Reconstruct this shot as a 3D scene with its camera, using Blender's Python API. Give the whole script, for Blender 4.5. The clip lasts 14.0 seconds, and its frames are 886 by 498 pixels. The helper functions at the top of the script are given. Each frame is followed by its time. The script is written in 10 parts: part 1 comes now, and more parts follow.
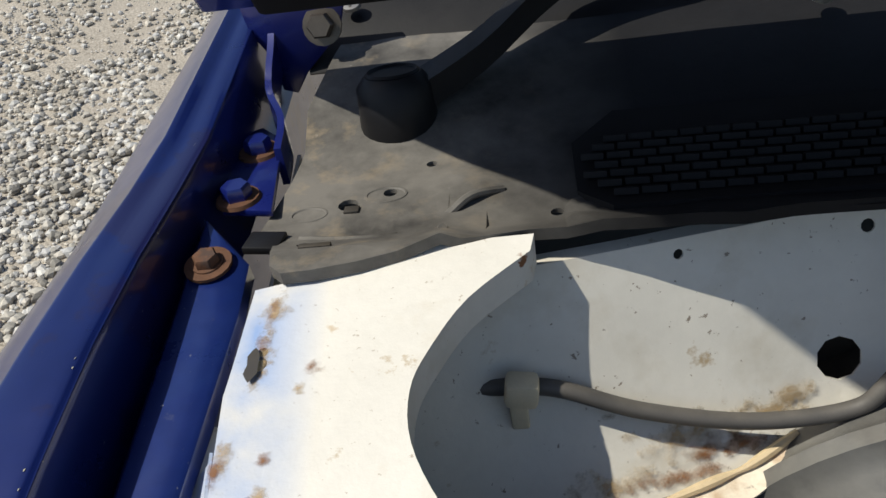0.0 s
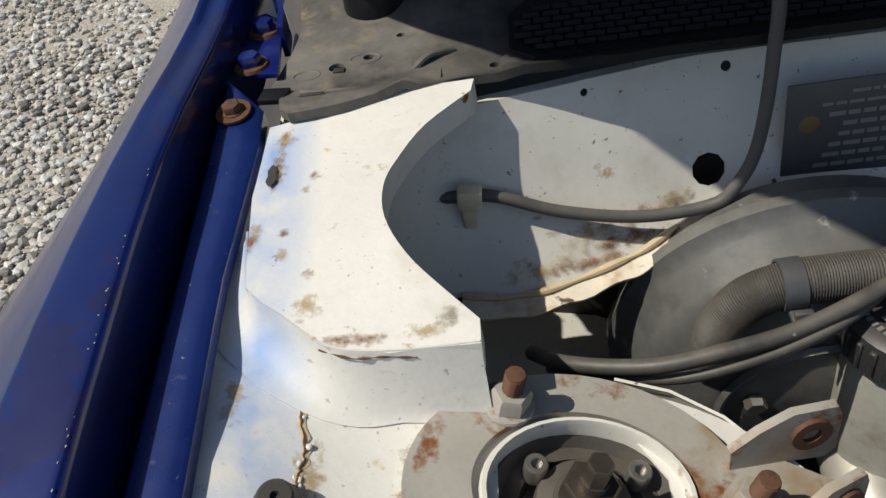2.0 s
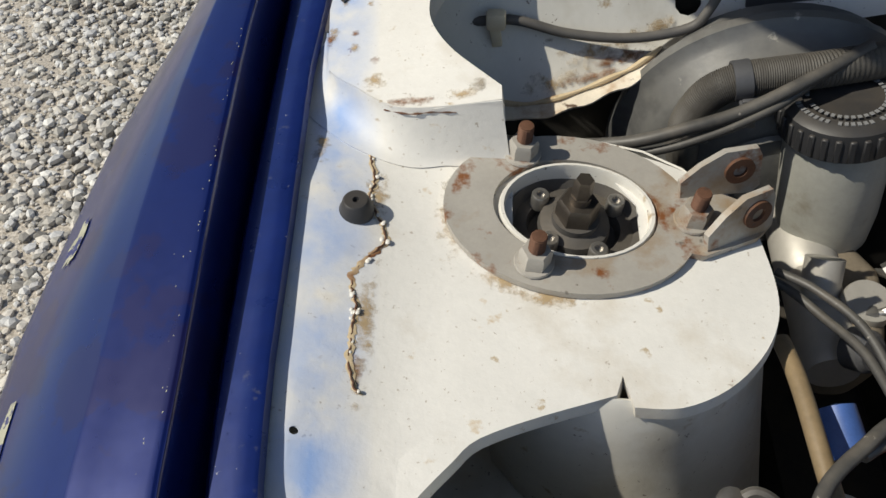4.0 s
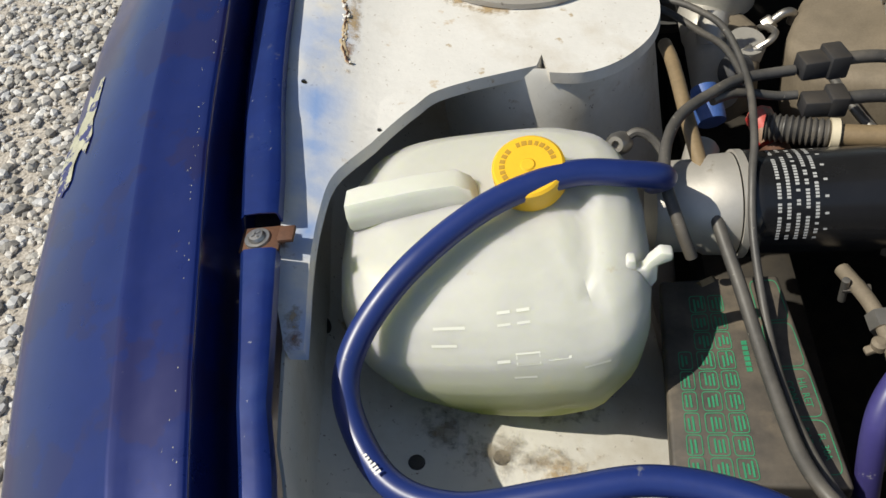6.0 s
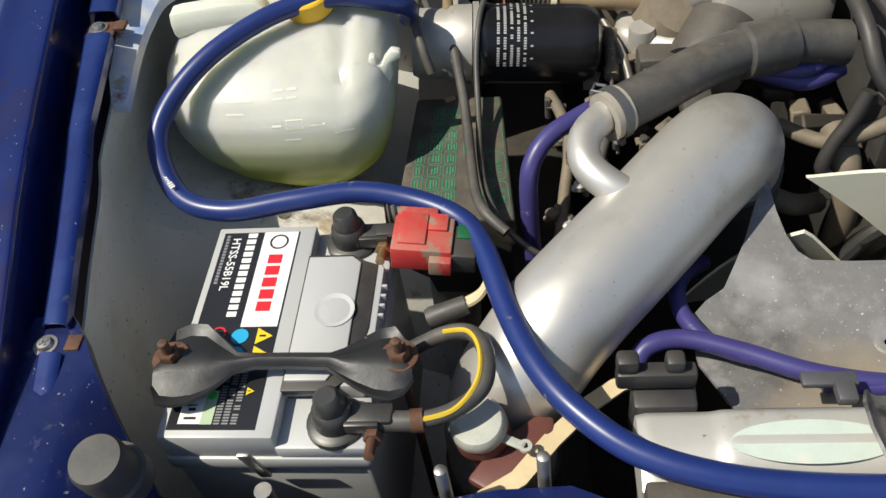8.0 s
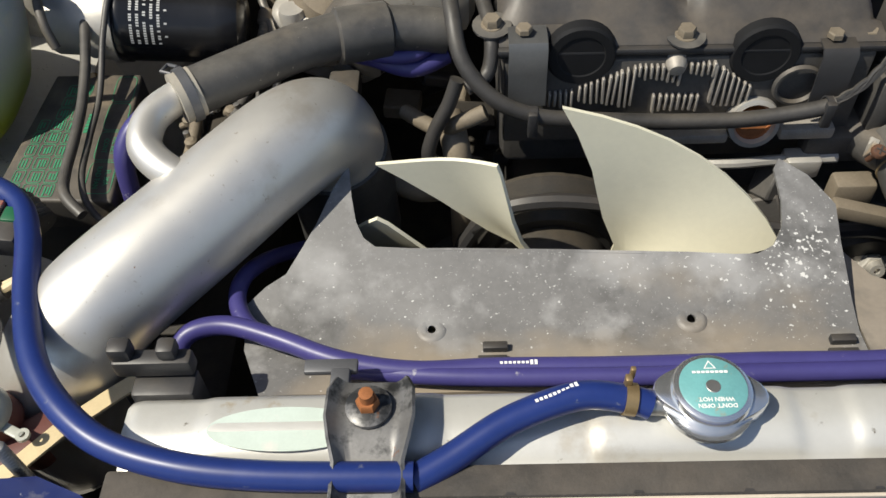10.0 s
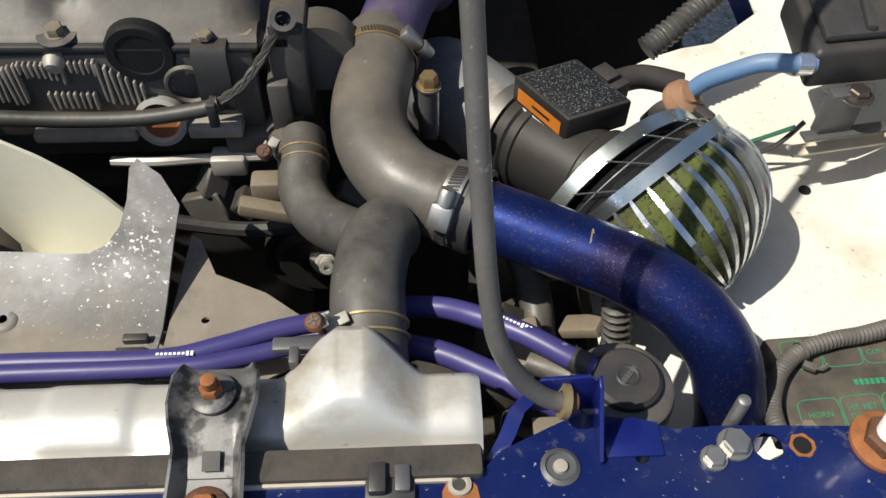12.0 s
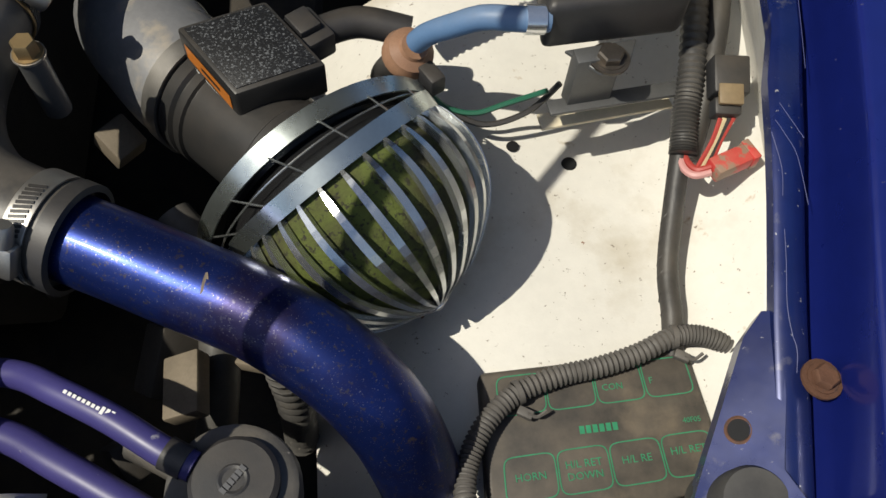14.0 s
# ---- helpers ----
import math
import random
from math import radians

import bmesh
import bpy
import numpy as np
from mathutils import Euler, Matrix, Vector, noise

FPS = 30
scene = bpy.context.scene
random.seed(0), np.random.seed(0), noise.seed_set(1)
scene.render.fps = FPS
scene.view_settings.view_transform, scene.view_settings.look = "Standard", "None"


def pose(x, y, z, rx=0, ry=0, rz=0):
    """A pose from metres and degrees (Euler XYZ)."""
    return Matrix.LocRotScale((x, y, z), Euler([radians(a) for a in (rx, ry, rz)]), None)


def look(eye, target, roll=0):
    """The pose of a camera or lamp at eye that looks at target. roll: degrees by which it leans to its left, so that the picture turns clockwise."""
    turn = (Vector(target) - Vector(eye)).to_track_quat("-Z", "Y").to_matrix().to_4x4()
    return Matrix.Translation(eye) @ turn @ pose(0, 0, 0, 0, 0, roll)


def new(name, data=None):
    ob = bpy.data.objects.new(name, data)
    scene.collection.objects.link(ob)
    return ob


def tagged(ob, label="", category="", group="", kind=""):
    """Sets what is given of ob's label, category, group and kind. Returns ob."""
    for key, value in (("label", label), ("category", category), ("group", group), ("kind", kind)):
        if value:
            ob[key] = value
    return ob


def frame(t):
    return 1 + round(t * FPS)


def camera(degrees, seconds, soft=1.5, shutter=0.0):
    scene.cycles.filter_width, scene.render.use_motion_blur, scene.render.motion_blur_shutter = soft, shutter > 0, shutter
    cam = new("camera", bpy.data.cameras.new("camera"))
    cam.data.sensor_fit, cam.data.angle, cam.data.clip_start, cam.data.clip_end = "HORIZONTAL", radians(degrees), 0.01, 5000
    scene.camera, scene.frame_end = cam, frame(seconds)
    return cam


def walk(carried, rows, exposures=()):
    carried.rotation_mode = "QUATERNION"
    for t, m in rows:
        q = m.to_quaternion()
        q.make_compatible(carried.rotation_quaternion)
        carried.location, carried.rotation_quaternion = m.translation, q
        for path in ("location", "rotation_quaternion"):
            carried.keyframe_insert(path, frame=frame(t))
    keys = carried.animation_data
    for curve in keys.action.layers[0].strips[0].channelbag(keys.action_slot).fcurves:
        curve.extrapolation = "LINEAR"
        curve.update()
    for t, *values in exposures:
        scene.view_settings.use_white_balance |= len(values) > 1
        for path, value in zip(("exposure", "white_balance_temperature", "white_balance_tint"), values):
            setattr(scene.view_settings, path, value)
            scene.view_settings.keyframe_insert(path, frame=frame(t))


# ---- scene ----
cam = camera(55.1, 14.0)
PATH = [
    (0, (0.01, 0.372, 0.374), (-0.243, 2.004, -0.755), -9.5),
    (0.5, (0.005, 0.362, 0.385), (-0.251, 1.985, -0.755), -9.7),
    (1, (0.018, 0.327, 0.391), (-0.262, 1.899, -0.814), -11.3),
    (1.5, (0.029, 0.278, 0.41), (-0.253, 1.819, -0.832), -12.4),
    (2, (0.043, 0.239, 0.414), (-0.23, 1.746, -0.873), -12.3),
    (2.2, (0.043, 0.227, 0.424), (-0.228, 1.716, -0.883), -12.1),
    (4.3, (0.059, 0.026, 0.448), (-0.313, 1.402, -0.954), -15.0),
    (4.5, (0.067, -0.003, 0.435), (-0.312, 1.374, -0.965), -15.7),
    (5, (0.073, -0.061, 0.43), (-0.284, 1.294, -0.997), -15.5),
    (5.5, (0.084, -0.119, 0.439), (-0.267, 1.229, -0.996), -15.1),
    (6, (0.094, -0.192, 0.443), (-0.265, 1.125, -1.018), -16.1),
    (6.5, (0.112, -0.261, 0.446), (-0.275, 0.99, -1.065), -17.1),
    (7, (0.152, -0.349, 0.451), (-0.241, 0.884, -1.074), -15.9),
    (7.5, (0.207, -0.419, 0.461), (-0.104, 0.86, -1.045), -12.0),
    (7.7, (0.222, -0.439, 0.465), (-0.057, 0.863, -1.028), -11.0),
    (9.8, (0.49, -0.422, 0.431), (0.437, 0.894, -1.074), -3.4),
    (10, (0.514, -0.424, 0.439), (0.452, 0.853, -1.099), -3.6),
    (10.5, (0.621, -0.437, 0.445), (0.526, 0.819, -1.108), -4.1),
    (11, (0.767, -0.46, 0.459), (0.681, 0.816, -1.079), -2.7),
    (11.5, (0.867, -0.468, 0.458), (0.821, 0.823, -1.068), -1.3),
    (12, (0.955, -0.428, 0.444), (1.031, 0.817, -1.119), 1.2),
    (12.5, (1.034, -0.376, 0.428), (1.193, 0.792, -1.188), 4.0),
    (13, (1.072, -0.355, 0.419), (1.209, 0.721, -1.261), 2.9),
    (13.5, (1.13, -0.308, 0.398), (1.258, 0.663, -1.346), 2.9),
    (14, (1.164, -0.266, 0.39), (1.336, 0.689, -1.359), 5.9),
]
EXPOSURES = [(0, 0.05), (1.5, -0.08), (4.5, -0.02), (6.5, 0.20), (7.5, 0.26), (10, 0.34), (11, 0.42), (12, 0.35), (13, 0.10), (14, -0.06)]
walk(cam, [(t, look(eye, target, roll)) for t, eye, target, roll in PATH], EXPOSURES)

# ---- light ----
SUN = Vector((-0.535, -0.17, 0.828)).normalized()      # towards the sun
world = bpy.data.worlds.new("sky")
scene.world = world
world.use_nodes = True
sky = world.node_tree.nodes.new("ShaderNodeTexSky")
sky.sky_type, sky.sun_disc = "NISHITA", False
sky.sun_elevation = math.asin(SUN.z)
sky.sun_rotation = math.atan2(SUN.x, SUN.y)
world.node_tree.links.new(sky.outputs[0], world.node_tree.nodes["Background"].inputs[0])
world.node_tree.nodes["Background"].inputs[1].default_value = 0.098
lamp = bpy.data.lights.new("sun", "SUN")
lamp.energy, lamp.angle, lamp.color = 4.5, radians(0.5), (1.0, 0.95, 0.82)
sun = new("sun", lamp)
sun.matrix_world = look(SUN * 20, (0, 0, 0))


# ---- materials ----
def material(name, base, rough=0.5, metal=0.0, spots=(), bump=0.0, bump_scale=200.0, vary=0.0, vary_scale=12.0,
             coat=0.0, rough_vary=0.0, transmission=0.0, specular=0.5, dust=None):
    """A procedural surface. spots: (colour, scale, threshold, softness) layers of stains; vary: soft unevenness of the tone."""
    m = bpy.data.materials.new(name)
    m.use_nodes = True
    nt = m.node_tree
    n, l = nt.nodes, nt.links
    b = n["Principled BSDF"]
    b.inputs["Roughness"].default_value, b.inputs["Metallic"].default_value = rough, metal
    b.inputs["Coat Weight"].default_value, b.inputs["Coat Roughness"].default_value = coat, 0.08
    b.inputs["Transmission Weight"].default_value = transmission
    b.inputs["Specular IOR Level"].default_value = specular
    pos = n.new("ShaderNodeNewGeometry").outputs["Position"]

    def noise_node(scale, detail=4.0, offset=0.0):
        t = n.new("ShaderNodeTexNoise")
        t.inputs["Scale"].default_value, t.inputs["Detail"].default_value, t.inputs["Roughness"].default_value = scale, detail, 0.62
        if offset:
            v = n.new("ShaderNodeVectorMath")
            v.inputs[1].default_value = (offset, -offset, offset * 0.5)
            l.new(pos, v.inputs[0])
            l.new(v.outputs[0], t.inputs["Vector"])
        else:
            l.new(pos, t.inputs["Vector"])
        return t.outputs["Fac"]

    def ramp(fac, lo, hi):
        r = n.new("ShaderNodeMapRange")
        r.inputs["From Min"].default_value, r.inputs["From Max"].default_value = lo, hi
        l.new(fac, r.inputs["Value"])
        return r.outputs["Result"]

    def mix(fac, a, c):
        x = n.new("ShaderNodeMix")
        x.data_type = "RGBA"
        l.new(fac, x.inputs["Factor"])
        for s, v in ((x.inputs["A"], a), (x.inputs["B"], c)):
            if isinstance(v, tuple):
                s.default_value = (*v[:3], 1)
            else:
                l.new(v, s)
        return x.outputs["Result"]

    col = base
    if vary:
        dark = tuple(c * (1 - vary) for c in base)
        light = tuple(min(1, c * (1 + vary * 0.6)) for c in base)
        col = mix(ramp(noise_node(vary_scale), 0.3, 0.7), dark, light)
        fine = mix(ramp(noise_node(vary_scale * 14, 3, 3.1), 0.35, 0.65), tuple(c * (1 - vary * 0.5) for c in base), light)
        half = n.new("ShaderNodeValue")
        half.outputs[0].default_value = 0.35
        col = mix(half.outputs[0], col, fine)
    for k, (tone, scale, lo, soft) in enumerate(spots):
        col = mix(ramp(noise_node(scale, 6, 1.7 + 2.3 * k), lo, lo + soft), col, tone)
    if dust:                                          # dust settles on what faces up
        tone, amount = dust
        up = n.new("ShaderNodeSeparateXYZ")
        l.new(n.new("ShaderNodeNewGeometry").outputs["Normal"], up.inputs[0])
        a = n.new("ShaderNodeMath")
        a.operation = "MULTIPLY"
        l.new(ramp(up.outputs["Z"], 0.1, 1.0), a.inputs[0])
        c = n.new("ShaderNodeMath")
        c.operation = "MULTIPLY"
        c.inputs[1].default_value = amount
        l.new(ramp(noise_node(30, 6, 7.7), 0.3, 0.75), a.inputs[1])
        l.new(a.outputs[0], c.inputs[0])
        col = mix(c.outputs[0], col, tone)
    if isinstance(col, tuple):
        b.inputs["Base Color"].default_value = (*col, 1)
    else:
        l.new(col, b.inputs["Base Color"])
    if rough_vary:
        r = n.new("ShaderNodeMapRange")
        r.inputs["To Min"].default_value, r.inputs["To Max"].default_value = max(0.02, rough - rough_vary), min(1, rough + rough_vary)
        l.new(noise_node(45, 5, 5.3), r.inputs["Value"])
        l.new(r.outputs["Result"], b.inputs["Roughness"])
    if bump:
        bp = n.new("ShaderNodeBump")
        bp.inputs["Strength"].default_value, bp.inputs["Distance"].default_value = bump, 0.001
        l.new(noise_node(bump_scale, 5, 0.9), bp.inputs["Height"])
        l.new(bp.outputs[0], b.inputs["Normal"])
    return m


RUST = (0.20, 0.075, 0.025)
DIRT = (0.22, 0.17, 0.11)
M = {
    "blue": material("blue_paint", (0.007, 0.014, 0.135), 0.30, 0.10, vary=0.22, vary_scale=7, coat=0.6, rough_vary=0.10,
                     spots=(((0.16, 0.15, 0.16), 130, 0.70, 0.03),)),
    "blue_dirty": material("dusty_blue_paint", (0.006, 0.015, 0.098), 0.30, 0.25, vary=0.3, vary_scale=9, coat=0.5, rough_vary=0.14,
                           spots=(((0.016, 0.022, 0.085), 12, 0.50, 0.2), ((0.085, 0.085, 0.13), 60, 0.61, 0.10), ((0.32, 0.31, 0.33), 230, 0.665, 0.03), ((0.16, 0.11, 0.07), 34, 0.70, 0.05))),
    "white": material("white_body_paint", (0.68, 0.655, 0.595), 0.45, vary=0.10, vary_scale=9, bump=0.15, bump_scale=260, rough_vary=0.12,
                      spots=(((0.50, 0.45, 0.36), 11, 0.54, 0.22), ((0.40, 0.31, 0.20), 34, 0.66, 0.06), ((0.24, 0.20, 0.16), 210, 0.655, 0.03), (RUST, 52, 0.715, 0.02))),
    "brace": material("overspray_white_paint", (0.70, 0.68, 0.635), 0.58, vary=0.09, vary_scale=13, bump=0.3, bump_scale=180, rough_vary=0.12,
                      spots=(((0.56, 0.51, 0.43), 14, 0.55, 0.20), ((0.52, 0.40, 0.25), 32, 0.645, 0.07), ((0.44, 0.39, 0.33), 260, 0.65, 0.04), ((0.45, 0.36, 0.24), 60, 0.665, 0.06), (RUST, 62, 0.71, 0.03))),
    "black": material("black_plastic", (0.028, 0.028, 0.030), 0.48, vary=0.3, vary_scale=22, rough_vary=0.12, bump=0.06, bump_scale=700,
                      dust=(DIRT, 0.2)),
    "dusty": material("dusty_black_plastic", (0.035, 0.035, 0.037), 0.6, vary=0.3, vary_scale=14, rough_vary=0.1, bump=0.05, bump_scale=600,
                      spots=(((0.33, 0.31, 0.29), 120, 0.66, 0.04),), dust=((0.30, 0.27, 0.22), 0.45)),
    "rubber": material("black_rubber", (0.048, 0.046, 0.044), 0.50, vary=0.4, vary_scale=16, rough_vary=0.2, bump=0.14, bump_scale=300,
                       spots=(((0.13, 0.112, 0.09), 13, 0.52, 0.2), ((0.24, 0.22, 0.19), 190, 0.68, 0.03)),
                       dust=((0.22, 0.20, 0.17), 0.5)),
    "hose": material("blue_silicone", (0.014, 0.030, 0.145), 0.36, vary=0.15, vary_scale=20, rough_vary=0.12,
                     spots=(((0.14, 0.15, 0.2), 70, 0.66, 0.06),)),
    "violet": material("violet_silicone", (0.048, 0.042, 0.165), 0.42, vary=0.15, vary_scale=20, rough_vary=0.12,
                       spots=(((0.25, 0.24, 0.3), 70, 0.66, 0.05),)),
    "alu": material("cast_aluminium", (0.48, 0.455, 0.41), 0.5, 0.45, vary=0.14, vary_scale=10, rough_vary=0.14, bump=0.12, bump_scale=500,
                    spots=(((0.30, 0.26, 0.20), 45, 0.66, 0.08),)),
    "silver": material("silver_painted_pipe", (0.62, 0.595, 0.55), 0.42, 0.65, vary=0.06, vary_scale=9, rough_vary=0.08,
                       spots=(((0.48, 0.43, 0.36), 16, 0.54, 0.20), ((0.42, 0.37, 0.30), 160, 0.66, 0.06), ((0.30, 0.17, 0.09), 230, 0.715, 0.02))),
    "tank": material("clear_coated_tank", (0.62, 0.605, 0.56), 0.40, 0.4, vary=0.08, vary_scale=11, rough_vary=0.1, bump=0.1, bump_scale=300,
                     spots=(((0.42, 0.36, 0.27), 12, 0.55, 0.15), ((0.44, 0.33, 0.17), 26, 0.64, 0.1), ((0.20, 0.17, 0.13), 90, 0.68, 0.05))),
    "engine": material("engine_casting", (0.085, 0.08, 0.075), 0.6, 0.3, vary=0.35, vary_scale=20, bump=0.25, bump_scale=250,
                       dust=(DIRT, 0.4)),
    # grimy metal; also the dark colour of sheets that stand in for shade
    "dark": material("grime_and_shade_dark", (0.036, 0.033, 0.030), 0.65, 0.2, vary=0.4, vary_scale=15, bump=0.2, bump_scale=200, dust=(DIRT, 0.2)),
    "rusty": material("rusty_steel", (0.135, 0.065, 0.038), 0.72, 0.35, vary=0.4, vary_scale=90, bump=0.3, bump_scale=700,
                      spots=(((0.08, 0.05, 0.04), 90, 0.55, 0.1),)),
    "zinc": material("zinc_plated_steel", (0.42, 0.40, 0.37), 0.42, 0.9, vary=0.15, vary_scale=80, rough_vary=0.12,
                     spots=((RUST, 140, 0.70, 0.04),)),
    "plate": material("grey_plated_mount", (0.385, 0.36, 0.32), 0.5, 0.12, vary=0.15, vary_scale=25, rough_vary=0.1,
                      spots=(((0.30, 0.22, 0.14), 18, 0.52, 0.14), (RUST, 34, 0.57, 0.08), ((0.14, 0.12, 0.10), 70, 0.66, 0.05))),
    "chrome": material("chrome", (0.78, 0.79, 0.80), 0.2, 0.9, rough_vary=0.06, vary=0.06, vary_scale=40),
    "foam": material("green_filter_foam", (0.10, 0.14, 0.015), 0.9, vary=0.4, vary_scale=30, bump=0.8, bump_scale=500,
                     spots=(((0.05, 0.04, 0.02), 260, 0.56, 0.08),)),
    "yellow": material("yellow_plastic", (0.78, 0.46, 0.02), 0.42, vary=0.08, vary_scale=30, spots=(((0.45, 0.27, 0.03), 60, 0.66, 0.1),)),
    "red": material("red_plastic", (0.50, 0.04, 0.036), 0.48, vary=0.2, vary_scale=40, spots=(((0.26, 0.17, 0.12), 55, 0.52, 0.05),), dust=((0.36, 0.24, 0.17), 0.6)),
    "fan": material("cream_plastic", (0.74, 0.70, 0.54), 0.5, vary=0.08, vary_scale=14),
    "grey_case": material("light_grey_plastic", (0.44, 0.44, 0.43), 0.42, vary=0.05, vary_scale=40, bump=0.05, bump_scale=900,
                          spots=(((0.30, 0.27, 0.22), 60, 0.68, 0.08),)),
    "label_black": material("black_label", (0.018, 0.018, 0.02), 0.3, vary=0.1, vary_scale=60),
    "label_white": material("white_label", (0.80, 0.79, 0.75), 0.35, vary=0.03, vary_scale=60),
    "ink_red": material("red_print", (0.62, 0.02, 0.03), 0.4),
    "ink_white": material("white_print", (0.78, 0.77, 0.74), 0.4),
    "ink_green": material("green_print", (0.035, 0.25, 0.125), 0.5, vary=0.3, vary_scale=90),
    "ink_black": material("black_print", (0.02, 0.02, 0.02), 0.4),
    "ink_blue": material("blue_print", (0.02, 0.36, 0.62), 0.4),
    "ink_yellow": material("yellow_print", (0.80, 0.55, 0.02), 0.4),
    "orange": material("orange_label", (0.55, 0.17, 0.02), 0.4, vary=0.15, vary_scale=60),
    "teal": material("teal_label", (0.14, 0.35, 0.35), 0.4, vary=0.2, vary_scale=40, spots=(((0.30, 0.24, 0.16), 60, 0.62, 0.08),)),
    "glass": material("windscreen_glass", (0.02, 0.025, 0.025), 0.06),
    "brass": material("yellow_zinc", (0.34, 0.24, 0.12), 0.45, 0.7, vary=0.2, vary_scale=60),
}
# translucent moulded plastic of the coolant tank
milk = material("milky_plastic", (0.66, 0.665, 0.58), 0.32, vary=0.06, vary_scale=10, spots=(((0.66, 0.60, 0.40), 14, 0.60, 0.18), ((0.50, 0.44, 0.33), 40, 0.66, 0.08)))
milk.node_tree.nodes["Principled BSDF"].inputs["Subsurface Weight"].default_value = 0.5
milk.node_tree.nodes["Principled BSDF"].inputs["Subsurface Radius"].default_value = (0.012, 0.014, 0.008)
milk.node_tree.nodes["Principled BSDF"].inputs["Subsurface Scale"].default_value = 1.0
M["milk"] = milk


# ---- building ----
from mathutils.bvhtree import BVHTree


def part(name, bm, mat, parent=None, label="", smooth=True):
    """Links a bmesh as one mesh object; parent: the thing or part that it belongs to."""
    bmesh.ops.recalc_face_normals(bm, faces=bm.faces[:])
    me = bpy.data.meshes.new(name)
    bm.to_mesh(me)
    bm.free()
    for p in me.polygons:
        p.use_smooth = smooth
    if smooth:
        me.set_sharp_from_angle(angle=radians(38))
    me.materials.append(M[mat] if isinstance(mat, str) else mat)
    ob = new(name, me)
    if parent is not None:
        ob.parent = parent
    if label:
        ob["label"] = label
    return ob


def thing(name, label, category, at=(0, 0, 0), group="", kind=""):
    e = new(name)
    e.location = at
    e.empty_display_size = 0.02
    return tagged(e, label, category, group, kind)


def box(size, at=(0, 0, 0), bevel=0.0, turn=(0, 0, 0), segments=2):
    bm = bmesh.new()
    bmesh.ops.create_cube(bm, size=1)
    bmesh.ops.scale(bm, vec=size, verts=bm.verts)
    if bevel:
        bmesh.ops.bevel(bm, geom=bm.edges[:], offset=bevel, segments=segments, profile=0.5, affect="EDGES")
    bmesh.ops.transform(bm, matrix=pose(*at, *turn), verts=bm.verts)
    return bm


def prism(outline, z0, z1, bevel=0.0, m=None, segments=2):
    """A plate with the given outline (x, y), from z0 to z1."""
    bm = bmesh.new()
    f = bm.faces.new([bm.verts.new((x, y, z0)) for x, y in outline])
    r = bmesh.ops.extrude_face_region(bm, geom=[f])
    bmesh.ops.translate(bm, vec=(0, 0, z1 - z0), verts=[v for v in r["geom"] if isinstance(v, bmesh.types.BMVert)])
    if bevel:
        bmesh.ops.bevel(bm, geom=[e for e in bm.edges if e.calc_face_angle(0) > 0.5], offset=bevel, segments=segments, profile=0.5, affect="EDGES")
    if m is not None:
        bmesh.ops.transform(bm, matrix=m, verts=bm.verts)
    return bm


def smooth_line(points, steps=8, closed=False):
    """A curve through the points."""
    p = [Vector(q) for q in points]
    n = len(p)
    out = []
    for i in range(n if closed else n - 1):
        a, b, c, d = (p[(i + k) % n] if closed else p[min(max(i + k, 0), n - 1)] for k in (-1, 0, 1, 2))
        for s in range(steps):
            t = s / steps
            out.append(0.5 * (2 * b + (c - a) * t + (2 * a - 5 * b + 4 * c - d) * t * t + (3 * b - a - 3 * c + d) * t ** 3))
    if not closed:
        out.append(p[-1])
    return out


def sweep(line, radius, sides=12, caps=True, bm=None):
    """A round bar or hose along a line; radius: a number or a function of the way along it, 0 to 1."""
    bm = bm or bmesh.new()
    ahead = (line[1] - line[0]).normalized()
    side = ahead.orthogonal().normalized()
    rings = []
    for i, c in enumerate(line):
        d = (line[min(i + 1, len(line) - 1)] - line[max(i - 1, 0)]).normalized()
        side = (side - d * side.dot(d)).normalized()
        up = d.cross(side)
        r = radius(i / (len(line) - 1)) if callable(radius) else radius
        rings.append([bm.verts.new(c + r * (math.cos(2 * math.pi * k / sides) * side + math.sin(2 * math.pi * k / sides) * up)) for k in range(sides)])
    for a, b in zip(rings, rings[1:]):
        for k in range(sides):
            bm.faces.new((a[k], a[(k + 1) % sides], b[(k + 1) % sides], b[k]))
    if caps:
        bm.faces.new(rings[0])
        bm.faces.new(rings[-1])
    return bm


def hose(points, radius, sides=12, steps=8, ribs=0, rib=0.0008):
    line = smooth_line(points, steps)
    if not ribs:
        return sweep(line, radius, sides)
    fine = smooth_line(points, max(steps, int(ribs * 4 / (len(points) - 1)) + 1))
    n = len(fine) - 1
    return sweep(fine, lambda t: radius + rib * math.cos(2 * math.pi * ribs * t), sides)


def lathe(profile, m=None, sides=28, arc=1.0):
    """A turned body about the z axis from (radius, height) pairs."""
    bm = bmesh.new()
    n = sides if arc == 1 else sides + 1
    rings = [[bm.verts.new((max(r, 1e-5) * math.cos(2 * math.pi * arc * k / sides), max(r, 1e-5) * math.sin(2 * math.pi * arc * k / sides), z)) for k in range(n)] for r, z in profile]
    for a, b in zip(rings, rings[1:]):
        for k in range(sides):
            j = (k + 1) % n
            bm.faces.new((a[k], a[j], b[j], b[k]))
    bmesh.ops.remove_doubles(bm, verts=bm.verts, dist=2e-5)
    if m is not None:
        bmesh.ops.transform(bm, matrix=m, verts=bm.verts)
    return bm


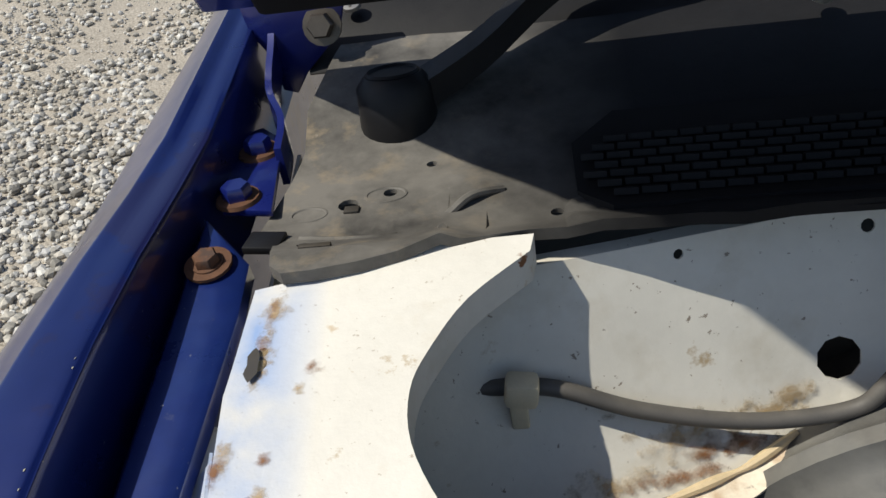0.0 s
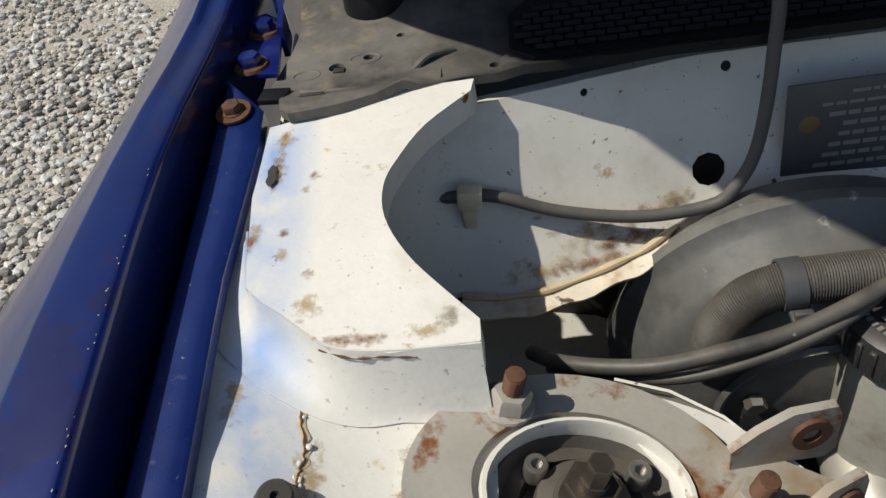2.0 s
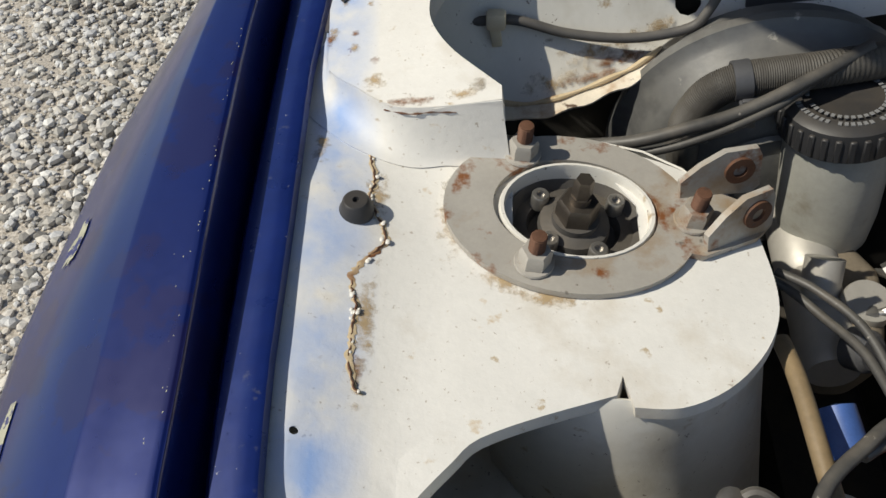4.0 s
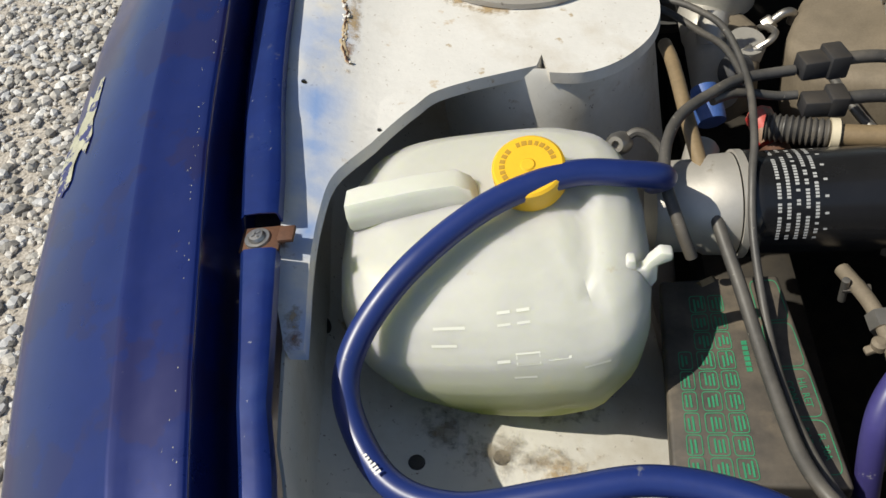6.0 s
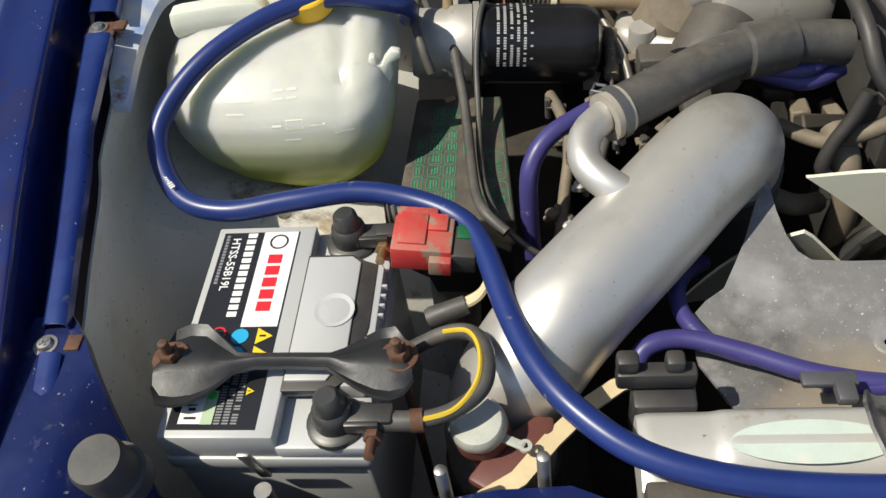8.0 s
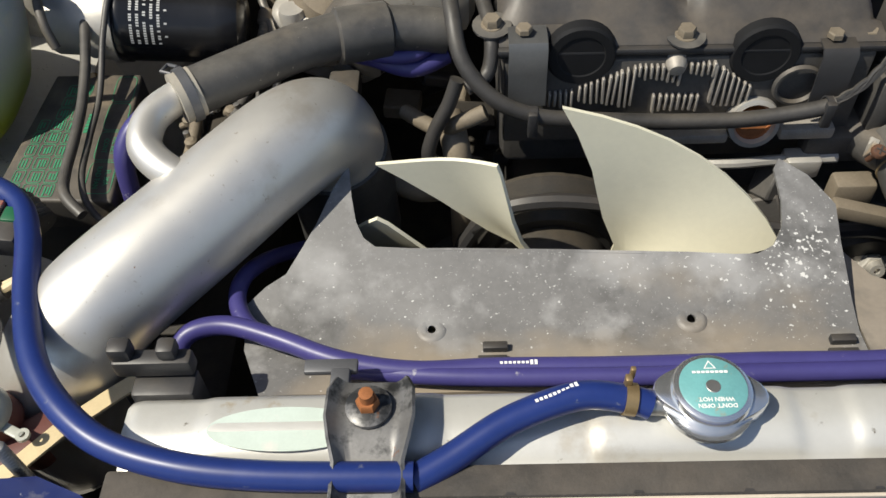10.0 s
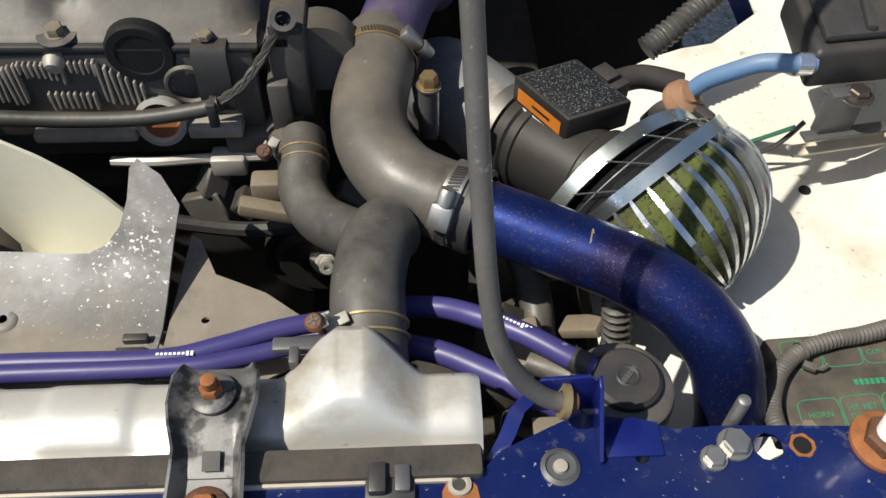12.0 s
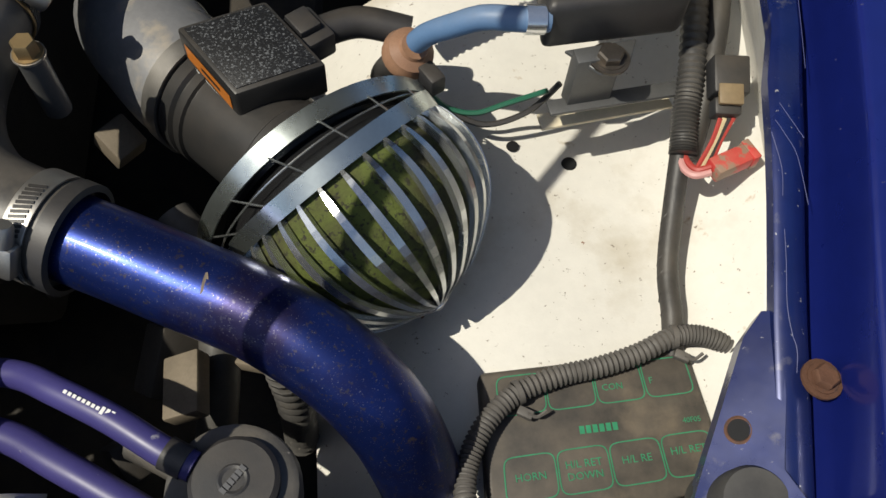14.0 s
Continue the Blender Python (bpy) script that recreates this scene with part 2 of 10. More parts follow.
def loft(rings, closed=True, caps=False):
    """A skin over rows of points, all of one length."""
    bm = bmesh.new()
    v = [[bm.verts.new(p) for p in ring] for ring in rings]
    n = len(v[0])
    for a, b in zip(v, v[1:]):
        for k in range(n if closed else n - 1):
            bm.faces.new((a[k], a[(k + 1) % n], b[(k + 1) % n], b[k]))
    if caps and closed:
        bm.faces.new(v[0])
        bm.faces.new(v[-1])
    return bm


def thicken(bm, t):
    """Gives a sheet its thickness, downwards."""
    bmesh.ops.recalc_face_normals(bm, faces=bm.faces[:])
    if sum(f.normal.z * f.calc_area() for f in bm.faces) < 0:
        bmesh.ops.reverse_faces(bm, faces=bm.faces[:])
    bmesh.ops.solidify(bm, geom=bm.faces[:], thickness=t)
    return bm


def join(*parts):
    bm = bmesh.new()
    for p in parts:
        me = bpy.data.meshes.new("tmp")
        p.to_mesh(me)
        p.free()
        bm.from_mesh(me)
        bpy.data.meshes.remove(me)
    return bm


def between(a, b):
    """The pose at a whose z axis points to b."""
    a, b = Vector(a), Vector(b)
    return Matrix.Translation(a) @ (b - a).to_track_quat("Z", "Y").to_matrix().to_4x4()


def hexa(r, h, z=0.0):
    bm = lathe([(0, z), (r, z), (r, z + h * 0.8), (r * 0.86, z + h), (0, z + h)], sides=6)
    return bm

M["milk_dirty"] = material("soiled_milky_plastic", (0.34, 0.335, 0.30), 0.4, vary=0.2, vary_scale=16, spots=(((0.22, 0.20, 0.16), 24, 0.55, 0.15),))
M["stop_rubber"] = material("worn_stop_rubber", (0.045, 0.043, 0.041), 0.6, vary=0.3, vary_scale=40, dust=((0.16, 0.15, 0.13), 0.4), bump=0.1, bump_scale=400)
M["braid"] = material("braided_hose_cover", (0.060, 0.055, 0.048), 0.6, vary=0.35, vary_scale=30, bump=0.5, bump_scale=420, dust=((0.17, 0.15, 0.12), 0.4))
M["filler"] = material("bare_primer", (0.38, 0.37, 0.27), 0.7, vary=0.35, vary_scale=60, spots=(((0.03, 0.035, 0.12), 70, 0.52, 0.05),))
M["dusty_sunlit_cowl"] = material("weathered_black_plastic", (0.013, 0.013, 0.0145), 0.55, specular=0.22, vary=0.35, vary_scale=18, rough_vary=0.12, bump=0.08, bump_scale=500,
                           spots=(((0.30, 0.28, 0.25), 140, 0.72, 0.04),))
M["plate_grey"] = material("dull_plate", (0.10, 0.10, 0.105), 0.5, 0.3, vary=0.2, vary_scale=40)
M["plate_ink"] = material("stamped_marks", (0.26, 0.26, 0.26), 0.5, 0.3)
M["cream"] = material("cream_clip_plastic", (0.66, 0.58, 0.42), 0.5, vary=0.15, vary_scale=60)
M["servo"] = material("dusty_grey_paint", (0.125, 0.125, 0.122), 0.45, 0.1, vary=0.25, vary_scale=12, rough_vary=0.14, spots=(((0.06, 0.06, 0.063), 11, 0.52, 0.12), ((0.36, 0.34, 0.30), 60, 0.66, 0.05)), bump=0.1, bump_scale=300, dust=((0.28, 0.26, 0.22), 0.5))
M["rod_nut"] = material("weathered_steel", (0.14, 0.12, 0.10), 0.45, 0.85, vary=0.3, vary_scale=90)
M["cap_print"] = material("worn_cap_print", (0.42, 0.24, 0.02), 0.5)
M["mark"] = material("moulded_marks", (0.68, 0.68, 0.60), 0.4)

M["dish"] = material("grey_dish", (0.48, 0.48, 0.47), 0.35)
M["strip"] = material("pale_green_strip", (0.42, 0.52, 0.34), 0.4)
M["dot_green"] = material("green_dot", (0.05, 0.55, 0.10), 0.35)
M["lead"] = material("oxidised_lead", (0.09, 0.088, 0.082), 0.42, 0.6, vary=0.25, vary_scale=50, rough_vary=0.12)
M["worn_black"] = material("worn_black_paint", (0.024, 0.024, 0.025), 0.46, 0.1, bump=0.25, bump_scale=90, vary=0.35, vary_scale=40, rough_vary=0.15, spots=(((0.22, 0.20, 0.18), 75, 0.66, 0.05), (RUST, 60, 0.72, 0.04)))
M["yellow_wire"] = material("yellow_insulation", (0.62, 0.42, 0.03), 0.45, vary=0.15, vary_scale=50)
M["cream_wire"] = material("cream_insulation", (0.62, 0.50, 0.30), 0.5, vary=0.15, vary_scale=50)
M["dusty_lid"] = material("dusty_lid_plastic", (0.040, 0.037, 0.034), 0.58, vary=0.25, vary_scale=25, spots=(((0.15, 0.12, 0.085), 16, 0.55, 0.15),), dust=((0.20, 0.165, 0.125), 0.6), bump=0.06, bump_scale=600)
M["conn_green"] = material("green_plug_plastic", (0.01, 0.10, 0.04), 0.45)
M["gloss_black"] = material("gloss_black_enamel", (0.018, 0.018, 0.019), 0.24, 0.1, vary=0.2, vary_scale=40, rough_vary=0.08)
M["print_grey"] = material("faded_print", (0.40, 0.40, 0.39), 0.5)
M["tan"] = material("heat_stained_sleeve", (0.22, 0.16, 0.09), 0.5, vary=0.35, vary_scale=18, rough_vary=0.1)
M["hose_pale"] = material("faded_blue_tape", (0.05, 0.11, 0.33), 0.5, vary=0.3, vary_scale=60)

# blue overspray drifted along the edge of the white strut plate
def overspray(m):
    n, l = m.node_tree.nodes, m.node_tree.links
    b = n["Principled BSDF"]
    old = b.inputs["Base Color"].links[0].from_socket
    xyz = n.new("ShaderNodeSeparateXYZ")
    l.new(n.new("ShaderNodeNewGeometry").outputs["Position"], xyz.inputs[0])
    def math_node(op, a, c):
        k = n.new("ShaderNodeMath")
        k.operation, k.use_clamp = op, False
        for s, v in zip(k.inputs, (a, c)):
            if isinstance(v, float):
                s.default_value = v
            else:
                l.new(v, s)
        return k.outputs[0]
    line = math_node("ADD", xyz.outputs["X"], math_node("MULTIPLY", xyz.outputs["Y"], 0.055))
    d = math_node("ABSOLUTE", math_node("ADD", line, 0.0775), 0.0)
    soft = n.new("ShaderNodeMapRange")
    soft.inputs["From Min"].default_value, soft.inputs["From Max"].default_value, soft.inputs["To Min"].default_value, soft.inputs["To Max"].default_value = 0.0, 0.030, 1.0, 0.0
    l.new(d, soft.inputs["Value"])
    t = n.new("ShaderNodeTexNoise")
    t.inputs["Scale"].default_value, t.inputs["Detail"].default_value = 26, 7
    l.new(n.new("ShaderNodeNewGeometry").outputs["Position"], t.inputs["Vector"])
    patch = n.new("ShaderNodeMapRange")
    patch.inputs["From Min"].default_value, patch.inputs["From Max"].default_value = 0.30, 0.60
    l.new(t.outputs["Fac"], patch.inputs["Value"])
    x = n.new("ShaderNodeMix")
    x.data_type = "RGBA"
    l.new(math_node("MULTIPLY", soft.outputs[0], patch.outputs[0]), x.inputs["Factor"])
    l.new(old, x.inputs["A"])
    x.inputs["B"].default_value = (0.24, 0.36, 0.63, 1)
    l.new(x.outputs["Result"], b.inputs["Base Color"])


overspray(M["brace"])
M["foam_black"] = material("crumbly_foam", (0.050, 0.045, 0.040), 0.95, vary=0.4, vary_scale=60, bump=0.6, bump_scale=300, dust=((0.16, 0.13, 0.10), 0.4))
M["cream_edge"] = material("pale_sealant", (0.52, 0.45, 0.36), 0.6, vary=0.15, vary_scale=60)
M["orange_rust"] = material("bright_rust", (0.30, 0.11, 0.035), 0.75, 0.2, vary=0.4, vary_scale=110, bump=0.3, bump_scale=700)
M["decal"] = material("faded_decal", (0.50, 0.57, 0.51), 0.5, vary=0.12, vary_scale=40, spots=(((0.60, 0.59, 0.54), 30, 0.52, 0.1),))
M["steel_bracket"] = material("worn_steel_bracket", (0.17, 0.165, 0.16), 0.45, 0.4, vary=0.3, vary_scale=35, rough_vary=0.12, spots=(((0.03, 0.03, 0.03), 40, 0.5, 0.1), (RUST, 55, 0.66, 0.06)))
M["shroud"] = material("dusty_shroud_plastic", (0.150, 0.146, 0.142), 0.52, vary=0.28, vary_scale=14, rough_vary=0.08, bump=0.06, bump_scale=500,
                       spots=(((0.06, 0.058, 0.056), 13, 0.58, 0.15), ((0.26, 0.255, 0.25), 26, 0.53, 0.16), ((0.30, 0.295, 0.29), 420, 0.62, 0.08)))
def splashed(m, layers):
    """Flecks thick round one spot of the panel and sparse away from it, and dust along its lower edge."""
    n, l = m.node_tree.nodes, m.node_tree.links
    b = n["Principled BSDF"]
    old = b.inputs["Base Color"].links[0].from_socket
    pos = n.new("ShaderNodeNewGeometry").outputs["Position"]
    for tone, scale, centre, size, reach, lo, hi in layers:
        t = n.new("ShaderNodeTexNoise")
        t.inputs["Scale"].default_value, t.inputs["Detail"].default_value, t.inputs["Roughness"].default_value = scale, 4, 0.55
        l.new(pos, t.inputs["Vector"])
        off = n.new("ShaderNodeVectorMath")
        off.operation = "SUBTRACT"
        off.inputs[1].default_value = centre
        l.new(pos, off.inputs[0])
        flat = n.new("ShaderNodeVectorMath")
        flat.operation = "MULTIPLY"
        flat.inputs[1].default_value = size
        l.new(off.outputs[0], flat.inputs[0])
        far = n.new("ShaderNodeVectorMath")
        far.operation = "LENGTH"
        l.new(flat.outputs[0], far.inputs[0])
        near = n.new("ShaderNodeMapRange")
        near.inputs["From Max"].default_value, near.inputs["To Min"].default_value, near.inputs["To Max"].default_value = 1.0, reach, 0.0
        l.new(far.outputs["Value"], near.inputs["Value"])
        k = n.new("ShaderNodeMath")
        k.operation = "ADD"
        l.new(t.outputs["Fac"], k.inputs[0])
        l.new(near.outputs[0], k.inputs[1])
        r = n.new("ShaderNodeMapRange")
        r.inputs["From Min"].default_value, r.inputs["From Max"].default_value = lo, hi
        l.new(k.outputs[0], r.inputs["Value"])
        x = n.new("ShaderNodeMix")
        x.data_type = "RGBA"
        l.new(r.outputs[0], x.inputs["Factor"])
        l.new(old, x.inputs["A"])
        x.inputs["B"].default_value = (*tone, 1)
        old = x.outputs["Result"]
    l.new(old, b.inputs["Base Color"])


splashed(M["shroud"], (((0.27, 0.225, 0.17), 9, (0.57, -0.135, -0.05), (3.4, 16, 0), 0.45, 0.62, 0.90),
                       ((0.33, 0.325, 0.32), 16, (0.69, -0.045, -0.05), (9, 22, 0), 0.25, 0.60, 0.85),
                       ((0.55, 0.54, 0.52), 260, (0.752, -0.035, -0.05), (9, 12, 0), 0.12, 0.70, 0.73),
                       ((0.60, 0.59, 0.57), 130, (0.752, -0.045, -0.05), (12, 14, 0), 0.11, 0.765, 0.79),
                       ((0.50, 0.49, 0.47), 300, (0.58, -0.055, -0.05), (4, 16, 0), 0.06, 0.71, 0.75)))
M["shroud_tan"] = material("dusty_tan_plastic", (0.25, 0.215, 0.175), 0.66, vary=0.2, vary_scale=16, bump=0.06, bump_scale=500, spots=(((0.09, 0.085, 0.08), 10, 0.55, 0.2),))
M["cam_cover"] = material("dusty_cam_cover", (0.040, 0.038, 0.037), 0.5, vary=0.3, vary_scale=20, rough_vary=0.1, bump=0.08, bump_scale=400, dust=((0.20, 0.16, 0.115), 0.5))
M["rib"] = material("dirty_cast_ribs", (0.36, 0.33, 0.29), 0.6, 0.4, vary=0.3, vary_scale=40, bump=0.2, bump_scale=300)
M["pulley"] = material("worn_pulley", (0.05, 0.048, 0.045), 0.5, 0.5, vary=0.3, vary_scale=30, dust=(DIRT, 0.4))
M["tan_metal"] = material("dust_caked_metal", (0.20, 0.165, 0.12), 0.72, 0.2, vary=0.3, vary_scale=35, bump=0.2, bump_scale=300)
M["bracket_grey"] = material("grey_bracket", (0.13, 0.13, 0.128), 0.45, 0.5, vary=0.2, vary_scale=40)
M["harness"] = material("dusty_loom_tape", (0.034, 0.032, 0.031), 0.5, vary=0.4, vary_scale=40, bump=0.35, bump_scale=160, dust=((0.15, 0.13, 0.10), 0.45))
M["cream_rubber"] = material("pale_dusty_rubber", (0.32, 0.29, 0.24), 0.65, vary=0.2, vary_scale=40)
M["redbrown"] = material("red_brown_plastic", (0.13, 0.045, 0.035), 0.5, vary=0.2, vary_scale=40)
M["clamp_wire"] = material("stained_clamp_wire", (0.36, 0.27, 0.15), 0.45, 0.6, vary=0.25, vary_scale=80)
M["elbow_rubber"] = material("scuffed_rubber", (0.084, 0.075, 0.065), 0.44, vary=0.3, vary_scale=14, rough_vary=0.12, bump=0.1, bump_scale=350, spots=(((0.15, 0.125, 0.10), 10, 0.52, 0.2), ((0.045, 0.043, 0.041), 24, 0.60, 0.1), ((0.24, 0.23, 0.21), 75, 0.68, 0.04)), dust=((0.22, 0.195, 0.165), 0.35))
M["violet_pipe"] = material("dusty_violet_paint", (0.040, 0.032, 0.12), 0.45, 0.1, vary=0.25, vary_scale=14, dust=((0.30, 0.24, 0.20), 0.5))
M["pipe_blue"] = material("speckled_blue_pipe_paint", (0.013, 0.028, 0.150), 0.35, 0.72, vary=0.3, vary_scale=10, coat=0.12, rough_vary=0.08, bump=0.05, bump_scale=500,
                          spots=(((0.020, 0.016, 0.060), 13, 0.47, 0.16), ((0.06, 0.055, 0.09), 300, 0.59, 0.05), ((0.20, 0.19, 0.22), 900, 0.635, 0.03), ((0.12, 0.09, 0.08), 60, 0.66, 0.05)))
M["chip"] = material("bare_primer_chip", (0.26, 0.20, 0.14), 0.7, vary=0.3, vary_scale=90)
M["satin"] = material("satin_steel_band", (0.50, 0.55, 0.54), 0.28, 0.95, vary=0.12, vary_scale=30, rough_vary=0.08)
M["maf_black"] = material("satin_black_plastic", (0.020, 0.020, 0.020), 0.42, vary=0.2, vary_scale=30, dust=((0.16, 0.13, 0.10), 0.25))
M["duct"] = material("grey_blue_duct", (0.20, 0.20, 0.205), 0.5, 0.2, vary=0.25, vary_scale=16, spots=(((0.38, 0.33, 0.26), 20, 0.55, 0.15),))
M["speckle"] = material("flecked_black_panel", (0.012, 0.012, 0.013), 0.45, bump=0.4, bump_scale=500, spots=(((0.13, 0.135, 0.14), 620, 0.56, 0.04),))
M["vac_blue"] = material("faded_blue_hose", (0.10, 0.19, 0.34), 0.5, vary=0.15, vary_scale=30, dust=((0.35, 0.32, 0.27), 0.35))
M["amber"] = material("amber_plastic", (0.30, 0.17, 0.105), 0.35, vary=0.25, vary_scale=60)
M["wire_green"] = material("green_wire", (0.02, 0.12, 0.07), 0.5)
M["wire_red"] = material("red_wire", (0.38, 0.05, 0.04), 0.5)
M["wire_pink"] = material("pink_wire", (0.55, 0.28, 0.26), 0.5)
M["conduit_grey"] = material("dusty_grey_conduit", (0.085, 0.080, 0.076), 0.6, vary=0.2, vary_scale=40, dust=((0.26, 0.23, 0.19), 0.4))
M["rod_grey"] = material("dusty_rod", (0.105, 0.10, 0.096), 0.5, 0.3, vary=0.3, vary_scale=30, spots=(((0.22, 0.20, 0.18), 110, 0.66, 0.05),))


# sunlight on the cowl's outer corner, painted pale grey, and tan dust washed into it
def corner_sun_and_dust(m):
    n, l = m.node_tree.nodes, m.node_tree.links
    b = n["Principled BSDF"]
    old = b.inputs["Base Color"].links[0].from_socket
    pos = n.new("ShaderNodeNewGeometry").outputs["Position"]
    xyz = n.new("ShaderNodeSeparateXYZ")
    l.new(pos, xyz.inputs[0])
    # first layer: the sunlit area lightened in the colour; second: tan dust
    for tone, scale, lo, hi, x0, x1, amount in (((0.185, 0.175, 0.160), 16, 0.26, 0.62, 0.060, -0.04, 0.95), ((0.34, 0.27, 0.18), 30, 0.53, 0.68, 0.02, -0.11, 0.6)):
        t = n.new("ShaderNodeTexNoise")
        t.inputs["Scale"].default_value, t.inputs["Detail"].default_value, t.inputs["Roughness"].default_value = scale, 7, 0.65
        l.new(pos, t.inputs["Vector"])
        grain = n.new("ShaderNodeMapRange")
        grain.inputs["From Min"].default_value, grain.inputs["From Max"].default_value = lo, hi
        l.new(t.outputs["Fac"], grain.inputs["Value"])
        reach = n.new("ShaderNodeMapRange")
        reach.inputs["From Min"].default_value, reach.inputs["From Max"].default_value, reach.inputs["To Max"].default_value = x0, x1, amount
        l.new(xyz.outputs["X"], reach.inputs["Value"])
        k = n.new("ShaderNodeMath")
        k.operation = "MULTIPLY"
        l.new(grain.outputs[0], k.inputs[0])
        l.new(reach.outputs[0], k.inputs[1])
        x = n.new("ShaderNodeMix")
        x.data_type = "RGBA"
        l.new(k.outputs[0], x.inputs["Factor"])
        l.new(old, x.inputs["A"])
        x.inputs["B"].default_value = (*tone, 1)
        old = x.outputs["Result"]
    l.new(old, b.inputs["Base Color"])


corner_sun_and_dust(M["dusty_sunlit_cowl"])


M["wing_blue"] = material("weathered_wing_paint", (0.005, 0.015, 0.115), 0.30, 0.35, vary=0.18, vary_scale=10, coat=0.6, rough_vary=0.08,
                          spots=(((0.012, 0.014, 0.085), 16, 0.52, 0.03), ((0.20, 0.20, 0.22), 210, 0.715, 0.02)))
M["tank_wall"] = material("milky_tank_plastic", (0.545, 0.545, 0.485), 0.42, vary=0.06, vary_scale=10, spots=(((0.66, 0.60, 0.40), 14, 0.60, 0.18), ((0.46, 0.40, 0.30), 36, 0.67, 0.08)))
def liquid(m):
    """The coolant inside tints the lower wall."""
    n, l = m.node_tree.nodes, m.node_tree.links
    b = n["Principled BSDF"]
    old = b.inputs["Base Color"].links[0].from_socket
    xyz = n.new("ShaderNodeSeparateXYZ")
    l.new(n.new("ShaderNodeNewGeometry").outputs["Position"], xyz.inputs[0])
    r = n.new("ShaderNodeMapRange")
    r.inputs["From Min"].default_value, r.inputs["From Max"].default_value = 0.008, -0.045
    l.new(xyz.outputs["Z"], r.inputs["Value"])
    x = n.new("ShaderNodeMix")
    x.data_type = "RGBA"
    l.new(r.outputs[0], x.inputs["Factor"])
    l.new(old, x.inputs["A"])
    x.inputs["B"].default_value = (0.33, 0.39, 0.05, 1)
    l.new(x.outputs["Result"], b.inputs["Base Color"])
    b.inputs["Subsurface Weight"].default_value = 0.85
    b.inputs["Subsurface Radius"].default_value = (0.030, 0.032, 0.018)
    b.inputs["Subsurface Scale"].default_value = 1.0


liquid(M["tank_wall"])
M["foam_dirty"] = material("soiled_green_foam", (0.095, 0.118, 0.022), 0.9, vary=0.35, vary_scale=24, bump=0.8, bump_scale=500,
                           spots=(((0.05, 0.045, 0.02), 14, 0.47, 0.14), ((0.03, 0.028, 0.015), 260, 0.55, 0.06)))
M["cage"] = material("brushed_cage_steel", (0.60, 0.62, 0.62), 0.24, 0.9, vary=0.12, vary_scale=40, rough_vary=0.1)
M["seam"] = material("stained_sealant", (0.58, 0.46, 0.29), 0.6, vary=0.25, vary_scale=30, bump=0.3, bump_scale=300, spots=((RUST, 30, 0.55, 0.12),))
M["rust_lip"] = material("rust_stained_paint", (0.68, 0.61, 0.50), 0.6, vary=0.25, vary_scale=30, spots=(((0.36, 0.20, 0.08), 26, 0.53, 0.16), ((0.10, 0.06, 0.04), 60, 0.64, 0.06)))
M["vent_black"] = material("matt_vent_plastic", (0.012, 0.012, 0.013), 0.7, vary=0.3, vary_scale=30, specular=0.22)
M["trim_black"] = material("satin_trim_plastic", (0.011, 0.011, 0.0125), 0.45, vary=0.3, vary_scale=16, specular=0.25, rough_vary=0.1, bump=0.05, bump_scale=500)
# lighter copy of the dusty blue paint, with the sky's reflection in its colour
M["flange_blue"] = material("sky_lit_flange_paint", (0.009, 0.024, 0.145), 0.32, 0.2, vary=0.3, vary_scale=9, coat=0.5, rough_vary=0.15,
                            spots=(((0.020, 0.045, 0.18), 12, 0.50, 0.2), ((0.09, 0.10, 0.17), 60, 0.64, 0.10), ((0.33, 0.33, 0.36), 200, 0.68, 0.03)))
M["aged_cap"] = material("aged_milky_cap", (0.40, 0.405, 0.35), 0.4, vary=0.2, vary_scale=30, spots=(((0.26, 0.25, 0.20), 40, 0.54, 0.12),))
M["scratch"] = material("pale_scratch", (0.075, 0.085, 0.22), 0.5)


def at_y(y, ys, xs):
    return float(np.interp(y, ys, xs))


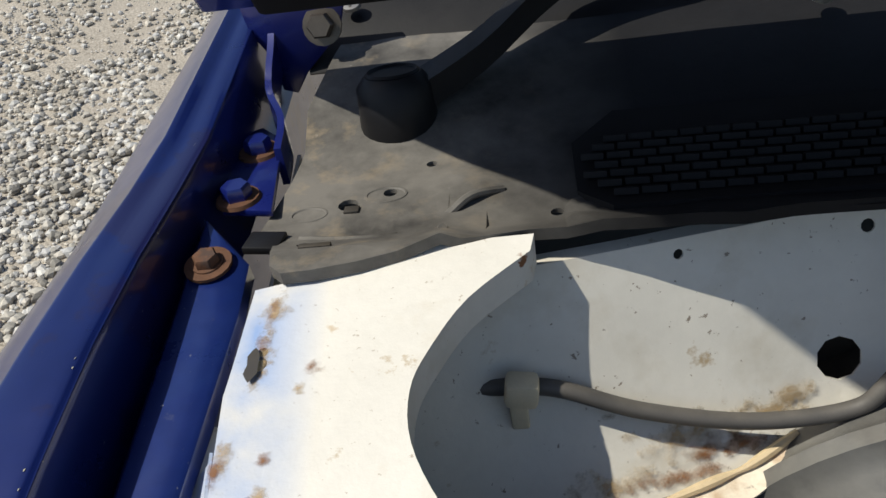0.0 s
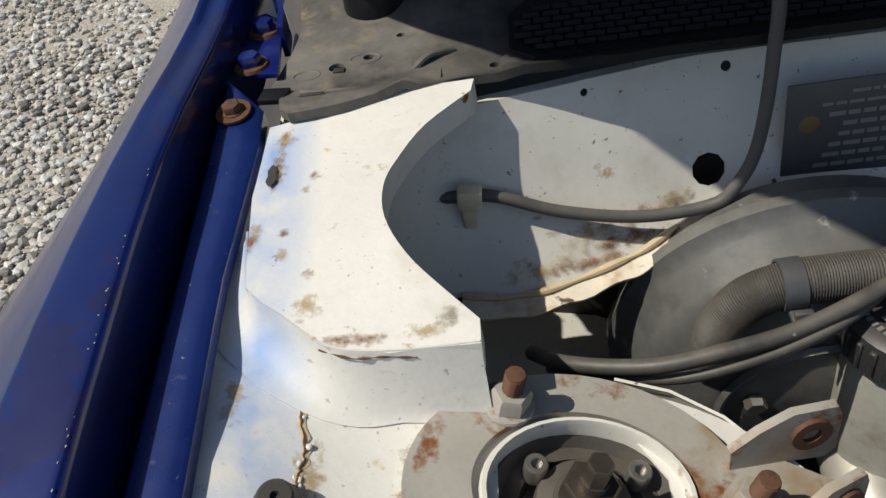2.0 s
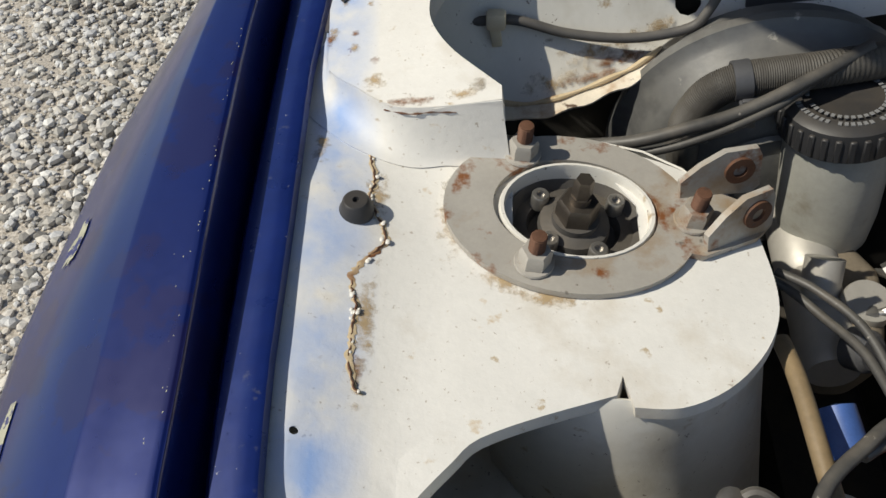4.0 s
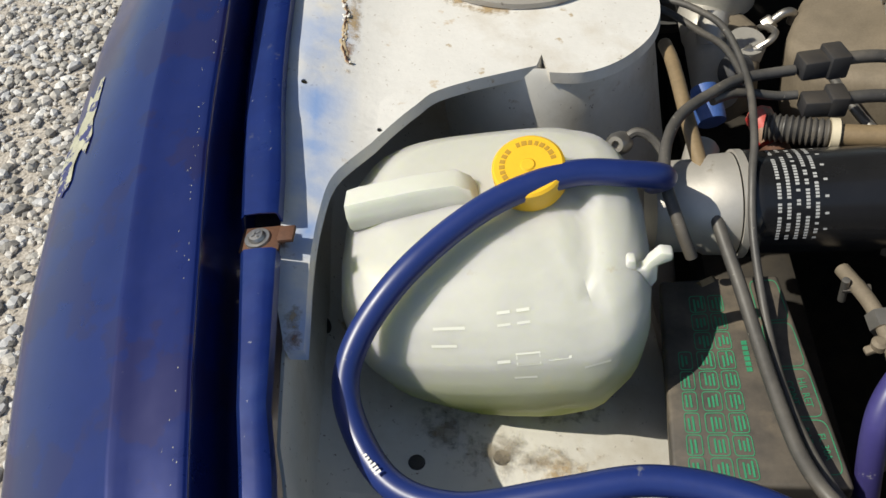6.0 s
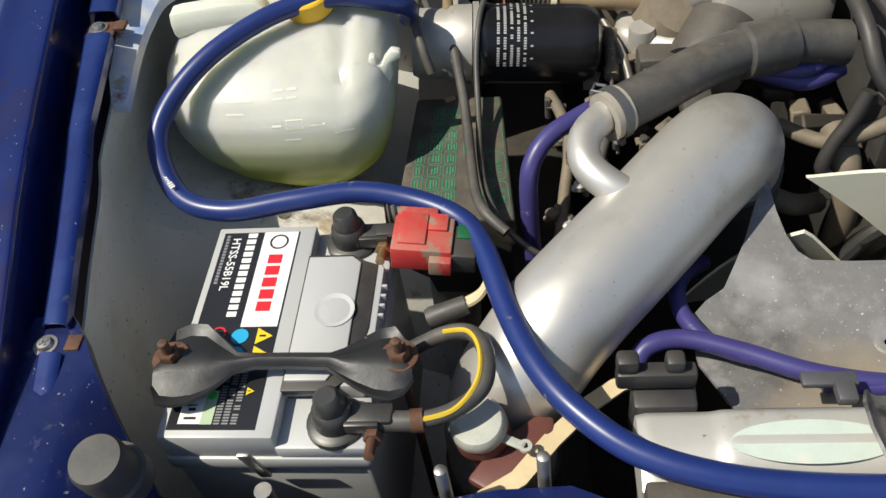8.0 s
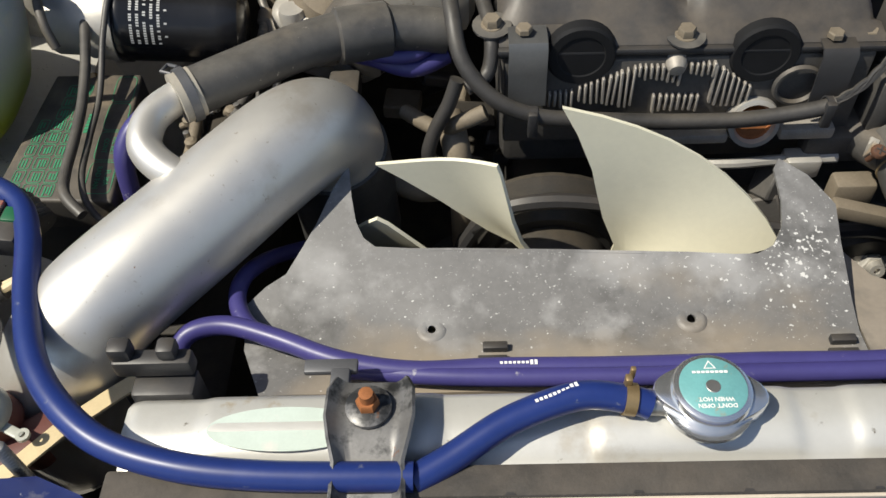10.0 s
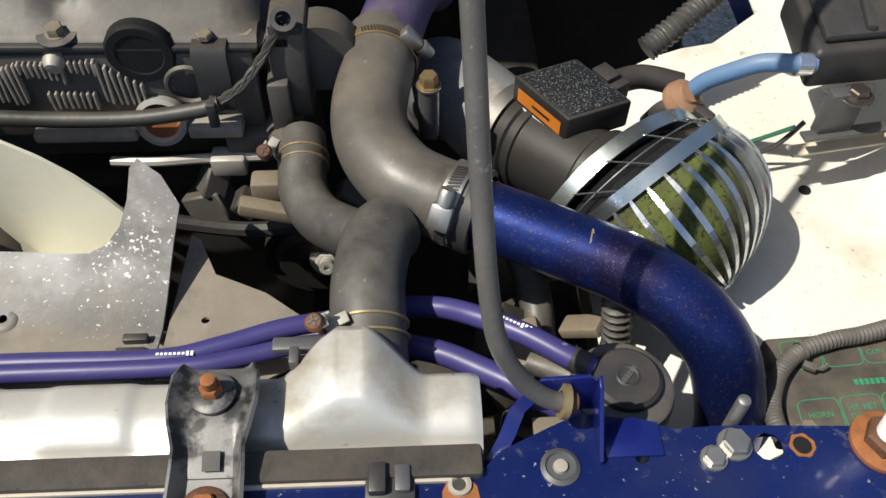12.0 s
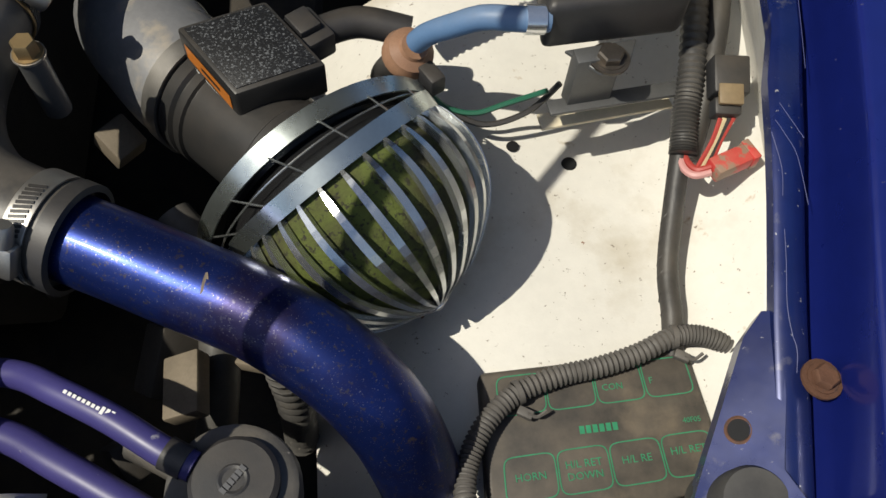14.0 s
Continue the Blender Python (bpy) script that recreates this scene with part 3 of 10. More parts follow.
def sheet(outline, height, cell=0.02, thick=0.0015, lip=0.0, holes=(), noise_amp=0.0):
    """A pressed panel: an outline (x, y) cut into cells, laid on height(x, y), with round holes (x, y, r) and a turned-down rim."""
    bm = bmesh.new()
    bm.faces.new([bm.verts.new((x, y, 0)) for x, y in outline])
    xs, ys = [p[0] for p in outline], [p[1] for p in outline]
    for axis, lo, hi in ((0, min(xs), max(xs)), (1, min(ys), max(ys))):
        n = max(1, int((hi - lo) / cell))
        for i in range(1, n):
            co = [0, 0, 0]
            co[axis] = lo + (hi - lo) * i / n
            no = [0, 0, 0]
            no[axis] = 1
            bmesh.ops.bisect_plane(bm, geom=bm.verts[:] + bm.edges[:] + bm.faces[:], plane_co=co, plane_no=no)
    for hx, hy, r in holes:
        c = Vector((hx, hy, 0))
        for k in range(10):
            d = Vector((math.cos(k * math.tau / 10), math.sin(k * math.tau / 10), 0))
            near = [f for f in bm.faces if (f.calc_center_median() - c).length < r * 1.6 + cell * 1.5]
            geom = near + list({e for f in near for e in f.edges}) + list({v for f in near for v in f.verts})
            bmesh.ops.bisect_plane(bm, geom=geom, plane_co=c + d * r, plane_no=d)
        gone = [f for f in bm.faces if (f.calc_center_median() - c).length < r * 0.97]
        bmesh.ops.delete(bm, geom=gone, context="FACES")
    if lip:
        rim = [e for e in bm.edges if e.is_boundary and not any((Vector((hx, hy, 0)) - e.verts[0].co).length < r * 1.1 for hx, hy, r in holes)]
        r = bmesh.ops.extrude_edge_only(bm, edges=rim)
        low = {v for v in r["geom"] if isinstance(v, bmesh.types.BMVert)}
    else:
        low = set()
    for v in bm.verts:
        x, y = v.co.x, v.co.y
        v.co.z = height(x, y) - (lip if v in low else 0)
        if noise_amp:
            v.co.z += noise_amp * noise.noise(Vector((x * 22, y * 22, 0.3)))
    bmesh.ops.recalc_face_normals(bm, faces=bm.faces[:])
    if sum(f.normal.z * f.calc_area() for f in bm.faces) < 0:
        bmesh.ops.reverse_faces(bm, faces=bm.faces[:])
    if thick:
        bmesh.ops.solidify(bm, geom=bm.faces[:], thickness=thick)
    return bm


def arc(cx, cy, rx, ry, a0, a1, n):
    return [(cx + rx * math.cos(radians(a0 + (a1 - a0) * i / n)), cy + ry * math.sin(radians(a0 + (a1 - a0) * i / n))) for i in range(n + 1)]


def letters(text, size, m, mat, parent, name="lettering", bold=0.0):
    """Raised print in the built-in font, centred at the pose m."""
    cu = bpy.data.curves.new(name, "FONT")
    cu.body, cu.size, cu.align_x, cu.align_y, cu.extrude, cu.offset, cu.resolution_u = text, size, "CENTER", "CENTER", 0.0001, bold, 2
    tmp = bpy.data.objects.new("tmp", cu)
    scene.collection.objects.link(tmp)
    me = bpy.data.meshes.new_from_object(tmp.evaluated_get(bpy.context.evaluated_depsgraph_get()))
    bpy.data.objects.remove(tmp)
    bpy.data.curves.remove(cu)
    me.transform(m)
    me.materials.clear()
    me.materials.append(M[mat])
    ob = new(name, me)
    ob.parent = parent
    return ob


def bars(name, boxes, m, mat, parent, z=0.0004):
    """Print too small to read: flat bars (x, y, width, height) in one piece."""
    bm = bmesh.new()
    for x, y, w, h in boxes:
        a = [bm.verts.new((x + sx * w / 2, y + sy * h / 2, z)) for sx, sy in ((-1, -1), (1, -1), (1, 1), (-1, 1))]
        bm.faces.new(a)
    bmesh.ops.transform(bm, matrix=m, verts=bm.verts)
    return tagged(part(name, bm, mat, parent, smooth=False), kind="stuff")


def stain_material(name, tone, rough=0.7, scale=70, reach=0.5):
    """A stain that thins out raggedly towards its edge."""
    m = bpy.data.materials.new(name)
    m.use_nodes = True
    n, l = m.node_tree.nodes, m.node_tree.links
    b = n["Principled BSDF"]
    b.inputs["Roughness"].default_value = rough
    uv = n.new("ShaderNodeTexCoord").outputs["UV"]
    d = n.new("ShaderNodeVectorMath")
    d.operation = "DISTANCE"
    d.inputs[1].default_value = (0.5, 0.5, 0.0)
    l.new(uv, d.inputs[0])
    t = n.new("ShaderNodeTexNoise")
    t.inputs["Scale"].default_value, t.inputs["Detail"].default_value, t.inputs["Roughness"].default_value = scale, 8, 0.7
    l.new(n.new("ShaderNodeNewGeometry").outputs["Position"], t.inputs["Vector"])
    a = n.new("ShaderNodeMath")
    a.operation = "MULTIPLY_ADD"
    a.inputs[1].default_value = 1.5
    l.new(t.outputs["Fac"], a.inputs[0])
    l.new(d.outputs["Value"], a.inputs[2])
    r = n.new("ShaderNodeMapRange")
    r.inputs["From Min"].default_value, r.inputs["From Max"].default_value, r.inputs["To Min"].default_value, r.inputs["To Max"].default_value = 1.06, 0.66, 0.0, 0.8
    l.new(a.outputs[0], r.inputs["Value"])
    l.new(r.outputs[0], b.inputs["Alpha"])
    c = n.new("ShaderNodeMix")
    c.data_type = "RGBA"
    l.new(t.outputs["Fac"], c.inputs["Factor"])
    c.inputs["A"].default_value, c.inputs["B"].default_value = (*[v * 0.55 for v in tone], 1), (*[min(1, v * 1.4) for v in tone], 1)
    l.new(c.outputs["Result"], b.inputs["Base Color"])
    return m


M["stain_rust"] = stain_material("rust_bleed", (0.26, 0.11, 0.035), 0.7, 140)
M["stain_ochre"] = stain_material("ochre_rust_wash", (0.50, 0.36, 0.19), 0.6, 110)
M["stain_grime"] = stain_material("grey_brown_grime", (0.33, 0.28, 0.21), 0.7, 80)


def stain(root, surface, cx, cy, w, h, mat, lift=0.0004, name="rust_stain"):
    """A thin stain laid on surface(x, y) -> point, w by h metres about (cx, cy)."""
    n = 9
    vs = [surface(cx + w * (i / (n - 1) - 0.5), cy + h * (j / (n - 1) - 0.5)) for j in range(n) for i in range(n)]
    me = bpy.data.meshes.new(name)
    me.from_pydata([(p[0], p[1], p[2] + lift) for p in vs], [], [(j * n + i, j * n + i + 1, (j + 1) * n + i + 1, (j + 1) * n + i) for j in range(n - 1) for i in range(n - 1)])
    uv = me.uv_layers.new(name="across")
    for p in me.polygons:
        p.use_smooth = True
        for li in p.loop_indices:
            v = me.loops[li].vertex_index
            uv.data[li].uv = ((v % n) / (n - 1), (v // n) / (n - 1))
    me.materials.append(M[mat])
    ob = new(name, me)
    ob.parent = root
    return ob


def bolt(name, label, p, up=(0, 0, 1), r=0.007, h=0.006, washer=0.0, stud=0.0, mat="zinc", stud_mat=None, group="", flange=True):
    """A hexagon bolt or nut with its washer and, where it has one, a threaded stud."""
    p, up = Vector(p), Vector(up).normalized()
    m = between(p, p + up)
    root = thing(name, label, "bolt", group=group)
    if washer:
        part("washer", lathe([(r * 0.5, 0), (washer, 0), (washer, 0.0016), (r * 0.5, 0.002)], m, 18), mat if not stud_mat else stud_mat, root)
    if flange:
        hb = join(lathe([(0, 0.001), (r * 1.25, 0.001), (r * 1.2, 0.0025), (0, 0.003)], None, 16), hexa(r, h, 0.002))
    else:
        hb = hexa(r, h, 0.001)
    bmesh.ops.transform(hb, matrix=m, verts=hb.verts)
    part("head", hb, mat, root)
    if stud:
        prof = [(0, h)]
        n = int(stud / 0.0012)
        for i in range(n):
            prof += [(r * 0.52, h + stud * i / n), (r * 0.46, h + stud * (i + 0.5) / n)]
        prof += [(r * 0.46, h + stud), (0, h + stud + 0.0006)]
        part("stud", lathe(prof, m, 12), stud_mat or mat, root)
    return root


# ---- ground ----
def ground():
    m = bpy.data.materials.new("gravel_ground")
    m.use_nodes = True
    nt = m.node_tree
    n, l = nt.nodes, nt.links
    b = n["Principled BSDF"]
    b.inputs["Roughness"].default_value = 0.95
    pos = n.new("ShaderNodeNewGeometry").outputs["Position"]
    t = n.new("ShaderNodeTexNoise")
    t.inputs["Scale"].default_value, t.inputs["Detail"].default_value = 130, 8
    l.new(pos, t.inputs["Vector"])
    big = n.new("ShaderNodeTexNoise")
    big.inputs["Scale"].default_value, big.inputs["Detail"].default_value = 3.5, 4
    l.new(pos, big.inputs["Vector"])
    r = n.new("ShaderNodeValToRGB")
    r.color_ramp.elements[0].color, r.color_ramp.elements[1].color = (0.28, 0.245, 0.20, 1), (0.74, 0.67, 0.575, 1)
    r.color_ramp.elements[0].position, r.color_ramp.elements[1].position = 0.32, 0.72
    l.new(t.outputs["Fac"], r.inputs[0])
    mx = n.new("ShaderNodeMix")
    mx.data_type, mx.blend_type = "RGBA", "MULTIPLY"
    mx.inputs["Factor"].default_value = 0.45
    l.new(r.outputs[0], mx.inputs["A"])
    l.new(big.outputs["Fac"], mx.inputs["B"])
    l.new(mx.outputs["Result"], b.inputs["Base Color"])
    bp = n.new("ShaderNodeBump")
    bp.inputs["Strength"].default_value, bp.inputs["Distance"].default_value = 0.9, 0.006
    l.new(t.outputs["Fac"], bp.inputs["Height"])
    l.new(bp.outputs[0], b.inputs["Normal"])
    bm = bmesh.new()
    bmesh.ops.create_grid(bm, x_segments=60, y_segments=60, size=1)
    for w in bm.verts:                                  # finer near the car, out to the horizon
        w.co.x, w.co.y = (math.copysign(abs(c) ** 4 * 400 + abs(c) * 3, c) for c in (w.co.x, w.co.y))
        w.co.z = GROUND + 0.012 * noise.noise(w.co * 1.3)
    return tagged(part("ground", bm, m), "pale grey gravel ground beside the car", "ground", kind="structure")


GROUND = -0.70
ground()


def gravel():
    """Loose stones on the strip of ground beside the fender."""
    m = bpy.data.materials.new("gravel_stone")
    m.use_nodes = True
    n, l = m.node_tree.nodes, m.node_tree.links
    b = n["Principled BSDF"]
    b.inputs["Roughness"].default_value = 0.85
    r = n.new("ShaderNodeValToRGB")
    e = r.color_ramp.elements
    e[0].color, e[1].color = (0.20, 0.185, 0.165, 1), (0.90, 0.87, 0.80, 1)
    for p, c in ((0.3, (0.55, 0.52, 0.46, 1)), (0.55, (0.76, 0.70, 0.61, 1)), (0.75, (0.58, 0.575, 0.57, 1))):
        e.new(p).color = c
    l.new(n.new("ShaderNodeNewGeometry").outputs["Random Per Island"], r.inputs[0])
    t = n.new("ShaderNodeTexNoise")
    t.inputs["Scale"].default_value, t.inputs["Detail"].default_value = 300, 6
    l.new(n.new("ShaderNodeNewGeometry").outputs["Position"], t.inputs["Vector"])
    mx = n.new("ShaderNodeMix")
    mx.data_type, mx.blend_type = "RGBA", "MULTIPLY"
    mx.inputs["Factor"].default_value = 0.5
    l.new(r.outputs[0], mx.inputs["A"])
    l.new(t.outputs["Fac"], mx.inputs["B"])
    l.new(mx.outputs["Result"], b.inputs["Base Color"])
    rng = np.random.default_rng(4)
    shapes = []
    for k in range(14):
        s = bmesh.new()
        bmesh.ops.create_icosphere(s, subdivisions=1, radius=1)
        sx, sy, sz = rng.uniform(0.75, 1.3), rng.uniform(0.7, 1.1), rng.uniform(0.45, 0.8)
        v = np.array([(w.co.x * sx, w.co.y * sy, w.co.z * sz) for w in s.verts]) * rng.uniform(0.72, 1.2, (len(s.verts), 1))
        f = np.array([[w.index for w in q.verts] for q in s.faces])
        s.free()
        shapes.append((v, f))
    V, F, base = [], [], 0
    count = 60000
    X = -0.26 - 4.2 * rng.random(count) ** 1.7 + np.where(rng.random(count) < 0.25, rng.normal(0.4, 1.6, count), 0.0)
    Y = rng.normal(1.75, 1.55, count)
    worn = [noise.noise(Vector((x * 1.4, y * 0.7, 2.0))) for x, y in zip(X, Y)]
    for i in range(count):
        if worn[i] > 0.22 and rng.random() < 0.75:       # worn wheel track with fewer stones
            continue
        v, f = shapes[i % 14]
        size = 0.005 + 0.013 * rng.random() ** 2.0
        a = rng.uniform(0, math.tau)
        c, s = math.cos(a), math.sin(a)
        w = np.stack([v[:, 0] * c - v[:, 1] * s, v[:, 0] * s + v[:, 1] * c, v[:, 2]], 1) * size
        V.append(w + (X[i], Y[i], GROUND + size * 0.4 + 0.012 * noise.noise(Vector((X[i], Y[i], 0)) * 1.3)))
        F.append(f + base)
        base += len(v)
    me = bpy.data.meshes.new("gravel")
    me.from_pydata(np.concatenate(V).tolist(), [], np.concatenate(F).tolist())
    me.materials.append(m)
    return tagged(new("gravel", me), "loose pale grey and tan gravel stones", "gravel", kind="stuff")


gravel()

# ---- fenders ----
CENTRE = 0.6455
FY = (-0.6, -0.22, -0.114, -0.07, 0.0, 0.03, 0.2, 0.27, 0.32, 0.42, 0.54, 0.67, 0.85, 1.3)
FL = (-0.016, -0.061, -0.076, -0.083, -0.096, -0.103, -0.128, -0.138, -0.142, -0.147, -0.150, -0.153, -0.158, -0.165)
FR = (0.0, -0.045, -0.060, -0.068, -0.078, -0.087, -0.102, -0.112, -0.116, -0.120, -0.126, -0.122, -0.128, -0.13)
CY = (-0.6, -0.22, -0.113, -0.052, 0.03, 0.14, 0.22, 0.3, 0.46, 0.54, 0.62, 0.75, 1.3)
CX = (-0.002, -0.073, -0.092, -0.105, -0.120, -0.136, -0.146, -0.149, -0.157, -0.160, -0.160, -0.158, -0.16)
WY = (-0.6, -0.4, -0.2, -0.08, 0.0, 0.1, 0.2, 0.36, 0.5, 0.6, 0.7, 0.9, 1.4)
WX = (0.05, 0.06, 0.085, 0.108, 0.12, 0.125, 0.122, 0.12, 0.10, 0.078, 0.063, 0.05, 0.045)
YS = [-0.6 + 0.05 * i for i in range(39)]


def flange_z(y):
    return 0.065 + 0.145 * y


def mirror(p, side):
    return Vector((p[0] if side > 0 else 2 * CENTRE - p[0], p[1], p[2]))


def fender_profile(y, side):
    """Across the fender at y, from the bottom of the gutter outwards."""
    c, w = at_y(y, CY, CX), 1.07 * at_y(y, WY, WX)
    z = flange_z(y) - 0.12 * max(0.0, -0.05 - y) ** 1.5
    low = 1 - 0.45 * min(1.0, max(0.0, (y - 0.62) / 0.12)) - 0.28 * min(1.0, max(0.0, (0.42 - y) / 0.25))   # the crest drops beside the hinge and to the front
    q = 0.25 + 0.75 * low
    line = [(0.012, -0.03), (0.005, -0.018), (0.002, 0.0), (0.0, 0.030 * low), (-0.0012, 0.0338 * low), (-0.006, 0.0352 * low), (-0.22 * w, 0.0350 * low), (-0.33 * w, 0.0338 * q), (-0.38 * w, 0.0318 * q), (-0.6 * w, 0.0200 * q), (-0.85 * w, 0.002), (-w, -0.011),
            (-1.1 * w, -0.045), (-1.16 * w, -0.11), (-1.2 * w, -0.3), (-1.2 * w, -0.62)]
    return [mirror(p, side) for p in smooth_line([(c + dx, y, z + dz) for dx, dz in line], 3)]


def fender(side, label):
    root = thing("fender", label, "fender")
    part("wing", thicken(loft([fender_profile(y, side) for y in YS], closed=False), 0.0012), "wing_blue" if side > 0 else "blue", root)
    pieces = [(0.705, 0.166), (0.140, -0.128), (-0.148, -0.205)] if side > 0 else [(0.9, -0.30)]
    for y1, y0 in pieces:
        rings = []
        n = max(4, int((y1 - y0) / 0.03))
        for i in range(n + 1):
            y = y0 + (y1 - y0) * i / n
            a, b, z = at_y(y, FY, FL), at_y(y, FY, FR), flange_z(y) + (0.004 if side > 0 else 0.0)
            if y > 0.66 and side > 0:
                b -= (y - 0.66) ** 2 * 14
            row = [(a - 0.006, z - 0.02), (a - 0.001, z - 0.003), (a + 0.002, z), (0.5 * (a + b), z + 0.0006), (b - 0.002, z), (b, z - 0.0015), (b + 0.0005, z - 0.009)]
            if side < 0:
                row = [(p, q - 0.12 * max(0.0, -0.02 - y)) for p, q in [(a - 0.022, z - 0.030)] + row]
            rings.append([mirror((p, y, q), side) for p, q in row])
        # same paint on both sides; the left one takes the copy coloured as lit
        part("flange", thicken(loft(rings, closed=False), 0.0012), "flange_blue" if side > 0 else "blue_dirty", root)
    return root


fender(1, "dark blue fender with peeling clear coat and chipped edge")
fender(-1, "dark blue fender with fine scratches in the paint")


def chips(root_label):
    """Bare pale patches where the lacquer has flaked off the fender."""
    root = thing("paint_chips", root_label, "paint flake")
    rng = random.Random(5)
    for cy, f, ly, lx in ((0.405, 0.86, 0.018, 0.006), (0.262, 0.90, 0.040, 0.010), (0.225, 0.96, 0.040, 0.008)):
        pts = []
        for k in range(16):
            a = k * math.tau / 16
            j = rng.uniform(0.55, 1.2)
            y = cy + ly * j * math.sin(a)
            prof = fender_profile(y, 1)
            w = at_y(y, WY, WX)
            x = at_y(y, CY, CX) - w * f + lx * j * math.cos(a)
            q = min(range(len(prof) - 1), key=lambda i: abs((prof[i].x + prof[i + 1].x) / 2 - x) + (10 if prof[i].z < 0 else 0))
            p0, p1 = prof[q], prof[q + 1]
            t = 0 if abs(p1.x - p0.x) < 1e-6 else (x - p0.x) / (p1.x - p0.x)
            z = p0.z + (p1.z - p0.z) * max(-0.2, min(1.2, t))
            nrm = Vector((-(p1.z - p0.z), 0, p1.x - p0.x)).normalized()
            if nrm.z < 0:
                nrm = -nrm
            pts.append(Vector((x, y, z)) + nrm * 0.0007)
        bm = bmesh.new()
        c = bm.verts.new(sum(pts, Vector()) / 16)
        vs = [bm.verts.new(p) for p in pts]
        for k in range(16):
            bm.faces.new((c, vs[k], vs[(k + 1) % 16]))
        part("flake", bm, "filler", root)
    specks = bmesh.new()
    for k in range(90):
        y = rng.uniform(-0.2, 0.62)
        c = at_y(y, CY, CX) + rng.uniform(-0.0045, -0.0012) * (1 if k % 3 else 2.2)
        z = flange_z(y) - 0.12 * max(0.0, -0.05 - y) ** 1.5 + 0.0353
        ring = [specks.verts.new((c + rng.uniform(0.0001, 0.0004) * math.cos(a), y + rng.uniform(0.0003, 0.0010) * math.sin(a), z)) for a in [j * math.tau / 6 for j in range(6)]]
        specks.faces.new(ring)
    tagged(part("edge_specks", specks, "filler", root, "tiny pale chips along the crest"), kind="stuff")
    return root


chips("pale bare patches where fender lacquer has flaked")

# ---- inner wing panels ----
def brace_z(x, y):
    return 0.14 + 0.16 * (y - 0.5)


def plate_z(x, y):
    return flange_z(y) - 0.02 - 0.22 * (x + 0.11) + 0.012 * min(1.0, max(0.0, (-0.055 - x) / 0.05)) * min(1.0, max(0.35, (0.53 - y) / 0.08))


def plate_left(y):
    return at_y(y, FY, FR) - 0.003


def apron_left():
    root = thing("apron_left", "white painted inner wing panel with blue overspray and rust", "car body", kind="structure")
    # raised shelf that runs to the cowl
    curve = [(p.x, p.y) for p in smooth_line([(0.001, 0.666, 0), (-0.025, 0.642, 0), (-0.040, 0.616, 0), (-0.046, 0.597, 0), (-0.044, 0.575, 0), (-0.032, 0.551, 0), (-0.012, 0.526, 0), (0.004, 0.508, 0)], 4)]
    outline = [(-0.117, 0.654), (-0.100, 0.658), (-0.072, 0.664), (-0.036, 0.676), (0.003, 0.676)] + curve + [(0.0045, 0.495), (-0.037, 0.494), (-0.066, 0.499), (-0.091, 0.518), (-0.112, 0.538), (-0.119, 0.60)]
    part("shelf", sheet(outline, brace_z, 0.018, 0.0015, 0.016, holes=[(-0.1078, 0.6145, 0.0034), (-0.1072, 0.6205, 0.0022)], noise_amp=0.0012), "brace", root)
    # rust that bleeds through the paint, and the rusted-through slot at the outer edge
    front = smooth_line([(0.004, 0.4955, 0), (-0.037, 0.4945, 0), (-0.066, 0.4995, 0), (-0.091, 0.5185, 0), (-0.111, 0.538, 0), (-0.118, 0.575, 0)], 5)
    rings = []
    for i, p in enumerate(front):
        d = (front[min(i + 1, len(front) - 1)] - front[max(i - 1, 0)]).normalized()
        out = Vector((-d.y, d.x, 0))
        row = []
        for k in range(9):
            u = k / 8
            q = p + out * ((0.009 + 0.017 * min(1.0, max(0.0, (-0.035 - p.x) / 0.05))) * u ** 2.2 + 0.002 * math.sin(u * math.pi))
            top, low = brace_z(p.x, p.y) + 0.0004, plate_z(q.x, q.y) + 0.0006
            row.append(Vector((q.x, q.y, top + (low - top) * (1 - (1 - u) ** 1.6))))
        rings.append(row)
    part("shelf_fillet", thicken(loft(rings, closed=False), 0.0012), "brace", root)
    def on_shelf(x, y):
        return (x, y, brace_z(x, y) + 0.0012 * noise.noise(Vector((x * 22, y * 22, 0.3))))
    for x, y, w, h, m in ((-0.106, 0.640, 0.018, 0.034, "stain_ochre"), (-0.1075, 0.615, 0.016, 0.040, "stain_ochre"), (-0.108, 0.622, 0.012, 0.022, "stain_rust"), (-0.106, 0.642, 0.010, 0.018, "stain_rust"), (-0.113, 0.568, 0.014, 0.034, "stain_ochre"), (-0.114, 0.566, 0.008, 0.020, "stain_rust"),
                          (-0.086, 0.6115, 0.012, 0.012, "stain_rust"), (-0.089, 0.602, 0.010, 0.010, "stain_ochre"), (-0.095, 0.556, 0.010, 0.014, "stain_ochre"), (-0.080, 0.543, 0.010, 0.014, "stain_rust"), (-0.097, 0.5706, 0.010, 0.010, "stain_rust"),
                          (-0.052, 0.502, 0.050, 0.014, "stain_rust"), (-0.020, 0.503, 0.034, 0.016, "stain_ochre"), (-0.079, 0.524, 0.020, 0.026, "stain_ochre"), (-0.010, 0.512, 0.020, 0.020, "stain_grime")):
        stain(root, on_shelf, x, y, w, h, m)
    slot = [(-0.1095 + 0.0026 * math.cos(k * math.tau / 12) * (1 + 0.3 * math.sin(3 * k)), 0.6125 + 0.0085 * math.sin(k * math.tau / 12)) for k in range(12)]
    bm = bmesh.new()
    bm.faces.new([bm.verts.new((x, y, brace_z(x, y) + 0.0018)) for x, y in slot])
    part("rusted_slot", bm, "black", root, "dark rusted-through slot")
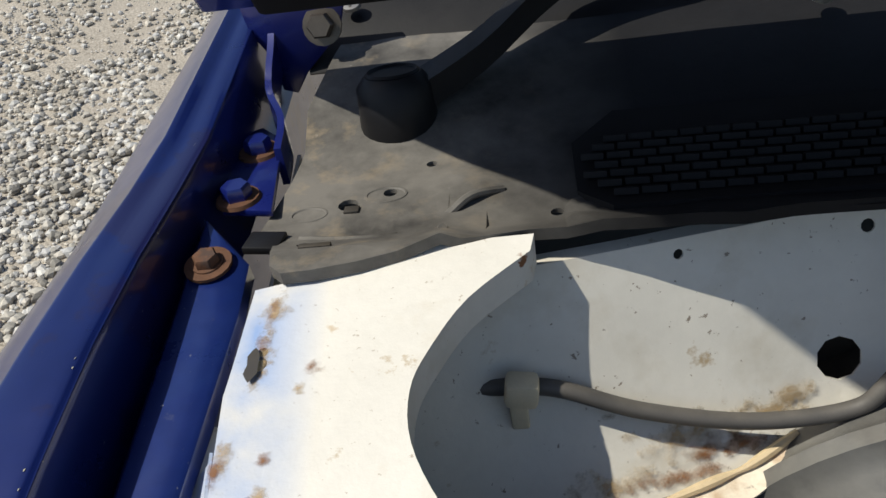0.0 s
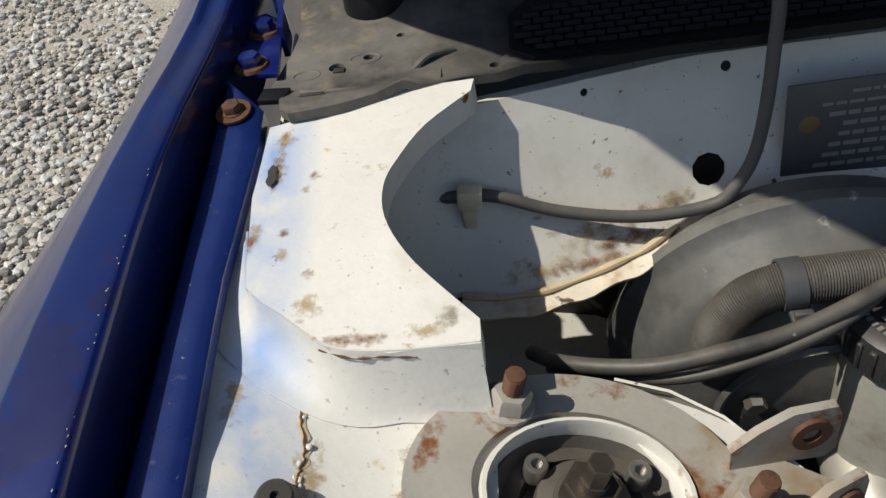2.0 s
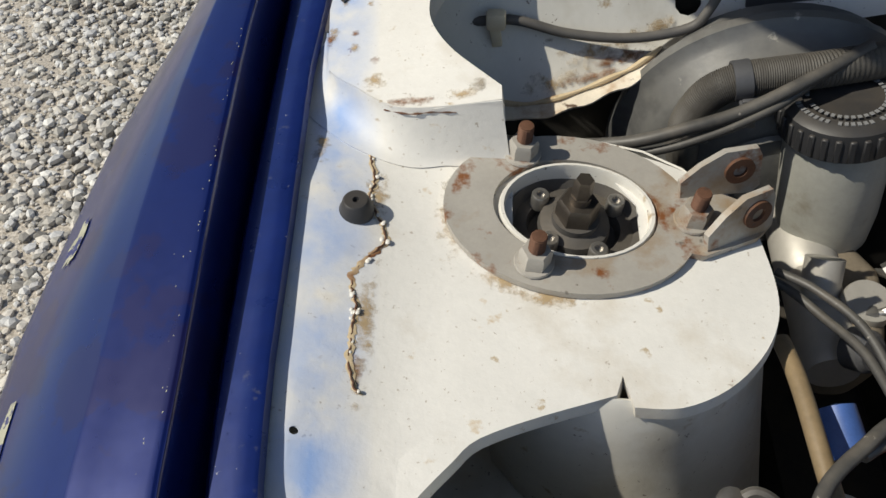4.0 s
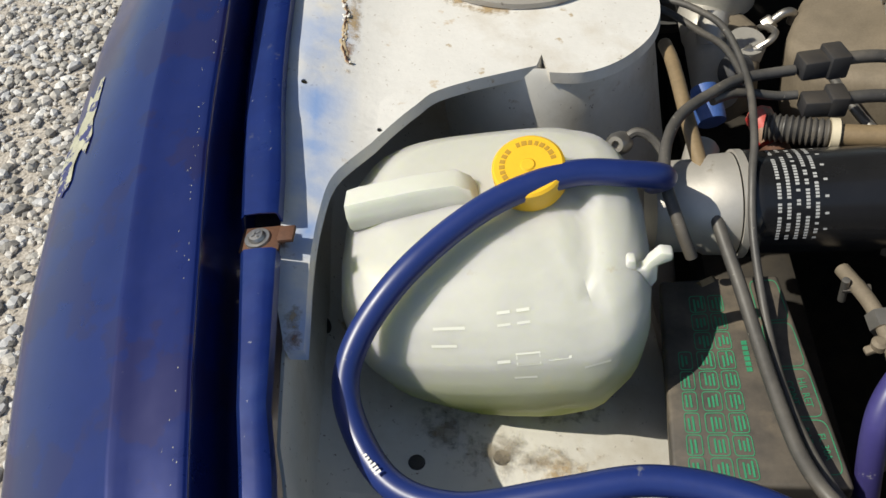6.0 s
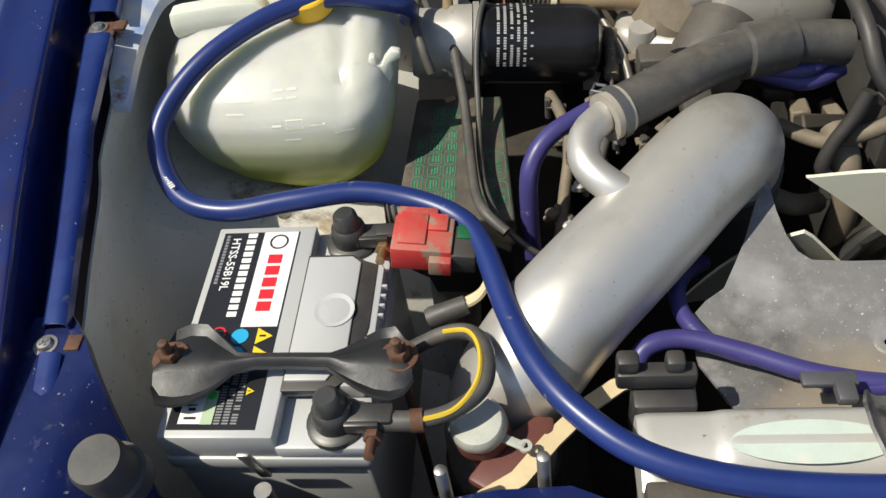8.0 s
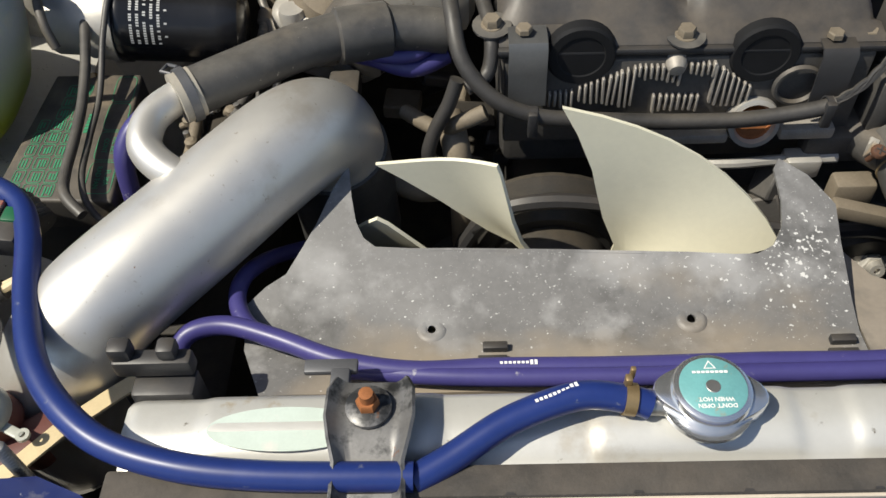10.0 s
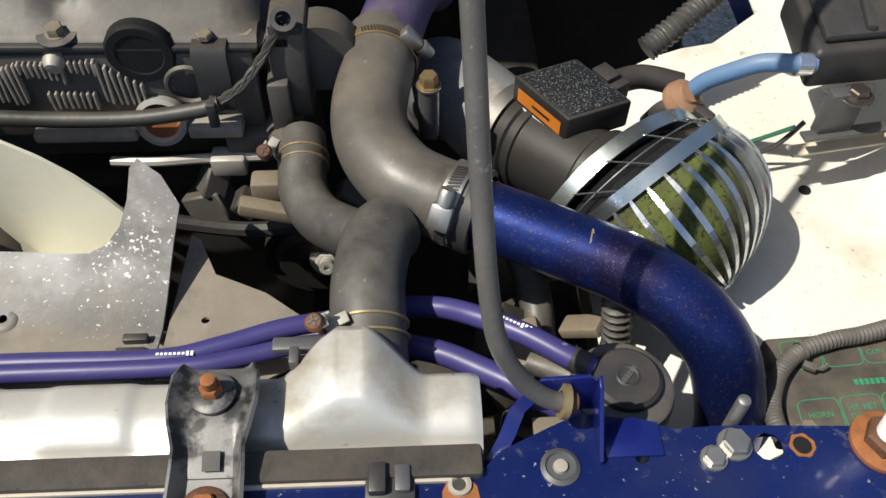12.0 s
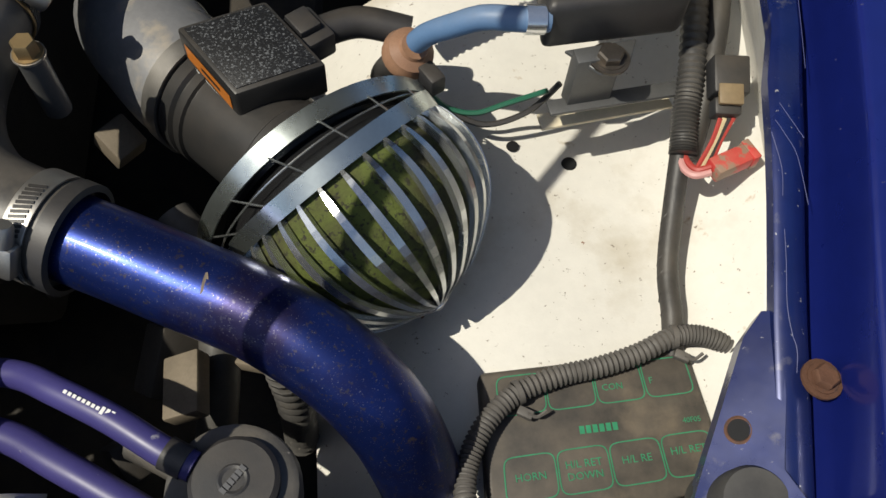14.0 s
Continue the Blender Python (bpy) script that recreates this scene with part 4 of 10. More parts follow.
    # plate that carries the strut mount
    edge = [(p.x, p.y) for p in smooth_line([(-0.080, 0.086, 0), (-0.083, 0.15, 0), (-0.081, 0.19, 0), (-0.076, 0.215, 0), (-0.062, 0.239, 0), (-0.044, 0.265, 0), (-0.026, 0.287, 0), (-0.012, 0.302, 0), (0.022, 0.318, 0), (0.060, 0.333, 0)], 4)]
    nose = [(p.x, p.y) for p in smooth_line([(0.069, 0.327, 0), (0.094, 0.329, 0), (0.120, 0.342, 0), (0.141, 0.363, 0), (0.154, 0.386, 0), (0.158, 0.41, 0), (0.155, 0.44, 0), (0.148, 0.47, 0), (0.125, 0.49, 0), (0.09, 0.506, 0), (0.04, 0.513, 0), (0.010, 0.508, 0)], 4)]
    left = [(plate_left(y), y) for y in (0.60, 0.55, 0.50, 0.45, 0.4, 0.35, 0.3, 0.25, 0.2, 0.15, 0.11)]
    holes = [(0.042, 0.452, 0.040), (-0.102, 0.292, 0.0022), (-0.050, 0.262, 0.0018)]
    part("strut_plate", sheet(edge + [(0.064, 0.345)] + nose + [(-0.02, 0.53), (-0.07, 0.59)] + left + [(-0.090, 0.084)], plate_z, 0.018, 0.0015, 0.010, holes=holes, noise_amp=0.0010), "brace", root)
    def on_plate(x, y):
        return (x, y, plate_z(x, y) + 0.0010 * noise.noise(Vector((x * 22, y * 22, 0.3))))
    for x, y, w, h, m in ((0.0, 0.402, 0.050, 0.030, "stain_ochre"), (0.025, 0.392, 0.06, 0.022, "stain_ochre"), (-0.030, 0.44, 0.030, 0.07, "stain_ochre"), (-0.033, 0.455, 0.018, 0.06, "stain_grime"), (-0.115, 0.49, 0.016, 0.06, "stain_ochre"), (-0.086, 0.092, 0.016, 0.022, "stain_rust"), (-0.088, 0.105, 0.018, 0.035, "stain_ochre"),
                          (-0.075, 0.36, 0.020, 0.12, "stain_ochre"), (-0.076, 0.45, 0.018, 0.06, "stain_ochre"), (-0.077, 0.33, 0.012, 0.04, "stain_rust"), (-0.10, 0.155, 0.02, 0.03, "stain_rust")):
        stain(root, on_plate, x, y, w, h, m)
    # strut tower wall
    rings = []
    for k in range(15):
        a = radians(-148 + 236 * k / 14)
        c, s = math.cos(a), math.sin(a)
        rings.append([Vector((0.060 + c * (0.092 + d), 0.425 + s * (0.094 + d), plate_z(0.06 + 0.092 * c, 0.425 + 0.094 * s) - h)) for d, h in ((0.0, 0.002), (0.003, 0.008), (0.004, 0.05), (0.008, 0.12), (0.02, 0.3), (0.03, 0.45))])
    part("strut_tower", thicken(loft(rings, closed=False), 0.0015), "white", root)
    # wheel arch wall and the shelf that carries the battery
    rings = []
    for i in range(62):
        y = -0.40 + 0.0195 * i
        x = plate_left(y) + 0.003
        drop = min(1.0, max(0.0, (0.045 - y) / 0.04))
        drop = 0.12 * drop * drop * (3 - 2 * drop)               # the shelf steps down to the battery tray
        row = [(x, flange_z(y) - 0.022), (x - 0.003, 0.0), (x - 0.006, -0.034), (x + 0.004, -0.047 - 0.3 * drop), (x + 0.018, -0.053 - 0.7 * drop), (x + 0.036, -0.058 - drop), (x + 0.106, -0.075 - drop), (x + 0.19, -0.094 - drop), (x + 0.235, -0.12 - drop), (x + 0.25, -0.18 - drop), (x + 0.262, -0.38), (x + 0.27, -0.66)]
        rings.append([Vector((a, y, b)) for a, b in row])
    part("wheel_arch", thicken(loft(rings, closed=False), 0.002), "white", root)
    def on_arch(x, y):
        return (x, y, -0.058 - 0.243 * (x - plate_left(y) - 0.039))
    for x, y, w, h, m in ((0.02, 0.085, 0.12, 0.05, "stain_grime"), (0.06, 0.075, 0.07, 0.05, "stain_ochre"), (-0.02, 0.10, 0.06, 0.06, "stain_grime"), (0.05, 0.13, 0.12, 0.06, "stain_grime")):
        stain(root, on_arch, x, y, w, h, m, 0.0026, "grime_stain")
    return root


apron_left()


def seam_rust():
    """The bead of cracked sealant along the strut plate, bled through with rust."""
    root = thing("sealant_bead", "cracked rusty sealant bead on the strut plate", "sealant")
    rng = random.Random(3)
    pts = [(-0.083, 0.485), (-0.079, 0.462), (-0.080, 0.447), (-0.072, 0.430), (-0.070, 0.418), (-0.076, 0.405), (-0.083, 0.390), (-0.082, 0.370), (-0.080, 0.352), (-0.080, 0.335), (-0.077, 0.318)]
    line = smooth_line([(x + rng.uniform(-0.002, 0.002), y, plate_z(x, y) + 0.0006) for x, y in pts], 10)
    line = [p + Vector((rng.uniform(-0.0008, 0.0008), 0, 0)) for p in line]
    part("crack", sweep(line, lambda t: 0.0004 + 0.0004 * abs(math.sin(t * 60)), 6), "rusty", root)
    stain = bmesh.new()
    rows = []
    for k, p in enumerate(line):
        w0, w1 = (rng.uniform(0.0006, 0.0022) for _ in range(2))
        rows.append([stain.verts.new((p.x + d, p.y, plate_z(p.x + d, p.y) + h)) for d, h in ((-w0, 0.0002), (0, 0.0007), (w1 + 0.0008, 0.0002))])
    for r0, r1 in zip(rows, rows[1:]):
        for j in range(2):
            stain.faces.new((r0[j], r0[j + 1], r1[j + 1], r1[j]))
    part("stained_sealant", stain, "seam", root, "ochre stained sealant")
    for k in range(26):
        p = rng.choice(line)
        r = rng.uniform(0.0009, 0.0019)
        at = Matrix.Translation((p.x + rng.uniform(-0.0028, 0.0022), p.y, p.z - 0.0003)) @ Matrix.Diagonal((1, rng.uniform(0.8, 1.6), 0.6, 1))
        part("lump", lathe([(0, r), (r * 0.6, r * 0.8), (r * 0.9, r * 0.4), (r, 0)], at, 8), "white", root)
    crack = smooth_line([(-0.072, 0.502, brace_z(0, 0.5) - 0.004), (-0.055, 0.4945, brace_z(0, 0.494) - 0.003), (-0.04, 0.494, brace_z(0, 0.494) - 0.003), (-0.025, 0.4935, brace_z(0, 0.49) - 0.004)], 8)
    part("crack", sweep(crack, lambda t: 0.0005 + 0.0003 * math.sin(t * 31), 5), "rusty", root)
    for pts in ([(-0.095, 0.532), (-0.090, 0.524), (-0.081, 0.516), (-0.064, 0.505), (-0.043, 0.499), (-0.016, 0.495)], [(-0.119, 0.545), (-0.116, 0.538), (-0.111, 0.526), (-0.104, 0.520)]):
        hair = smooth_line([(x + rng.uniform(-0.0006, 0.0006), y - 0.002, plate_z(x, y - 0.002) + 0.0016) for x, y in pts], 6)
        part("hairline_crack", sweep(hair, lambda t: 0.00022 + 0.00012 * abs(math.sin(t * 37)), 5), "rod_nut", root, "thin dark crack in the paint")
    return root


seam_rust()


def apron_right():
    root = thing("apron_right", "cream white inner wing panel with small drain holes", "car body", kind="structure")
    def z(x, y):
        return -0.12 + 0.10 * max(0, (x - 1.36) / 0.1) ** 2 - 3.5 * max(0, 1.27 - x) ** 2
    outline = [(1.12, -0.24), (1.465 - 0.02, -0.24), (1.455, -0.1), (1.475, 0.05), (1.49, 0.25), (1.50, 0.70), (1.36, 0.70), (1.34, 0.34), (1.28, 0.29), (1.12, 0.27)]
    holes = [(1.15, -0.09, 0.006)]
    part("panel", sheet(outline, z, 0.03, 0.002, 0.0, holes=holes, noise_amp=0.0015), "white", root)
    rings = []
    for i in range(18):
        y = -0.35 + 0.063 * i
        x = 2 * CENTRE - at_y(y, FY, FR)
        low = 0.12 * max(0.0, -0.02 - y) + 0.25 * max(0.0, -0.08 - y)
        rings.append([Vector((x + 0.003, y, flange_z(y) - 0.010 - low)), Vector((x + 0.030, y, -low)), Vector((x + 0.052, y, -0.05 - 0.5 * low)), Vector((x + 0.065, y, -0.14))])
    part("side_wall", thicken(loft(rings, closed=False), 0.002), "white", root)
    part("lower_wall", box((0.004, 0.52, 0.5), (1.135, 0.02, -0.44), turn=(0, 6, 0)), "white", root)
    return root


apron_right()


# ---- firewall and cowl ----
def firewall():
    root = thing("firewall", "white painted firewall with a dark round hole", "car body", kind="structure")
    m = Matrix(((1, 0, 0, 0), (0, 0, -1, 0.690), (0, 1, 0, 0), (0, 0, 0, 1)))
    outline = [(-0.12, 0.150), (-0.12, 0.075), (-0.03, 0.050), (0.005, 0.036), (0.095, 0.044), (0.13, 0.054), (0.3, 0.06), (1.42, 0.06), (1.42, 0.150)]
    def bulge(x, y):
        return 0.017 - 0.20 * max(-0.004, min(x, 0.13)) + 0.38 * (0.140 - y) + 0.4 * max(0.0, 0.065 - y) - 0.7 * min(0.0, x + 0.010)
    bm = sheet(outline, bulge, 0.02, 0.0015, 0.008, holes=[(0.139, 0.083, 0.0098), (0.066, 0.143, 0.0022), (0.151, 0.142, 0.003)], noise_amp=0.0008)
    bmesh.ops.transform(bm, matrix=m, verts=bm.verts)
    part("panel", bm, "white", root)
    def on_wall(x, z):
        return (x, 0.690 - bulge(x, z) - 0.0022, z)
    for x, z, w, h, m in ((0.105, 0.066, 0.07, 0.020, "stain_ochre"), (0.060, 0.048, 0.09, 0.010, "stain_rust"), (0.092, 0.055, 0.06, 0.010, "stain_rust"), (0.065, 0.062, 0.10, 0.022, "stain_ochre"), (0.080, 0.056, 0.07, 0.014, "stain_rust"), (0.030, 0.050, 0.07, 0.018, "stain_ochre"), (0.115, 0.070, 0.05, 0.018, "stain_ochre"), (0.03, 0.078, 0.012, 0.006, "stain_grime"), (0.072, 0.072, 0.008, 0.008, "stain_grime")):
        stain(root, on_wall, x, z, w, h, m, 0.0)
    seam = [(x, 0.690 - bulge(x, z) - 0.002, z) for x, z in ((-0.020, 0.046), (0.006, 0.038), (0.030, 0.037), (0.054, 0.039), (0.080, 0.043), (0.095, 0.046), (0.117, 0.054))]
    part("seam_bead", sweep(smooth_line([(x, y - 0.001, z + 0.004) for x, y, z in seam], 6), lambda t: 0.0020 + 0.0006 * math.sin(t * 23), 8), "seam", root, "lumpy stained sealant bead")
    part("seam_lip", thicken(loft([[Vector((x, y, z + 0.003)), Vector((x, y - 0.005, z + 0.0005)), Vector((x, y - 0.014, z - 0.001 + 0.0015 * math.sin(x * 190)))] for x, y, z in smooth_line(seam, 4)], closed=False), 0.0015), "rust_lip", root, "rust-stained lower lip")
    # white wall below the lip, its shade put in as a dark colour
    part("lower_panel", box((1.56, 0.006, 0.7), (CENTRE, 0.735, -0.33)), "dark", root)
    part("hole_backing", lathe([(0, 0), (0.02, 0), (0.02, 0.012), (0.0205, 0.012)], between((0.139, 0.70, 0.081), (0.139, 0.69, 0.081)), 20), "dark", root)
    return root


firewall()


def cowl_z(x, y):
    """The cowl: a low front apron, a diagonal crease and a slow rise to the glass."""
    z = 0.1585 + 0.25 * max(0.0, y - 0.76)
    rim = 0.014 * min(1.0, max(0.0, (0.700 - y) / 0.03))
    crease = 0.0035 / (1 + math.exp(-(y - 0.700 - 0.22 * (x + 0.08)) * 300)) if x < 0.02 else 0.0035
    return z + rim + crease + 0.004 * math.exp(-((x + 0.037 - 0.4 * max(0, y - 0.69)) / 0.004) ** 2) * (1 if y < 0.74 else 0)


def cowl():
    root = thing("cowl_panel", "black plastic cowl panel with mesh vent and wiper hole", "car trim")
    outline = [(-0.128, 0.705), (-0.118, 0.692), (-0.110, 0.66), (-0.104, 0.654), (-0.091, 0.655), (-0.072, 0.659), (-0.036, 0.671), (0.001, 0.680), (0.040, 0.674), (0.089, 0.667), (0.115, 0.671), (0.147, 0.673),
               (0.4, 0.675), (1.40, 0.675), (1.40, 0.90), (-0.10, 0.90), (-0.112, 0.86), (-0.122, 0.81), (-0.119, 0.775), (-0.122, 0.745)]
    slots = [(-0.101, 0.684, 0.0035), (-0.094, 0.683, 0.0035), (-0.087, 0.722, 0.005), (-0.067, 0.731, 0.0035), (-0.048, 0.757, 0.0028), (0.014, 0.706, 0.003)]
    part("panel", sheet(outline, cowl_z, 0.018, 0.0025, 0.006, holes=slots, noise_amp=0.0015), "dusty_sunlit_cowl", root)
    ridges = [[(-0.106, 0.694), (-0.085, 0.691), (-0.068, 0.690), (-0.053, 0.698), (-0.039, 0.708), (-0.026, 0.717), (-0.011, 0.726)], [(-0.038, 0.706), (-0.039, 0.694), (-0.037, 0.684)]]
    for ridge in ridges:
        part("moulded_ridge", sweep(smooth_line([(x, y, cowl_z(x, y) - 0.0005) for x, y in ridge], 6), lambda t: 0.0022, 8), "dusty_sunlit_cowl", root)
    for x, y, r in ((-0.106, 0.716, 0.0075), (-0.069, 0.729, 0.0085)):
        part("moulded_ring", sweep([Vector((x + r * 1.2 * math.cos(a), y + r * 0.8 * math.sin(a), cowl_z(x, y) - 0.0003)) for a in [k * math.tau / 24 for k in range(25)]], lambda t: 0.0012, 6), "dusty_sunlit_cowl", root)
    for x, y, w, d in ((-0.094, 0.677, 0.0150, 0.0030), (-0.0845, 0.7165, 0.0075, 0.0055)):
        part("clip_slot", box((w, d, 0.003), (x, y, cowl_z(x, y) + 0.0002), 0.0004), "dark", root)
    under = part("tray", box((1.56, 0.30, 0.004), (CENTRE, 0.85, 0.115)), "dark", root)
    # vent: a sunk field of slats
    fx0, fx1, fy0, fy1 = 0.027, 0.62, 0.700, 0.772
    part("vent_frame", sheet([(fx0 + 0.012, fy0 - 0.004), (fx1, fy0 - 0.014), (fx1, fy1 - 0.004), (fx0 + 0.02, fy1 + 0.01), (fx0 - 0.003, fy1 - 0.012), (fx0 - 0.003, fy0 + 0.014)],
                             lambda x, y: cowl_z(x, y) + 0.0025, 0.02, 0.003), "vent_black", root)
    bm = bmesh.new()
    for r in range(8):
        y = fy0 + 0.006 + r * 0.0085
        for c in range(46):
            x = fx0 + 0.006 + c * 0.0125 + (r % 2) * 0.006
            x0 = fx0 + abs(r - 3.5) ** 2 * 0.0011
            if x < x0 or y > fy1 - 0.008:
                continue
            b = box((0.0108, 0.0052, 0.003), (x, y - 0.05 * (x - 0.03) * 0.1, cowl_z(x, y) + 0.0052), turn=(-24, 0, -3))
            me = bpy.data.meshes.new("tmp")
            b.to_mesh(me)
            b.free()
            bm.from_mesh(me)
            bpy.data.meshes.remove(me)
    part("vent_grille", bm, "vent_black", root, "black slatted vent grille", smooth=False)
    # upper strip under the glass
    rings = [[Vector((x, 0.86, 0.176)), Vector((x, 0.872, 0.192)), Vector((x, 0.93, 0.215)), Vector((x, 0.97, 0.235))] for x in [-0.13 + 0.05 * i for i in range(32)]]
    part("upper_strip", thicken(loft(rings, closed=False), 0.003), "trim_black", root)
    part("tab", box((0.018, 0.014, 0.004), (-0.122, 0.692, 0.164), 0.0008, (0, 0, -8)), "trim_black", root)
    for x, y in ((-0.102, 0.888), (0.168, 0.845)):
        s = join(lathe([(0, 0), (0.0065, 0), (0.006, 0.0022), (0, 0.003)], None, 16), box((0.007, 0.0012, 0.0006), (0, 0, 0.0031)), box((0.0012, 0.007, 0.0006), (0, 0, 0.0031)))
        bmesh.ops.transform(s, matrix=pose(x, y, cowl_z(x, y) + 0.012, 18, 0, 0), verts=s.verts)
        part("screw", s, "zinc", root)
    return root


cowl()


def windscreen():
    root = thing("windscreen", "dark windscreen glass with a pale lower trim", "windscreen")
    part("pane", box((1.5, 0.006, 0.9), (CENTRE, 1.33, 0.49), turn=(-57, 0, 0)), "glass", root)
    part("trim", sweep(smooth_line([(-0.12, 0.955, 0.236), (0.3, 0.95, 0.238), (CENTRE, 0.95, 0.24), (1.4, 0.955, 0.236)], 6), 0.004, 8), "zinc", root)
    return root


windscreen()


def hood():
    """The bonnet, propped open: it rises forwards from its hinges at the cowl."""
    root = thing("bonnet", "dark blue bonnet propped open over the engine bay", "bonnet")
    m = Matrix.Translation((CENTRE, 0.826, 0.231)) @ Matrix.Rotation(radians(-52), 4, "X")
    outline = [(-0.8185, 0.0), (0.8185, 0.0), (0.815, -0.60), (0.775, -0.95), (0.66, -1.06), (0.4, -1.12), (-0.4, -1.12), (-0.66, -1.06), (-0.775, -0.95), (-0.815, -0.60)]
    part("skin", prism(outline, 0.0, 0.012, 0.003, m), "blue", root)
    inner = [(x * 0.95, -0.02 + y * 0.94) for x, y in outline]
    # unseen underside, made black to keep reflected light off the cowl
    part("inner_frame", prism(inner, -0.020, -0.001, 0.004, m), "vent_black", root)
    return root


bonnet_root = hood()


def hinge(side):
    f = lambda *p: mirror(p, side)
    base = [(-0.150, 0.719), (-0.123, 0.714), (-0.130, 0.762), (-0.131, 0.787), (-0.150, 0.808), (-0.161, 0.80), (-0.157, 0.76)]
    plate = prism(base if side > 0 else [(2 * CENTRE - x, y) for x, y in base], 0.164, 0.168, 0.0008)
    arm = [(-0.130, 0.765, 0.164), (-0.132, 0.790, 0.170), (-0.142, 0.812, 0.176), (-0.147, 0.835, 0.180), (-0.148, 0.862, 0.195), (-0.150, 0.885, 0.222)]
    rings = []
    for p in smooth_line(arm, 4):
        rings.append([f(p.x - 0.002, p.y, p.z - 0.011), f(p.x + 0.002, p.y, p.z - 0.011), f(p.x + 0.002, p.y, p.z + 0.011), f(p.x - 0.002, p.y, p.z + 0.011)])
    arm_mesh = loft(rings, True, True)
    horn = [(-0.152, 0.190), (-0.149, 0.167), (-0.140, 0.164), (-0.131, 0.177), (-0.106, 0.200), (-0.095, 0.232), (-0.166, 0.241), (-0.161, 0.206)]
    bm = prism(horn if side > 0 else [(2 * CENTRE - x, y) for x, y in horn], -0.002, 0.002, 0.001)
    bmesh.ops.transform(bm, matrix=Matrix(((1, 0, 0, 0), (0, 0, 1, 0.862), (0, 1, 0, 0), (0, 0, 0, 1))), verts=bm.verts)
    root = part("bonnet_hinge", join(plate, arm_mesh, bm), "blue", bonnet_root, "blue painted hinge bolted to the wing")
    for x, y in ((-0.144, 0.776), (-0.143, 0.727)):
        p = f(x, y, 0.168)
        part("washer", lathe([(0, 0), (0.0118, 0), (0.011, 0.002), (0, 0.0025)], Matrix.Translation(p), 18), "rusty", root)
        hb = hexa(0.0076, 0.007, 0.002)
        bmesh.ops.transform(hb, matrix=Matrix.Translation(p) @ pose(0, 0, 0, 0, 0, 15), verts=hb.verts)
        part("bolt_head", hb, "blue", root)
    p = f(-0.115, 0.859, 0.206)
    hb = join(lathe([(0, 0), (0.012, 0), (0.012, 0.002), (0, 0.003)], None, 16), hexa(0.008, 0.008, 0.002))
    bmesh.ops.transform(hb, matrix=between(p, p + Vector((0, -0.9, 0.3))), verts=hb.verts)
    part("bolt_head", hb, "rod_nut", root)
    return root


hinge(1)
hinge(-1)


# ---- things by the cowl ----
def wiper():
    root = thing("wiper_arm", "matte black windscreen wiper arm on its pivot", "wiper")
    part("pivot_cap", lathe([(0, 0.03), (0.016, 0.03), (0.021, 0.024), (0.022, 0.0), (0.014, -0.02), (0, -0.02)], pose(-0.068, 0.797, 0.166, -8, 0, 0), 24), "trim_black", root)
    part("cap_ring", lathe([(0.0125, 0.0302), (0.0138, 0.0316), (0.0150, 0.0302)], pose(-0.068, 0.797, 0.166, -8, 0, 0), 28), "trim_black", root)
    line = smooth_line([(-0.066, 0.80, 0.180), (-0.02, 0.825, 0.196), (0.045, 0.868, 0.228), (0.16, 0.885, 0.255), (0.36, 0.90, 0.265), (0.7, 0.93, 0.275)], 5)
    rings = [[p + Vector((0, -0.014 * k, -0.010)) for k in (1,)] + [p + Vector((0, -0.013, 0.006)), p + Vector((0, 0.010, 0.008)), p + Vector((0, 0.012, -0.010))] for p in line]
    part("arm", loft(rings, True, True), "trim_black", root)
    return root


wiper()


def tube(name, label, category, pts, r, mat, sides=12, steps=8, ribs=0, rib=0.0008, ends=()):
    root = thing(name, label, category)
    part("hose" if "hose" in name else "sleeve", hose(pts, r, sides, steps, ribs, rib), mat, root)
    for i, (p, q, rr, h, mm) in enumerate(ends):
        part("clamp", lathe([(rr * 0.9, 0), (rr, 0), (rr, h), (rr * 0.9, h)], between(p, q), 20), mm, root)
    return root


washer_hose = tube("washer_hose", "thin grey rubber washer hose with a plastic clip", "hose",
                   [(-0.045, 0.650, 0.104), (-0.02, 0.651, 0.103), (0.007, 0.651, 0.100), (0.045, 0.650, 0.084), (0.093, 0.650, 0.0735), (0.135, 0.652, 0.075), (0.150, 0.653, 0.087), (0.162, 0.658, 0.112), (0.168, 0.665, 0.164), (0.170, 0.68, 0.224), (0.165, 0.75, 0.36), (0.16, 0.95, 0.6)], 0.0040, "conduit_grey", 10)
part("clip", join(box((0.015, 0.012, 0.014), (-0.008, 0.645, 0.106), 0.0025, (0, 8, 0)), box((0.008, 0.006, 0.018), (-0.010, 0.646, 0.092), 0.001)), "cream", washer_hose, "cream plastic clip")


